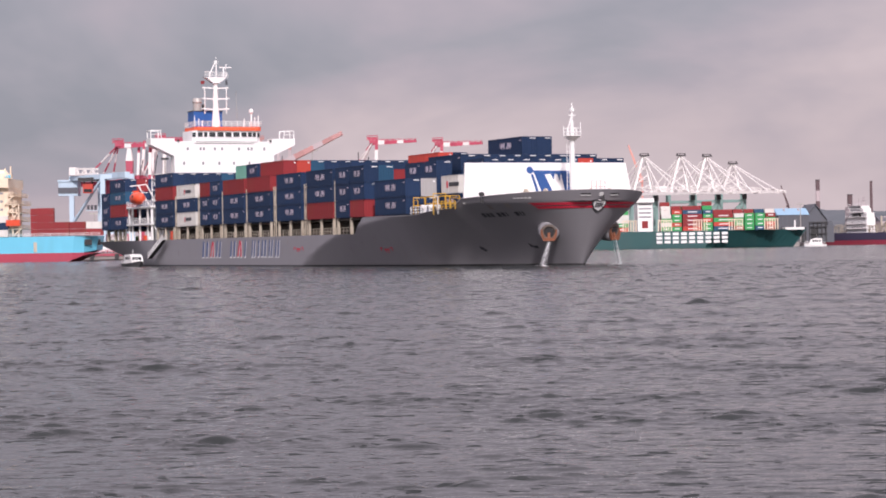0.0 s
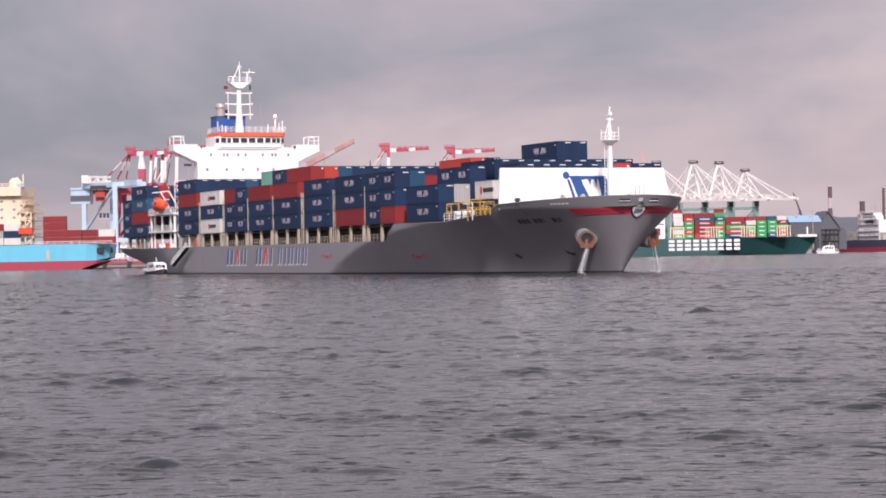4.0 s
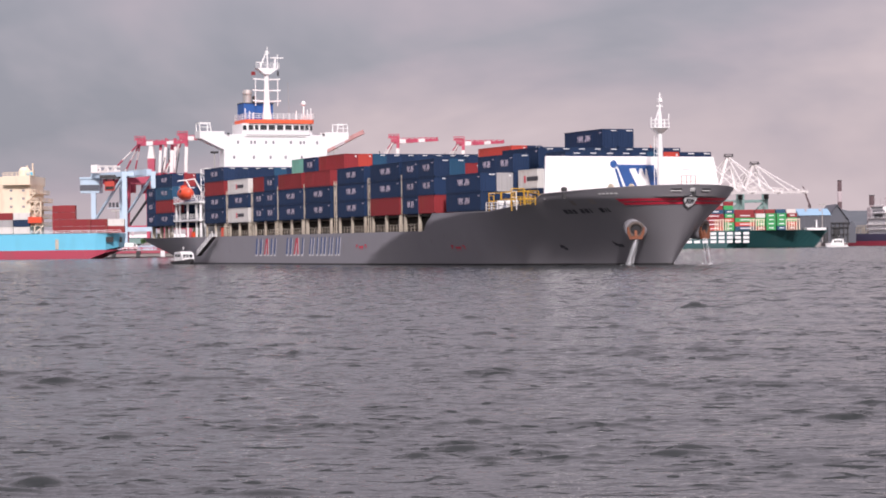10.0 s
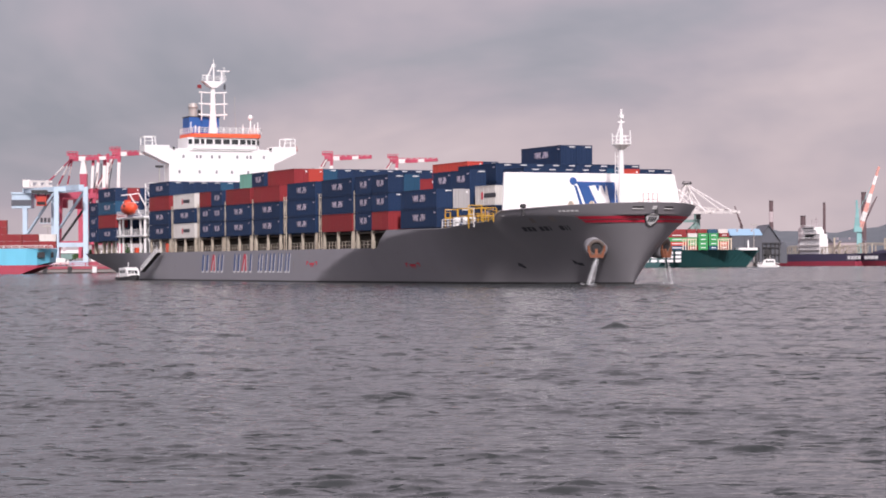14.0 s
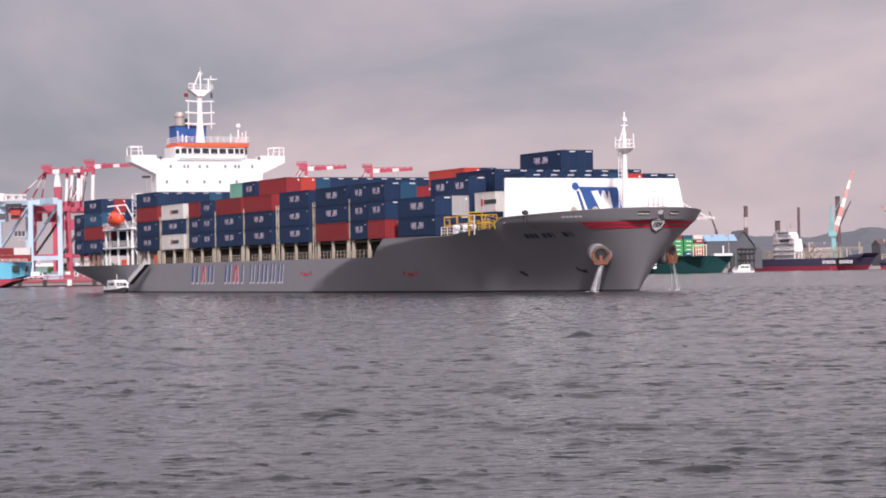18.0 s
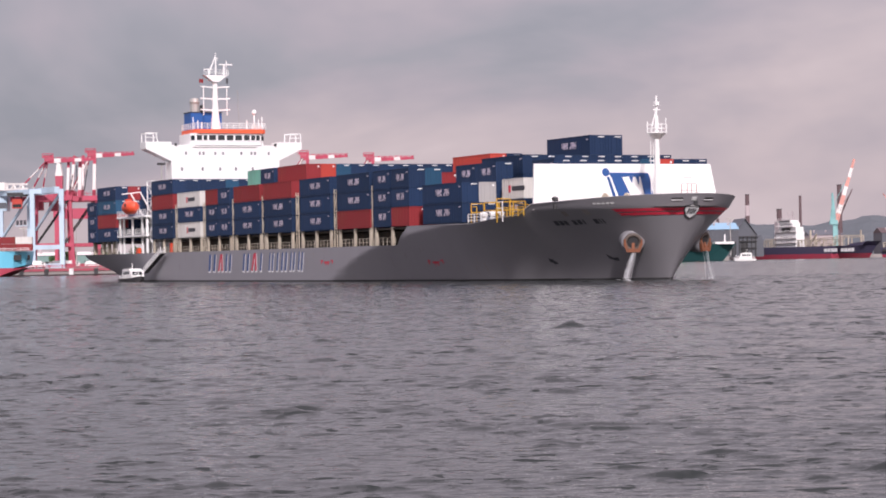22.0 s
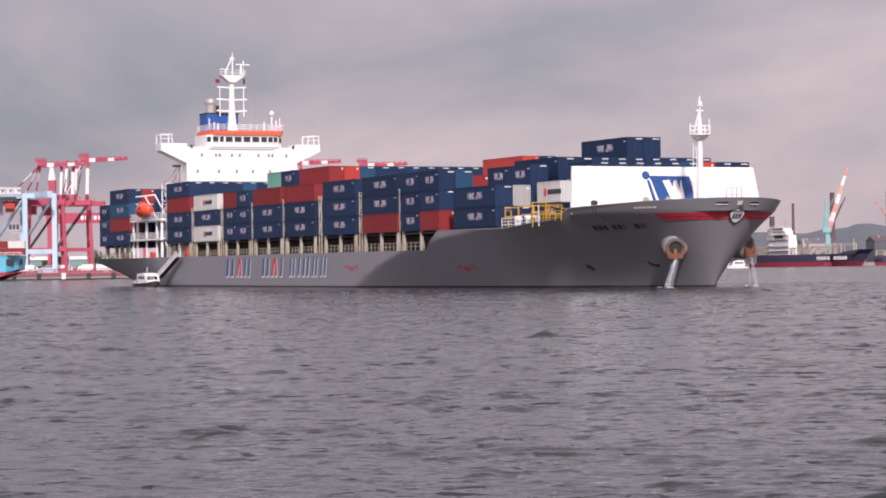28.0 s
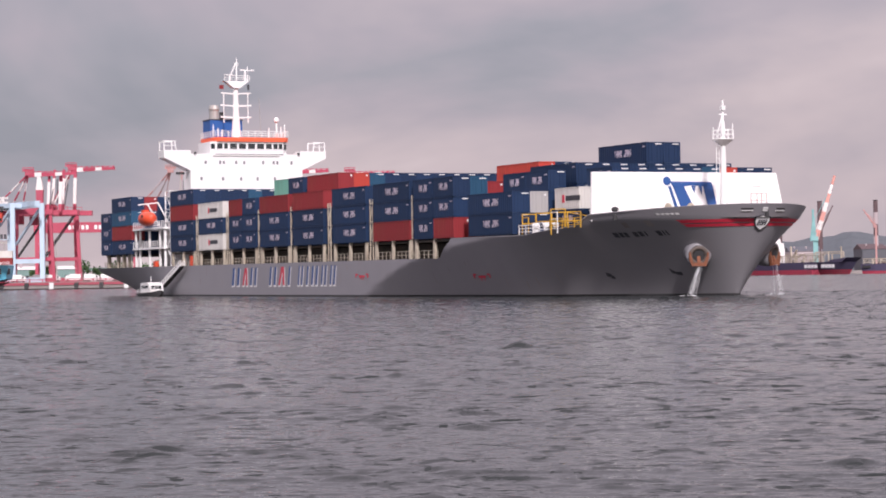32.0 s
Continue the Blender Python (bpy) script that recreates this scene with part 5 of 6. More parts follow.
# ---- the far shore ----
def at(az, el, d):
    """A place d metres off towards +y, az degrees to the right and el degrees up as seen from the camera."""
    return Vector((d * math.tan(radians(az)), d, EYE_Z + d / math.cos(radians(az)) * math.tan(radians(el))))


def hull_block(root, length, half, deck, boot, stern_rake, bow_rake, mat, mat_low, name="hull", counter=0.0):
    """A moored ship's hull along +x from its stern, in two painted belts."""
    for nm, z0, z1, m in (("boot_topping", -1.0, boot, mat_low), (name, boot, deck, mat)):
        bm = bmesh.new()
        rings = []
        n = 48
        for i in range(n + 1):
            u = i / n if i < 24 else 0.5 + 0.5 * (1 - (1 - (i - 24) / 24) ** 1.7)
            x = u * length
            if u > 0.82:
                w = half * max(0.02, 1 - ((u - 0.82) / 0.18) ** 2)
            elif u < 0.08:
                w = half * ((0.8 + 0.2 * u / 0.08) if not counter else 0.5 + 0.5 * (1 - (1 - u / 0.08) ** 2) ** 0.5)
            else:
                w = half
            ring = []
            # a counter stern lifts clear of the water
            lift = (boot + 1.0) * (1 - x / counter) ** 1.5 if counter and x < counter else -9.0
            for z in (max(z0, min(lift, z1 - 0.05)), z1):
                v = (z + 1) / (deck + 1)
                xx = x + (bow_rake * v * max(0, (u - 0.8) / 0.2)) - stern_rake * v * max(0, (0.1 - u) / 0.1)
                ww = w if u < 0.82 else w * (0.55 + 0.45 * v)
                ring.append((xx, ww, z))
            rings.append([bm.verts.new((x_, -w_, z_)) for x_, w_, z_ in ring] + [bm.verts.new((x_, w_, z_)) for x_, w_, z_ in ring[::-1]])
        for a, b in zip(rings, rings[1:]):
            for k in range(4):
                bm.faces.new((a[k], a[(k + 1) % 4], b[(k + 1) % 4], b[k]))
        bm.faces.new(rings[0][::-1])
        bm.faces.new(rings[-1])
        bmesh.ops.recalc_face_normals(bm, faces=bm.faces)
        part(nm, bm, m, root, smooth=False)


FAR_BOXES = {}


def far_box(colour, length, m, seen="steel shipping container stacked on a moored ship"):
    """A distant container: body, corner frame and a pale number bar."""
    key = (colour, length)
    if key not in FAR_BOXES:
        names = dict(c_blue="dark blue", c_blue2="mid blue", c_red="brick red", c_orange="orange-red", c_white="white", c_leaf="bright green", c_grey="grey", c_green="sea green")
        root = thing("shipping_container", "%s %s" % (names[colour], seen), "container", "containers on the far shore")
        bm = bmesh.new()
        box(bm, 0, -1.18, 0.05, length, 1.18, 2.55)
        for x in (0, length - 0.16):
            for y in (-1.22, 1.06):
                box(bm, x, y, 0, x + 0.16, y + 0.16, 2.59)
        part("body", bm, M[colour], root)
        part("number_bar", boxes((length * 0.25, -1.23, 1.2, length * 0.75, -1.2, 1.65)), M["logo_white" if colour != "c_white" else "shed"], root)
        FAR_BOXES[key] = root
        root.matrix_basis = m
        return root
    return copy_thing(FAR_BOXES[key], m)


def deck_load(origin, turn, bays, seed, rows=(-8.6,), step=13.2):
    """Stacks of boxes in bays along a moored ship's deck; bays: (x, tiers, length)."""
    rng = random.Random(seed)
    for x, tiers, length, colours in bays:
        for y in rows:
            for t in range(tiers):
                local = pose(x, y, t * 2.6)
                far_box(rng.choice(colours), length, Matrix.Translation(origin) @ Matrix.Rotation(turn, 4, "Z") @ local)


def green_ship():
    d = 1440
    x1 = d * math.tan(radians(8.16))
    root = thing("moored_container_ship", "dark green container ship moored at the far quay, fully loaded", "ship", m=pose(x1 - 292, d, 0))
    hull_block(root, 281, 18, 10.9, 1.2, 4, 9, M["ship_green"], M["ship_green"])
    # the line's name as nine signs of plain white bars
    a, b = d * math.tan(radians(4.33)), d * math.tan(radians(6.13))
    for i in range(9):
        x = a + (b - a) * i / 9 - (x1 - 292)
        w = (b - a) / 9
        bm = boxes(*[(x, -18.1, z, x + w * 0.72, -18.02, z + 1.7) for z in (3.3, 5.8, 8.3)])
        part("name_block", bm, M["logo_white"], root, "white painted block")
    # white accommodation tower
    sx0, sx1 = d * math.tan(radians(3.88)) - (x1 - 292), d * math.tan(radians(4.25)) - (x1 - 292)
    tower = part("superstructure", boxes((sx0, -16, 10.9, sx1, 16, 31), (sx0 - 1.5, -18, 29.0, sx1 + 1.0, 18, 31.6)), M["white"], root)
    part("doorway", boxes((sx0 + 2.6, -16.1, 13.0, sx0 + 6.4, -15.9, 17.5)), M["c_red"], root)
    for k in range(4):
        part("window_band", boxes((sx0 + 0.8, -16.08, 19.5 + k * 2.6, sx1 - 0.8, -15.96, 20.4 + k * 2.6)), M["porthole"], tower)
    # lashing frames
    for x in range(20, 268, 22):
        bm = bmesh.new()
        for k in range(6):
            beam(bm, (x + k * 1.6, -17.2, 10.9), (x + k * 1.6, -17.2, 17.5), 0.6)
        beam(bm, (x - 0.3, -17.2, 17.6), (x + 8.5, -17.2, 17.6), 0.6)
        part("lashing_frame", bm, M["cream"], root)
    bm = bmesh.new()
    beam(bm, (283, 0, 10), (283, 0, 17), 0.7)
    box(bm, 276, -7, 10.7, 288, 7, 12.2)
    part("bow_bulwark", bm, M["white"], root)
    # the deck load: too small to pick apart, joined
    mix = ["c_leaf", "c_leaf", "c_leaf", "c_red", "c_red", "c_red", "c_blue2", "c_white", "c_orange"]
    kinds = sorted(set(mix)) + ["logo_white"]
    rng = random.Random(21)
    bm = bmesh.new()
    x = 100.0
    while x < 268:
        length = rng.choice((6.06, 6.06, 12.19))
        if not (sx0 - 6 < x + length / 2 < sx1 + 6):
            frame_gap = rng.random() < 0.2
            for y, extra in ((-17.4, 0), (-12.0, 1), (-6.0, 1)):
                tiers = (rng.choice((4, 5, 5, 6)) if x < 225 else 4) + extra - (2 if frame_gap and y < -15 else 0)
                for t in range(tiers):
                    c = rng.choice(mix)
                    z = 11.0 + t * 2.6
                    box(bm, x, y, z, x + length - 0.15, y + 4.5, z + 2.5, kinds.index(c))
                    if y < -15 and c != "c_white":
                        box(bm, x + length * 0.25, y - 0.04, z + 1.0, x + length * 0.75, y + 0.1, z + 1.55, kinds.index("logo_white"))
        x += length + 0.5
    load = part("deck_load", bm, [M[k] for k in kinds], root, "stacked green, red, blue and white containers")
    load["kind"] = "stuff"
    return root


def blue_ship():
    d = 850
    x1 = d * math.tan(radians(-9.56))
    root = thing("moored_container_ship", "pale blue container ship with cream bridge moored at the quay", "ship", m=pose(x1, d, 0, 0, 0, 180))
    hull_block(root, 175, 14, 9.3, 3.2, 1.5, 6, M["ship_blue"], M["ship_crimson"], counter=10.0)
    part("mooring_port", boxes((-1.36, 1.2, 6.0, -0.9, 6.0, 8.0)), M["dark"], root)
    side = [14 * (0.5 + 0.5 * (1 - (1 - x / 14.0) ** 2) ** 0.5) + 0.3 for x in (1.7, 4.0)]
    bm = bmesh.new()
    prism(bm, [(0.3, side[0], 6.0), (2.8, side[1], 6.0), (2.8, side[1], 8.0), (0.3, side[0], 8.0)], (0.5, -2.0, 0))
    part("mooring_port", bm, M["dark"], root)
    for x in (20, 45):
        part("fender_pad", boxes((x, 13.9, 3.6, x + 1.2, 14.2, 7.2)), M["stone"], root)
    bm = bmesh.new()
    railing(bm, [(-3, 13.4, 9.3), (120, 13.4, 9.3)], 1.1, 3.0, 0.14, 2)
    part("deck_railing", bm, M["white"], root)
    # cream accommodation block with stepped decks
    bx = 25.5
    blk = part("superstructure", boxes((bx + 5, -12, 9.3, bx + 17, 12, 30.5), (bx + 4.8, -14, 27.5, bx + 15, 14, 30.9)), M["cream"], root, "cream accommodation block")
    for k, z in enumerate((12.2, 15.2, 18.2, 21.2, 24.2)):
        x0 = bx + (0.0, 0.8, 0.8, 1.6, 2.8)[k]
        part("balcony", boxes((x0, -12.5, z, bx + 5.2, 13.2, z + 0.35)), M["cream"], root)
        bm = bmesh.new()
        railing(bm, [(x0, 13.1, z + 0.35), (bx + 5.2, 13.1, z + 0.35)], 1.1, 1.2, 0.18, 2)
        railing(bm, [(x0, -12.4, z + 0.35), (x0, 13.1, z + 0.35)], 1.1, 2.4, 0.18, 2)
        part("balcony_railing", bm, M["cream"], root)
        bm = bmesh.new()
        beam(bm, (x0 + 0.6, 13.0, z), (x0 + 3.6, 13.0, z - 2.9), 0.4)
        part("stair", bm, M["cream"], root)
        for w in range(2):
            part("window", boxes((bx + 7.2 + w * 4.6, 11.95, z + 0.9, bx + 8.2 + w * 4.6, 12.06, z + 1.7)), M["porthole"], blk)
    for x in (bx + 1.2, bx + 3.4):
        part("deck_pillar", beams(0.4, ((x, 13.0, 9.3), (x, 13.0, 21.3))), M["cream"], root)
    part("lifeboat", boxes((bx + 0.6, 12.0, 13.4, bx + 5.6, 14.6, 15.6)), M["boat_orange"], root, "orange lifeboat at the rail")
    bm = bmesh.new()
    turned(bm, (bx + 9, 3, 30.8), ((2.4, 0), (2.2, 2.5), (1.2, 3.6)), 12)
    part("funnel", bm, M["cream"], root)
    bm = bmesh.new()
    for y, h in ((8, 4.0), (4, 2.4), (-2, 5.2), (10.5, 2.2)):
        beam(bm, (bx + 7, y, 30.8), (bx + 7, y, 30.8 + h), 0.45)
    box(bm, bx + 4.0, 9.0, 30.9, bx + 6.6, 12.0, 32.6)
    railing(bm, [(bx + 5, 13, 30.9), (bx + 15, 13, 30.9)], 1.2, 1.8, 0.2, 2)
    part("deck_mast", bm, M["cream"], root)
    part("light_house", boxes((bx + 4.2, 9.2, 31.1, bx + 6.4, 12.1, 32.2)), M["ship_blue"], root)
    o = Vector((x1, d, 9.4))
    red = ["c_red", "c_red", "c_red"]
    deck_load(o, math.pi, [(14.0, 4, 6.06, red)], 3, rows=(11.0,))
    deck_load(o, math.pi, [(17.0, 4, 6.06, red)], 13, rows=(8.3,))
    deck_load(o, math.pi, [(2.2, 2, 6.06, ["c_red"]), (8.4, 2, 6.06, red)], 5, rows=(11.0,))
    for colour, x, y, z in (("c_white", 30.5, 13.1, 0), ("c_blue", 30.5, 13.1, 2.6), ("c_white", 30.5, 13.1, 5.2), ("c_white", 36.8, 13.1, 0), ("c_grey", 36.8, 13.1, 2.6), ("c_red", 36.8, 13.1, 5.2), ("c_red", -4.0, 11, 0), ("c_white", -4.0, 11, 2.6)):
        far_box(colour, 6.06, Matrix.Translation(o) @ Matrix.Rotation(math.pi, 4, "Z") @ pose(x, y, z))
    return root


def blue_crane():
    d = 930
    xl, xr = d * math.tan(radians(-9.46)), d * math.tan(radians(-8.64))
    w = xr - xl
    root = thing("quay_crane", "pale blue ship-to-shore gantry crane on the quay", "crane", "quay cranes", m=pose(xl, d, 3.0))
    for x in (0.9, w - 0.9):
        part("leg", beams(1.9, ((x, 0, 0), (x, 0, 32))), M["crane_blue"], root)
        part("leg", beams(1.9, ((x - 16, 18, 0), (x - 16, 18, 32))), M["crane_blue"], root)
        part("side_brace", beams(0.9, ((x, 0, 31), (x - 16, 18, 12))), M["crane_blue"], root)
        part("side_beam", beams(1.6, ((x, 0, 31), (x - 16, 18, 31))), M["crane_blue"], root)
    for z, y, dx in ((31.2, 0, 0), (8.5, 0, 0), (0.8, 0, 0), (31.2, 18, -16), (9, 18, -16), (0.8, 18, -16)):
        part("cross_beam", beams(1.8 if z > 1 else 2.0, ((dx, y, z), (w + dx, y, z))), M["crane_blue"], root)
    part("girder", beams(2.2, ((w / 2 - 22, 34, 31.5), (w / 2 + 6, -12, 31.5))), M["crane_blue"], root)
    bm = boxes((-20.5, 17, 24.0, -12.5, 25, 29.8))
    part("machinery_house", bm, M["crane_blue"], root, "pale blue machinery house")
    part("machinery_roof", boxes((-20.8, 16.6, 29.8, -12.2, 25.4, 30.6)), M["crane_blue"], root)
    cab = part("operator_cab", boxes((-8.0, 4.0, 24.6, -4.0, 7.0, 28.4)), M["c_orange"], root, "red operator cab")
    part("cab_window", boxes((-7.7, 3.92, 25.0, -4.3, 4.04, 26.3)), M["glass"], cab)
    part("cab_hanger", beams(0.5, ((-7.6, 5.5, 28.4), (-7.6, 5.5, 31))), M["dark"], root)
    part("cab_hanger", beams(0.5, ((-4.4, 5.5, 28.4), (-4.4, 5.5, 31))), M["dark"], root)
    part("trolley", boxes((-10.0, 3.5, 29.6, -1.0, 8.5, 31.0)), M["dark"], root)
    for k in range(3):
        part("sign_bar", boxes((-5.8 + k * 1.5, 0.35, 17.6, -4.8 + k * 1.5, 0.6, 19.6)), M["mark_dark"], root)
    part("top_truss", beams(0.8, ((-13.2, 14, 35.0), (-1.8, 4, 34.4)), ((-13.2, 14, 32.6), (-1.8, 4, 32.6)), *[((-13.2 + k * 1.9, 14 - k * 1.67, 32.6), (-13.2 + (k + (k % 2 == 0)) * 1.9, 14 - (k + (k % 2 == 0)) * 1.67, 34.7)) for k in range(6)]), M["crane_white"], root, "white truss")
    part("sheave_house", boxes((-15.2, 13, 32.4, -12.2, 16, 35.6)), M["crane_white"], root)
    part("sign_rail", beams(0.2, ((-6.4, 0.5, 17.4), (0.9, 0.5, 17.4))), M["crane_blue"], root)
    part("house_window", boxes((-20.6, 16.8, 25.0, -12.4, 17.1, 27.4)), M["shed"], root)
    for k in range(3):
        bm = boxes((0.2 + k * 4, -1.4, -0.9, 3 + k * 4, 1.4, 0.6))
        part("bogie", bm, M["crane_blue"], root)


def red_crane(apex_az, d, boom=25.0, shift=0.0, apex=-7.5, raised=0.0, pale=False, portal=True, top_el=2.86, posts=3, label="crimson and white ship-to-shore gantry crane on the quay"):
    """Portal, striped upper posts, a level top boom and stays running back."""
    top = EYE_Z + d * math.tan(radians(top_el)) - 3.0
    x0 = d * math.tan(radians(apex_az))
    root = thing("quay_crane", label, "crane", "quay cranes", m=pose(x0, d, 3.0))
    mid_z = 29.0
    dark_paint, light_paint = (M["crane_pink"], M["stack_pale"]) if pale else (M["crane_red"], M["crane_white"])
    legs = ((-7.5, 0), (7.0, 0), (-11.0, 17), (3.5, 17)) if portal else ()
    for x, y in legs:
        part("leg", beams(1.3, ((x * 1.12 + shift, y, 0), (x + shift, y, mid_z * 0.55)), ((x + shift, y, mid_z * 0.55), (x * 0.94 + shift, y, mid_z))), dark_paint, root)
    if portal:
        for y, dx in ((0, shift), (17, shift - 3.5)):
            for z, w in ((9.5, 1.4), (mid_z, 2.2), (0.7, 1.9)):
                part("cross_beam", beams(w, ((-8 + dx, y, z), (7.6 + dx, y, z))), dark_paint, root)
            part("diagonal_brace", beams(0.5, ((-7 + dx, y, 10), (6.6 + dx, y, mid_z))), M["dark"], root)
        part("trolley_girder", boxes((-24, 5, mid_z - 1.2, 12, 9, mid_z + 0.8)), dark_paint, root)
        part("operator_cab", boxes((-14, 4, mid_z - 5, -10.5, 8, mid_z - 1.4)), dark_paint, root)
        part("machinery_house", boxes((-9, 3, mid_z + 0.8, -3, 10, mid_z + 3.4)), dark_paint, root)
    # upper posts in red and white bands
    for x, lean in ((-4.2, 1.6), (0.4, 0.8), (5.4, 0.6))[3 - posts:]:
        n = 5
        for k in range(n):
            p = Vector((x + lean * k / n, 1, mid_z + (top - 1 - mid_z) * k / n))
            q = Vector((x + lean * (k + 1) / n, 1, mid_z + (top - 1 - mid_z) * (k + 1) / n))
            part("upper_post", beams(1.05 if x < 5 else 1.3, (p, q)), light_paint if k in (1, 2, 3) else dark_paint, root)
    if raised:
        tip, start = Vector((boom, -4, raised)), Vector((0.0, 2, top - 11.6))
    else:
        tip, start = Vector((boom, -4, top - 1.0)), Vector((apex, 2, top - 1.2))
    # the boom, tapering to its tip, with a lighter chord above it
    n = 7
    for k in range(n):
        p, q = start.lerp(tip, k / n), start.lerp(tip, (k + 1) / n)
        part("boom_section", beams((2.6 if raised else 1.9) - 1.0 * k / n, (p, q)), light_paint if k in (1, 4) else dark_paint, root)
    for k in range(8):
        p, q = start.lerp(tip, k / 8), start.lerp(tip, (k + 1) / 8)
        up = Vector((0, 0, 0.9 + 0.5 * (1 - k / 8)))
        part("boom_lattice", beams(0.28, (p, q + up)), dark_paint, root)
        part("boom_lattice", beams(0.22, (p + up, q + up)), dark_paint, root)
    # head at the apex: sheaves in a small open frame
    bm = bmesh.new()
    box(bm, apex - 1.3, 0.5, top - 1.4, apex + 1.3, 3.0, top - 0.1)
    for k in (-1.3, 0.0, 1.3):
        turned(bm, (apex + k, 2, top + 0.7), ((0.75, -0.5), (0.75, 0.5)), 10, axis="y")
    part("apex_head", bm, dark_paint, root)
    part("head_frame", beams(0.3, ((apex - 2.2, 1, top), (apex - 2.2, 1, top + 1.8)), ((apex + 2.2, 1, top), (apex + 2.2, 1, top + 1.8)), ((apex - 2.2, 1, top + 1.8), (apex + 2.2, 1, top + 1.8))), dark_paint, root)
    reach = (-24, -17, -12) if apex < 0 else (-7, -3)
    for tx in reach:
        n = 4
        a, b = Vector((apex, 2, top - 0.5)), Vector((tx, 12, mid_z + 1.5))
        for k in range(n):
            part("back_stay", beams(0.5, (a.lerp(b, k / n), a.lerp(b, (k + 1) / n))), light_paint if k % 2 else dark_paint, root)
    if apex < 0 and not raised:
        # tapered hoist tower under the head, white above and red below
        for z0, z1, w0, w1, mat in ((mid_z + 9.0, top - 2, 1.5, 0.7, light_paint), (mid_z + 3.5, mid_z + 9.0, 1.3, 1.5, dark_paint)):
            bm = bmesh.new()
            c = apex + 4.6
            prism(bm, [(c - w0 / 1, 0, z0), (c + w0 / 1, 0, z0), (c + w1, 0, z1), (c - w1, 0, z1)], (0, 3, 0))
            part("hoist_tower", bm, mat, root)
    part("inner_stay", beams(0.5, ((apex + 5 if apex < 0 else apex, 1, top - 1), (-5, 4, mid_z + 1))), light_paint, root)
    for k in range(6):
        x = -10 + 3.6 * k
        part("walkway_post", beams(0.22, ((x, 4.6, mid_z + 0.8), (x, 4.6, mid_z + 2.2))), dark_paint, root)
    part("walkway_rail", beams(0.2, ((-10, 4.6, mid_z + 2.2), (8, 4.6, mid_z + 2.2))), dark_paint, root)
    part("festoon", beams(0.35, ((-2, 3, mid_z + 4), (-2, 3, top - 5)), ((1, 3, mid_z + 3), (2.5, 3, top - 7))), M["dark"], root)
    return root


def white_crane(az, d, apex_el, boom_right):
    """White A-frame crane on grey-green legs."""
    x0 = d * math.tan(radians(az))
    top = EYE_Z + d * math.tan(radians(apex_el)) - 3
    g = EYE_Z + d * math.tan(radians(1.29)) - 3
    root = thing("quay_crane", "white lattice ship-to-shore crane on grey-green legs", "crane", "far quay cranes", m=pose(x0, d, 3.0))
    for x, y in ((-8, 0), (8, 0), (-8, 20), (8, 20)):
        part("leg", beams(1.8, ((x, y, 0), (x, y, g))), M["crane_green"], root)
    for y in (0, 20):
        part("cross_beam", beams(1.6, ((-8, y, g - 6), (8, y, g - 6))), M["crane_green"], root)
        part("cross_beam", beams(1.3, ((-8, y, 11), (8, y, 11))), M["crane_green"], root)
        part("diagonal_brace", beams(1.1, ((-8, y, 12), (8, y, g - 7))), M["crane_green"], root)
    for x in (-3, 2):
        part("girder", beams(1.7, ((x - 18, 24, g), (x + boom_right, -30, g - 1.0))), M["crane_white"], root)
    for k in range(9):
        u = k / 8
        part("girder_tie", beams(0.7, ((-21 + u * (boom_right + 18), 24 - 54 * u, g - 0.5 * u), (-16 + u * (boom_right + 18), 24 - 54 * u, g - 0.5 * u))), M["crane_white"], root)
    for a, b in (((-7, 2, g), (0, 6, top)), ((5, 2, g), (1, 6, top)), ((-9, 18, g), (0, 6, top)), ((8, 18, g), (1, 6, top))):
        part("frame_leg", beams(1.25, (a, b)), M["crane_white"], root)
    part("apex_head", boxes((-2.5, 4, top - 0.2, 4, 8, top + 0.5), (-2.2, 4.4, top + 0.5, -1.6, 7.6, top + 1.5), (3.0, 4.4, top + 0.5, 3.6, 7.6, top + 1.5), (-2.2, 4.4, top + 1.3, 3.6, 7.6, top + 1.6)), M["dark"], root)
    for u in (0.45, 0.8, 1.0):
        part("fore_stay", beams(0.65, ((0, 6, top), (-3 + u * boom_right, 2 - 30 * u, g))), M["crane_white"], root)
    for tx in (-20, -13):
        part("back_stay", beams(0.65, ((0, 6, top), (tx, 22, g))), M["crane_white"], root)
    part("machinery_house", boxes((-16, 16, g + 0.9, -8, 24, g + 5)), M["crane_white"], root)
    # lattice between the frame legs and along the boom
    for k in range(4):
        u, v = k / 4, (k + 1) / 4
        part("lattice", beams(0.5, (Vector((-7, 2, g)).lerp(Vector((0, 6, top)), u), Vector((5, 2, g)).lerp(Vector((1, 6, top)), v))), M["crane_white"], root)
        part("lattice", beams(0.5, (Vector((-9, 18, g)).lerp(Vector((0, 6, top)), v), Vector((8, 18, g)).lerp(Vector((1, 6, top)), u))), M["crane_white"], root)
    for k in range(7):
        u, v = k / 7, (k + 1) / 7
        p, q = Vector((-3, 2, g + 1)).lerp(Vector((boom_right, -28, g)), u), Vector((-3, 2, g + 1)).lerp(Vector((boom_right, -28, g)), v)
        part("lattice", beams(0.45, (p, q + Vector((0, 0, 3.4 * (1 - v))))), M["crane_white"], root)
        part("lattice", beams(0.45, (p + Vector((0, 0, 3.4 * (1 - u))), q)), M["crane_white"], root)
    part("top_chord", beams(0.6, ((-3, 2, g + 4.4), (boom_right, -28, g + 0.3))), M["crane_white"], root)
    part("top_chord", beams(0.6, ((-3, 2, g + 4.4), (-20, 22, g + 1))), M["crane_white"], root)
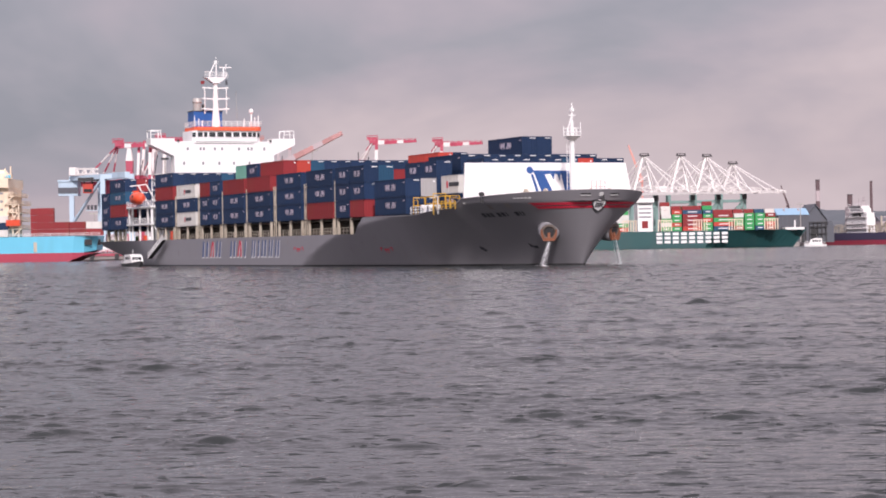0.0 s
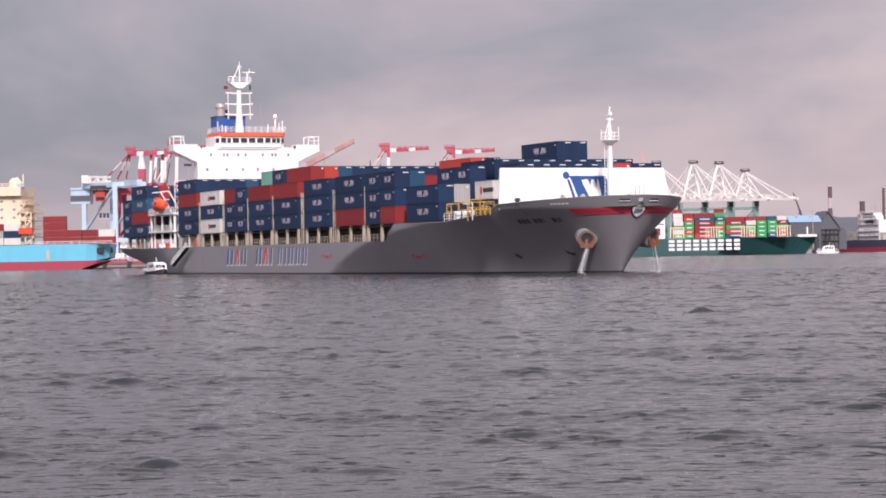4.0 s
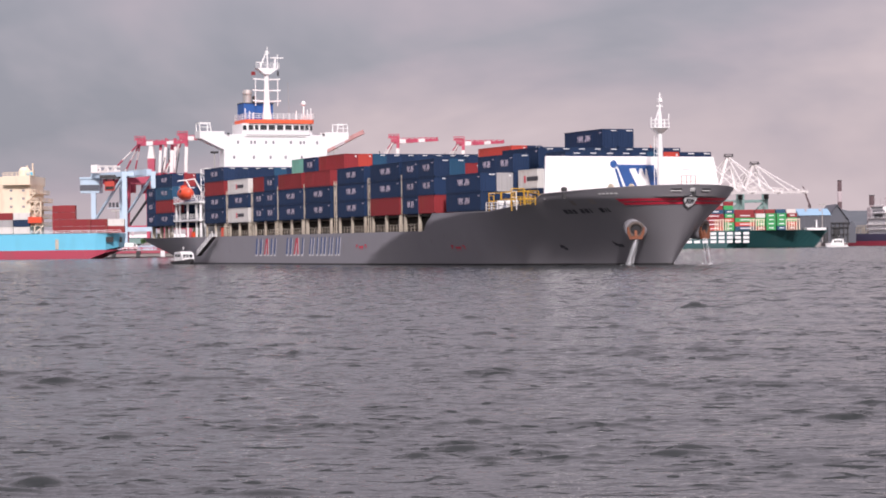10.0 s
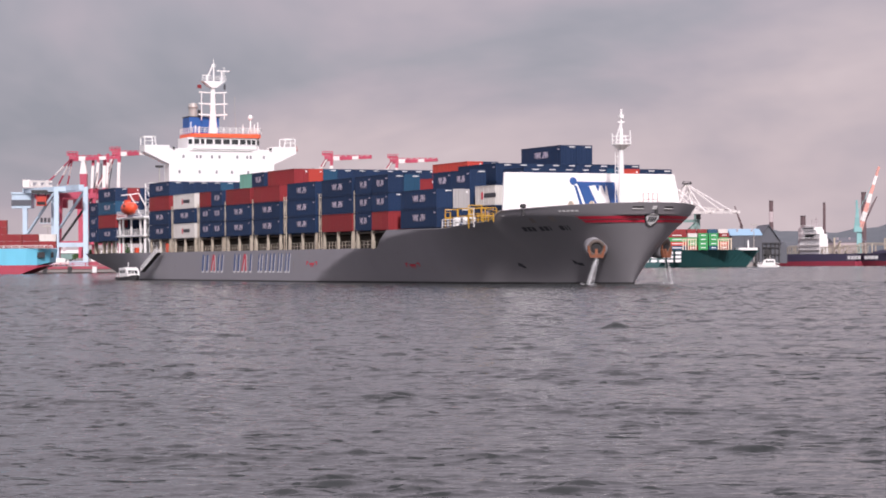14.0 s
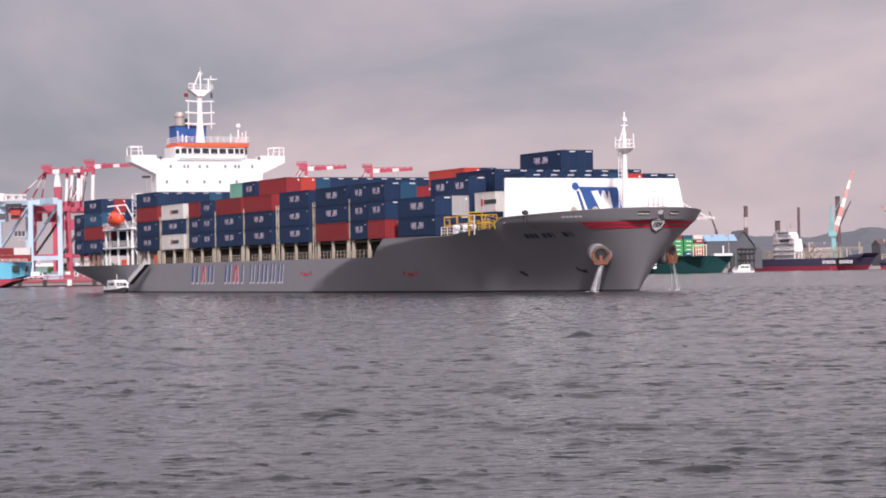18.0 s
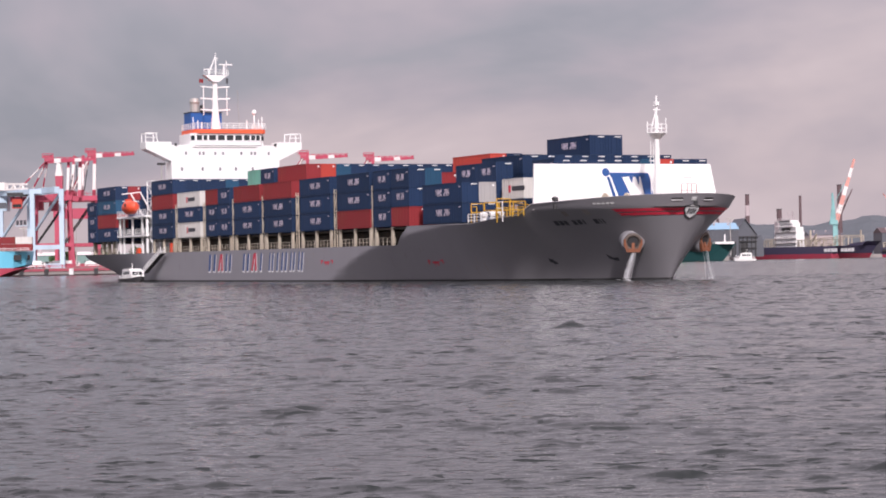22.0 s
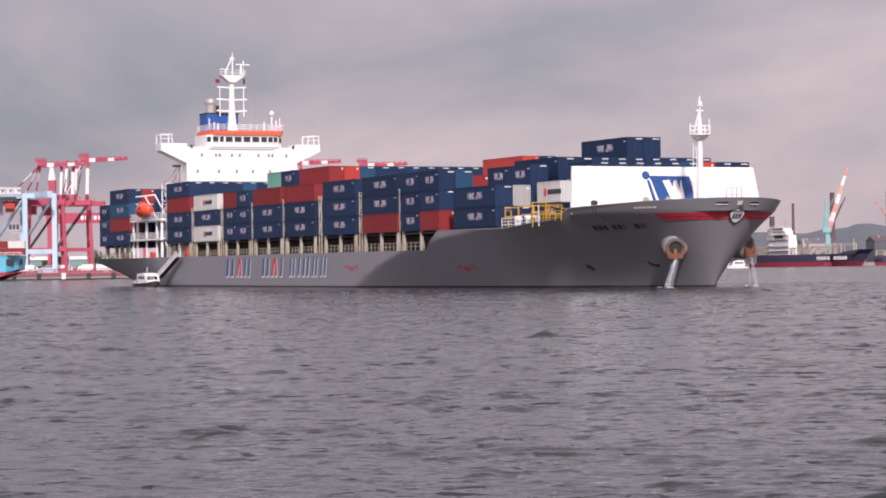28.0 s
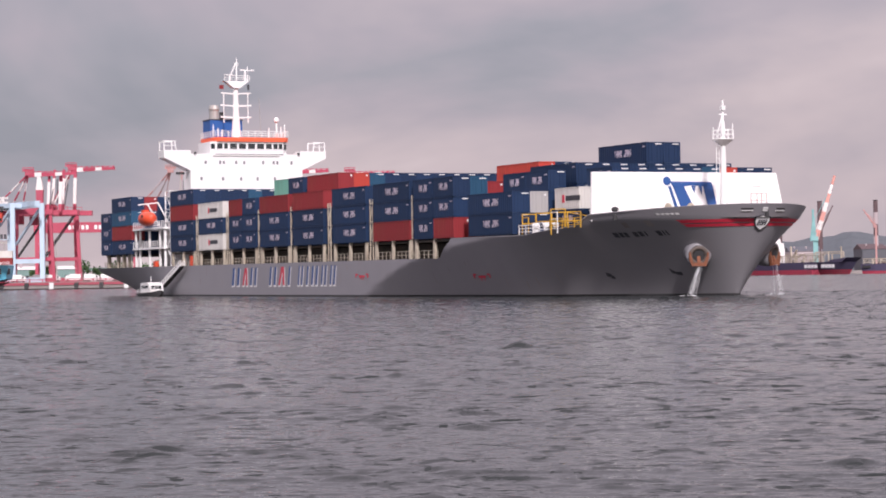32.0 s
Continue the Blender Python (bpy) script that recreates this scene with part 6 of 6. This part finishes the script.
    part("operator_cab", boxes((6, -4, g - 5, 9, 0, g - 1.6)), M["dark"], root)


def navy_ship():
    stern = Vector((1850 * math.tan(radians(8.54)), 1850, 0))
    bow = Vector((1700 * math.tan(radians(11.62)), 1700, 0))
    way = bow - stern
    turn = math.atan2(way.y, way.x)
    length = way.length
    root = thing("moored_container_ship", "dark navy ship with crimson waterline and white bridge at quay", "ship", m=Matrix.Translation(stern) @ Matrix.Rotation(turn, 4, "Z"))
    hull_block(root, length - 15, 12, 9.4, 3.6, 2, 10, M["ship_navy"], M["ship_crimson"])
    sx = 26.5
    part("superstructure", boxes((20 + sx, -11, 9.4, 47 + sx, -3, 21), (22 + sx, -10, 21, 46 + sx, -3, 25), (25 + sx, -11, 25, 43 + sx, -4, 28.4), (23.5 + sx, -12, 28.4, 41 + sx, -4, 30.4)), M["white"], root, "white stepped bridge block")
    for z, x0, x1 in ((12.3, 19.5, 48), (16.0, 19.5, 48), (21.0, 20, 47.6), (25.0, 22, 46.5), (30.4, 23, 41.5)):
        part("deck_edge", boxes((x0 + sx, -12.2, z, x1 + sx, -10.9, z + 0.3)), M["stack_pale"], root)
        bm = bmesh.new()
        railing(bm, [(x0 + sx, -12.1, z + 0.3), (x1 + sx, -12.1, z + 0.3)], 1.1, 2.2, 0.16, 2)
        part("deck_railing", bm, M["white"], root)
    part("bridge_window_band", boxes((25.5 + sx, -12.1, 29.0, 40.5 + sx, -11.95, 29.9)), M["dark"], root)
    part("boat_recess", boxes((28 + sx, -11.1, 21.6, 38 + sx, -9.95, 24.2)), M["dark"], root)
    bm = bmesh.new()
    for x, h in ((27, 6.5), (30, 4.0), (33, 8.0), (36, 3.0)):
        beam(bm, (x + sx, -4, 30), (x + sx, -4, 30 + h), 0.5)
    beam(bm, (29.5 + sx, -4, 34.5), (36.5 + sx, -4, 34.5), 0.4)
    beam(bm, (31 + sx, -4, 36.5), (35 + sx, -4, 36.5), 0.35)
    part("signal_mast", bm, M["stack_pale"], root)
    for x, h in ((86, 22), (93, 19)):
        part("derrick_post", beams(1.0, ((x, -6, 9.4), (x, -6, h))), M["stone"], root)
        part("derrick_boom", beams(0.7, ((x, -6, 12), (x + 11, -8, h - 3))), M["stone"], root)
    for z in (13, 17, 26):
        for k in range(5):
            part("window", boxes((27 + sx + k * 3.2, -11.1, z, 28.6 + sx + k * 3.2, -10.95, z + 1.1)), M["porthole"], root)
    part("funnel", boxes((36, -5, 9.4, 41, 5, 30)), M["stack_pale"], root)
    bm = bmesh.new()
    for x in range(4, int(length) - 30, 4):
        beam(bm, (x, -10, 9.4), (x, -10, 14.6), 0.55)
        if x % 12 == 0:
            beam(bm, (x, 8, 9.4), (x, 8, 16.2), 0.8)
    for x in range(8, int(length) - 38, 16):
        beam(bm, (x, -10, 9.6), (x + 8, -10, 14.4), 0.35)
    for z, w in ((14.5, 0.8), (12.9, 0.45), (11.6, 0.45), (10.4, 0.45)):
        beam(bm, (4, -10, z), (length - 31, -10, z), w)
    beam(bm, (4, 8, 16.0), (length - 31, 8, 16.0), 0.7)
    part("cargo_rail", bm, M["stone"], root, "pale cargo rail along the deck")
    bm = bmesh.new()
    prism(bm, [(length - 33, -7, 9.4), (length - 14, -7, 9.4), (length - 8, -7, 12.6), (length - 31, -7, 10.8)], (0, 14, 0))
    part("forecastle", bm, M["ship_navy"], root)
    part("breakwater_frame", beams(0.7, ((length - 44, -9, 9.4), (length - 44, -9, 17.0)), ((length - 44, -9, 17.0), (length - 13, -6, 17.0)), ((length - 13, -6, 17.0), (length - 13, -6, 11.0)), ((length - 29, -8, 16.8), (length - 29, -8, 10))), M["stone"], root)
    part("foremast", beams(0.8, ((length - 24, 0, 11), (length - 24, 0, 21))), M["stone"], root)
    u0, u1 = 0.672, 0.905
    for i, k in enumerate((0, 1, 2, 3, 5, 6, 7, 8)):
        x = length * (u0 + (u1 - u0) * k / 9)
        y = -12.2
        bm = boxes((x, y, 5.0, x + length * 0.021, y + 0.3, 7.6))
        part("name_block", bm, M["logo_white"], root, "white painted block")


def next_ship():
    """Stern of the ship moored ahead of the navy one."""
    stern = Vector((1790 * math.tan(radians(11.77)), 1790, 0))
    bow = Vector((1720 * math.tan(radians(15.6)), 1720, 0))
    way = bow - stern
    length = way.length
    root = thing("moored_container_ship", "dark navy ship with white rails moored ahead of another", "ship", m=Matrix.Translation(stern) @ Matrix.Rotation(math.atan2(way.y, way.x), 4, "Z"))
    hull_block(root, length, 11, 7.6, 2.2, 2, 10, M["ship_navy"], M["ship_crimson"])
    for y in (-10.4, 10.4):
        for z, w in ((8.8, 0.35), (10.0, 0.35), (11.6, 0.6)):
            part("cargo_rail", beams(w, ((1, y, z), (length * 0.8, y, z))), M["stone"], root)
        for k in range(9):
            x = 1.5 + k * 7.0
            part("rail_post", beams(0.5, ((x, y, 7.6), (x, y, 11.6))), M["stone"], root)
    part("mooring_deck", boxes((0.5, -8.5, 4.6, 7.0, -10.95, 6.4)), M["dark"], root)
    for k in range(3):
        part("hatch_cover", boxes((12 + k * 17, -8, 7.6, 26 + k * 17, 8, 9.4)), M["brick_dark"], root)


def stack(az, d, top_el, width, bands, label):
    p = at(az, top_el, d)
    root = thing("chimney", label, "chimney", "power station chimneys", m=pose(p.x, p.y, 0))
    n = len(bands)
    for k, c in enumerate(bands):
        z0, z1 = p.z * (0.35 * (k > 0) + 0.65 * max(0, k - 1) / max(1, n - 1)) if k else 0, p.z * (0.35 + 0.65 * k / max(1, n - 1))
        bm = bmesh.new()
        r0, r1 = width * (0.62 - 0.12 * z0 / p.z), width * (0.62 - 0.12 * z1 / p.z)
        turned(bm, (0, 0, 0), ((r0, z0), (r1, z1)), 14)
        part("band", bm, M[c], root)
    bm = bmesh.new()
    turned(bm, (0, 0, 0), ((width * 0.56, p.z), (width * 0.56, p.z + 0.8)), 14)
    part("rim", bm, M["dark"], root)


def jib_crane(az0, el0, az1, el1, d, thick, label, striped=True, paint="crane_teal"):
    foot, tip = at(az0, el0, d), at(az1, el1, d)
    root = thing("harbour_crane", label, "crane", "harbour cranes", m=pose(foot.x, foot.y, 0))
    h = foot.z
    tip_l = tip - Vector((foot.x, foot.y, 0))
    n = 7
    root_at = Vector((0, 0, h))
    across = (tip_l - root_at).normalized().cross(Vector((0, 1, 0)))
    for k in range(n):
        p, q = root_at.lerp(tip_l, k / n), root_at.lerp(tip_l, (k + 1) / n)
        wide = thick * (0.62 - 0.44 * k / n)
        narrow = thick * (0.62 - 0.44 * (k + 1) / n)
        bm = bmesh.new()
        for s_ in (-1, 1):
            beam(bm, p + across * (wide * s_), q + across * (narrow * s_), thick * 0.3)
            beam(bm, p + across * (wide * s_), q - across * (narrow * s_), thick * 0.16)
        beam(bm, p, q, thick * 0.5)
        # orange stripes carry the haze in their colour
        part("jib_section", bm, (M["hazed_orange"] if k % 2 == 0 else M["crane_white"]) if striped else M[paint], root)
    part("tower", beams(thick * 0.9, ((0, 0, 0), (0, 0, h))), M[paint], root)
    part("machine_house", boxes((-thick * 1.5, -thick, h - thick * 0.6, thick * 0.5, thick, h + thick * 0.7)), M[paint], root)
    peak = Vector((-thick * 0.9, 0, h + thick * 4.2))
    for x in (-thick * 1.4, thick * 0.3):
        part("frame_leg", beams(thick * 0.22, (Vector((x, 0, h)), peak)), M[paint], root)
    for k in (0.3, 0.6):
        a, b = Vector((-thick * 1.4, 0, h)).lerp(peak, k), Vector((thick * 0.3, 0, h)).lerp(peak, k)
        part("frame_tie", beams(thick * 0.14, (a, b)), M[paint], root)
    part("hoist_stay", beams(0.4, (peak, tip_l.lerp(root_at, 0.15))), M[paint], root)


def far_ground():
    """Quays and land: real steps out of the water."""
    q = new("quay", mesh_of("quay", boxes((-320, 905, -2, 22, 1250, 3.0), (-320, 903.5, 0.4, 22, 905, 1.2)), M["concrete"]))
    tagged(q, "concrete quay wall of the near terminal", "quay", kind="structure")
    for k in range(34):
        x = -312 + k * 9.8
        part("fender", boxes((x, 903.2, 0.2, x + 1.6, 904.95, 2.6)), M["dark"] if k % 3 else M["logo_white"], q)
    part("fascia", boxes((-318, 904.6, 1.7, 20, 904.98, 2.7)), M["quay_red"], q, "red painted quay edge")
    for z in (3.5, 4.1):
        part("guard_rail", beams(0.28, ((-300, 906.5, z), (20, 906.5, z))), M["quay_red"], q, "red painted quay guard rail")
    for k in range(64):
        part("guard_post", boxes((-299 + 5 * k, 906.3, 3.0, -298.6 + 5 * k, 906.7, 4.25)), M["quay_red"], q)
    q2 = new("quay", mesh_of("quay", boxes((-420, 1475, -2, 205, 1700, 3.0), (230, 1868, -2, 1500, 1880, 2.8)), M["concrete"]))
    tagged(q2, "concrete quay of the far terminal", "quay", kind="structure")
    land = new("ground", mesh_of("ground", boxes((-4200, 1880, -2, 4200, 4650, 2.4)), M["concrete"]))
    tagged(land, "flat harbour land behind the quays", "ground", kind="structure")


def hills():
    rng = random.Random(12)
    cols, rows = 110, 8
    bm = bmesh.new()
    grid = []
    for i in range(cols + 1):
        az = 2.0 + 22.0 * i / cols
        crest = 0.55 + 0.32 * min(1, max(0, (az - 3.5) / 4.0)) + 0.15 * math.exp(-((az - 11.3) / 1.3) ** 2) + 0.05 * math.sin(az * 2.3) + 0.03 * math.sin(az * 6.1 + 1) + 0.02 * rng.uniform(-1, 1)
        crest -= 0.35 * min(1, max(0, (3.8 - az) / 1.8))
        col = []
        for j in range(rows + 1):
            d = 3600 + 90 * j
            v = math.sin(j / rows * math.pi * 0.5)
            z = 2.0 + v * (3900 * math.tan(radians(crest))) + (rng.uniform(-1.5, 1.5) if 0 < j else 0)
            col.append(bm.verts.new((d * math.tan(radians(az)), d, z)))
        grid.append(col)
    for a, b in zip(grid, grid[1:]):
        for j in range(rows):
            bm.faces.new((a[j], b[j], b[j + 1], a[j + 1]))
    ob = new("hill", mesh_of("hill", bm, M["hill"], smooth=False))
    tagged(ob, "low wooded hill behind the port, tinted for haze", "hill", kind="structure")


def sheds():
    for az0, az1, el, d, mat, roof, label in (
        (7.4, 8.15, 0.86, 1740, "shed", "shed_roof", "grey warehouse with a pale blue roof"),
        (11.66, 12.25, 0.66, 2090, "shed", "brick_dark", "grey industrial building with a dark red roof"),
        (12.35, 13.4, 0.62, 2100, "shed", "stack_pale", "low grey dock building beside the quay"),
        (9.9, 10.7, 0.62, 2100, "stack_pale", "shed", "pale industrial building behind the quay"),
        (-9.6, -7.9, 0.42, 1180, "crane_green", "crane_white", "low green and white terminal building"),
        (-7.8, -5.6, 0.36, 1190, "stack_pale", "crane_green", "low white terminal building with a green roof"),
    ):
        p, q = at(az0, el, d), at(az1, el, d)
        root = thing("warehouse", label, "building", m=pose(p.x, d, 2.4))
        w, h = q.x - p.x, p.z - 2.4
        part("wall", boxes((0, 0, 0, w, 40, h * 0.8)), M[mat], root)
        bm = bmesh.new()
        prism(bm, [(-0.6, -0.6, h * 0.8), (-0.6, 20, h), (-0.6, 40.6, h * 0.8)], (w + 1.2, 0, 0))
        part("roof", bm, M[roof], root)
        for k in range(int(w / 3.2)):
            part("wall_rib", boxes((k * 3.2 + 0.2, -0.3, 0, k * 3.2 + 0.5, 0.01, h * 0.78)), M[mat], root)
        for k in range(max(2, int(w / 12))):
            bm = bmesh.new()
            turned(bm, (6 + k * 11, 12, h * 0.9), ((0.7, 0), (0.7, 1.6), (1.1, 1.8), (0.6, 2.4)), 8)
            part("roof_vent", bm, M["stack_pale"], root)
        n = max(3, int(w / 7))
        for k in range(n):
            part("door", boxes((w * (k + 0.25) / n, -0.15, 0.2, w * (k + 0.75) / n, 0.02, h * 0.45)), M["dark"], root)


def gabled_shed():
    """Dark steel shed whose gable and open trestle face the water, with a rounded annex."""
    d = 1780
    p, q = at(8.02, 0.62, d), at(9.02, 0.62, d)
    root = thing("warehouse", "dark grey gabled steel shed with an open trestle front", "building", m=pose(p.x, d, 2.4))
    w, h, peak = (q.x - p.x) * 0.58, p.z - 2.4, at(8.3, 0.93, d).z - 2.4
    outline = [(0, 0, 0), (w, 0, 0), (w, 0, h * 0.86), (w * 0.5, 0, peak), (0, 0, h * 0.8)]
    bm = bmesh.new()
    prism(bm, outline, (0, 60, 0))
    part("wall", bm, M["shed"], root)
    for a, b in ((outline[4], outline[3]), (outline[3], outline[2])):
        bm = bmesh.new()
        run = [(a[0], -1.5, a[2] + 0.3), (b[0], -1.5, b[2] + 0.3), (b[0], -1.5, b[2] + 0.9), (a[0], -1.5, a[2] + 0.9)]
        prism(bm, run, (0, 62, 0))
        part("roof_slope", bm, M["shed"], root)
    for k in range(6):
        x = w * (0.06 + 0.176 * k)
        part("trestle_post", beams(0.7, ((x, -1.2, 0), (x, -1.2, h * 0.8))), M["dark"], root)
    for z in (0.35, 0.62, 0.8):
        part("trestle_beam", beams(0.6, ((0, -1.2, h * z), (w, -1.2, h * z))), M["dark"], root)
    part("bay_opening", boxes((w * 0.3, -0.3, 0.1, w * 0.62, 0.05, h * 0.55)), M["dark"], root)
    bm = bmesh.new()
    rim = [(w + 0.4, 4, 0)] + [(w + 0.4 + w * 0.3 * (0.5 - 0.5 * math.cos(a * math.pi / 10)), 4, h * (0.5 + 0.36 * math.sin(a * math.pi / 10))) for a in range(11)] + [(w * 1.3 + 0.4, 4, 0)]
    prism(bm, rim, (0, 50, 0))
    part("annex", bm, M["shed"], root, "blue-grey rounded annex")


def pink_gantry():
    d = 1060
    p, q = at(-8.9, 1.36, d), at(-6.4, 1.3, d)
    root = thing("gantry_crane", "pink-red shipyard gantry beam with pale letter blocks", "crane", m=pose(p.x, d, 3))
    w, z = q.x - p.x, p.z - 3
    part("beam", boxes((0, 0, z - 2.4, w, 3, z + 2.4)), M["crane_red"], root)
    for x in (1.5, w - 1.5):
        part("leg", beams(2.2, ((x, 1.5, 0), (x, 1.5, z))), M["crane_red"], root)
    for k in range(11):
        if k != 5:
            x = w * 0.34 + k * 2.0
            part("letter_block", boxes((x, -0.1, z - 0.9, x + 1.3, 0.02, z + 1.0)), M["logo_white"], root)


def tree(x, y, h, seed):
    rng = random.Random(seed)
    root = thing("tree", "broad green tree on the quay behind the cranes", "tree", "quay trees", m=pose(x, y, 3.0))
    bm = bmesh.new()
    turned(bm, (0, 0, 0), ((0.4, 0), (0.28, h * 0.4), (0.12, h * 0.75)), 8)
    for k in range(5):
        a = k * 1.3
        beam(bm, (0, 0, h * (0.3 + 0.07 * k)), (math.cos(a) * h * 0.3, math.sin(a) * h * 0.3, h * (0.55 + 0.06 * k)), 0.16)
    part("trunk", bm, M["bark"], root)
    bm = bmesh.new()
    for k in range(260):
        v = Vector((rng.gauss(0, 1), rng.gauss(0, 1), rng.gauss(0, 0.8)))
        v = v.normalized() * rng.uniform(0.4, 1.0) * h * 0.42 + Vector((0, 0, h * 0.68))
        s = rng.uniform(0.35, 0.8)
        n = Vector((rng.gauss(0, 1), rng.gauss(0, 1), rng.gauss(0, 1))).normalized()
        a = n.orthogonal().normalized() * s
        b = n.cross(a)
        bm.faces.new([bm.verts.new(v + a), bm.verts.new(v + b), bm.verts.new(v - a), bm.verts.new(v - b * 0.7)])
    part("crown", bm, M["leaf"], root)


far_ground()
hills()
sheds()
gabled_shed()
green_ship()
blue_ship()
navy_ship()
next_ship()
blue_crane()
red_crane(-8.58, 945, 13, shift=-5.0, top_el=2.78)
red_crane(-8.22, 960, 23, apex=4.2, top_el=2.89)
red_crane(-2.94, 965, 23, apex=4.2, top_el=2.75, posts=1)
red_crane(-1.30, 975, 23.4, apex=4.2, top_el=2.67, posts=1)
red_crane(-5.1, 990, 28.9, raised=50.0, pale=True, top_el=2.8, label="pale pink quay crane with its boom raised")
for az, el in ((4.1, 2.24), (5.02, 2.23), (5.66, 2.2), (6.3, 2.0)):
    white_crane(az, 1500 + (az - 4) * 30, el, 30)
stack(8.38, 2600, 1.53, 4.6, ["brick_dark", "stack_pale", "brick_dark", "stack_pale", "brick_dark"], "tall chimney with dark red and pale bands")
stack(9.16, 2500, 1.15, 5.6, ["brick_dark", "brick_dark", "c_red", "brick_dark"], "stout dark red brick chimney at the power station")
stack(9.68, 2650, 1.47, 3.0, ["brick_dark", "brick_dark"], "thin dark chimney at the power station")
stack(10.64, 2450, 1.72, 5.0, ["brick_dark", "brick_dark", "brick_dark"], "dark brick chimney behind the harbour crane")
stack(12.0, 2400, 1.72, 4.6, ["brick_dark", "stack_pale", "brick_dark", "stack_pale", "brick_dark"], "tall chimney with dark red and pale bands")
jib_crane(10.54, 0.80, 11.02, 2.36, 1950, 3.0, "harbour crane with a red and white striped jib")
jib_crane(10.50, 0.8, 10.47, 1.54, 1930, 2.4, "teal harbour crane with its jib up", striped=False)
jib_crane(12.0, 1.08, 11.7, 1.5, 1990, 1.5, "dull pink slewing crane beside a banded chimney", striped=False, paint="crane_pink")
jib_crane(10.64, 0.95, 10.96, 1.62, 2010, 1.3, "thin dark red slewing crane behind the far quay", striped=False, paint="brick_dark")
jib_crane(7.66, 0.9, 7.48, 1.42, 1900, 1.2, "thin grey slewing crane behind the far quay", striped=False, paint="brick_dark")
jib_crane(4.05, 1.6, 3.72, 2.5, 1640, 1.5, "red lattice jib behind the white cranes", striped=False, paint="hazed_orange")
pink_gantry()
for k, az in enumerate((-8.9, -8.5, -7.7, -7.35, -6.9, -6.5, -6.2, -5.8)):
    tree(1120 * math.tan(radians(az)), 1120, 6 + (k * 37 % 5), 40 + k)
BOAT2 = launch("white harbour launch lying off the far quay", 15.0)
BOAT2.matrix_basis = pose(1400 * math.tan(radians(8.3)), 1400, 0, 0, 0, 172) @ Matrix.Diagonal((0.9, 1.0, 1.35, 1.0))


def van():
    """A small white lorry on the quay: cab, box and wheels."""
    root = thing("delivery_van", "white box van parked on the quay", "van", "vans on the quay")
    part("cargo_box", boxes((-3.0, -1.1, 0.7, 1.4, 1.1, 3.0)), M["white"], root)
    bm = bmesh.new()
    prism(bm, [(1.5, -1.05, 0.6), (3.2, -1.05, 0.6), (3.2, -1.05, 1.5), (2.6, -1.05, 2.5), (1.5, -1.05, 2.5)], (0, 2.1, 0))
    cab = part("cab", bm, M["white"], root)
    part("cab_window", boxes((1.8, -1.08, 1.6, 2.6, -1.04, 2.3)), M["glass"], cab)
    for x in (-2.0, 2.3):
        for y in (-1.05, 0.8):
            bm = bmesh.new()
            turned(bm, (x, y, 0.45), ((0.45, 0), (0.45, 0.25)), 12, axis="y")
            part("wheel", bm, M["dark"], root)
    return root


VAN = van()
van_rng = random.Random(31)
for k, az in enumerate((-9.3, -8.85, -8.45, -7.95, -7.5, -7.1, -6.7, -6.35, -5.9)):
    d = 925 + 14 * (k % 3)
    m = pose(d * math.tan(radians(az)), d, 3.0, 0, 0, van_rng.choice((0, 180, 12)))
    if k == 0:
        VAN.matrix_basis = m
    else:
        copy_thing(VAN, m)


def light_mast(az, el, d):
    p = at(az, el, d)
    root = thing("light_mast", "tall grey floodlight mast on the terminal", "lamp post", "floodlight masts", m=pose(p.x, d, 3))
    h = p.z - 3
    bm = bmesh.new()
    turned(bm, (0, 0, 0), ((0.4, 0), (0.2, h)), 8)
    part("pole", bm, M["steel"], root)
    part("lamp_head", boxes((-2.4, -0.5, h - 0.3, 2.4, 0.5, h + 0.5)), M["steel"], root)


for az, el, d in ((-7.02, 1.0, 1090), (-8.35, 1.05, 1100), (-9.62, 1.0, 1060), (-4.2, 2.5, 1060), (7.95, 0.95, 1650)):
    light_mast(az, el, d)


# ---- the keyed motions ----
def motions():
    for ob, local in MOVERS:
        walk(ob, ship_poses(local))
    walk(PILOT, [(t, m @ pose(x, -18.6, 0.15)) for (t, m), x in zip(ship_poses(), (-69.4, -68.0, -66.2, -65.4, -64.8))])
    walk(water, [(0.0, pose(2.5, 2.0, 0)), (16.0, pose(0.0, -7.0, 0)), (32.0, pose(-2.5, -16.0, 0))])


motions()
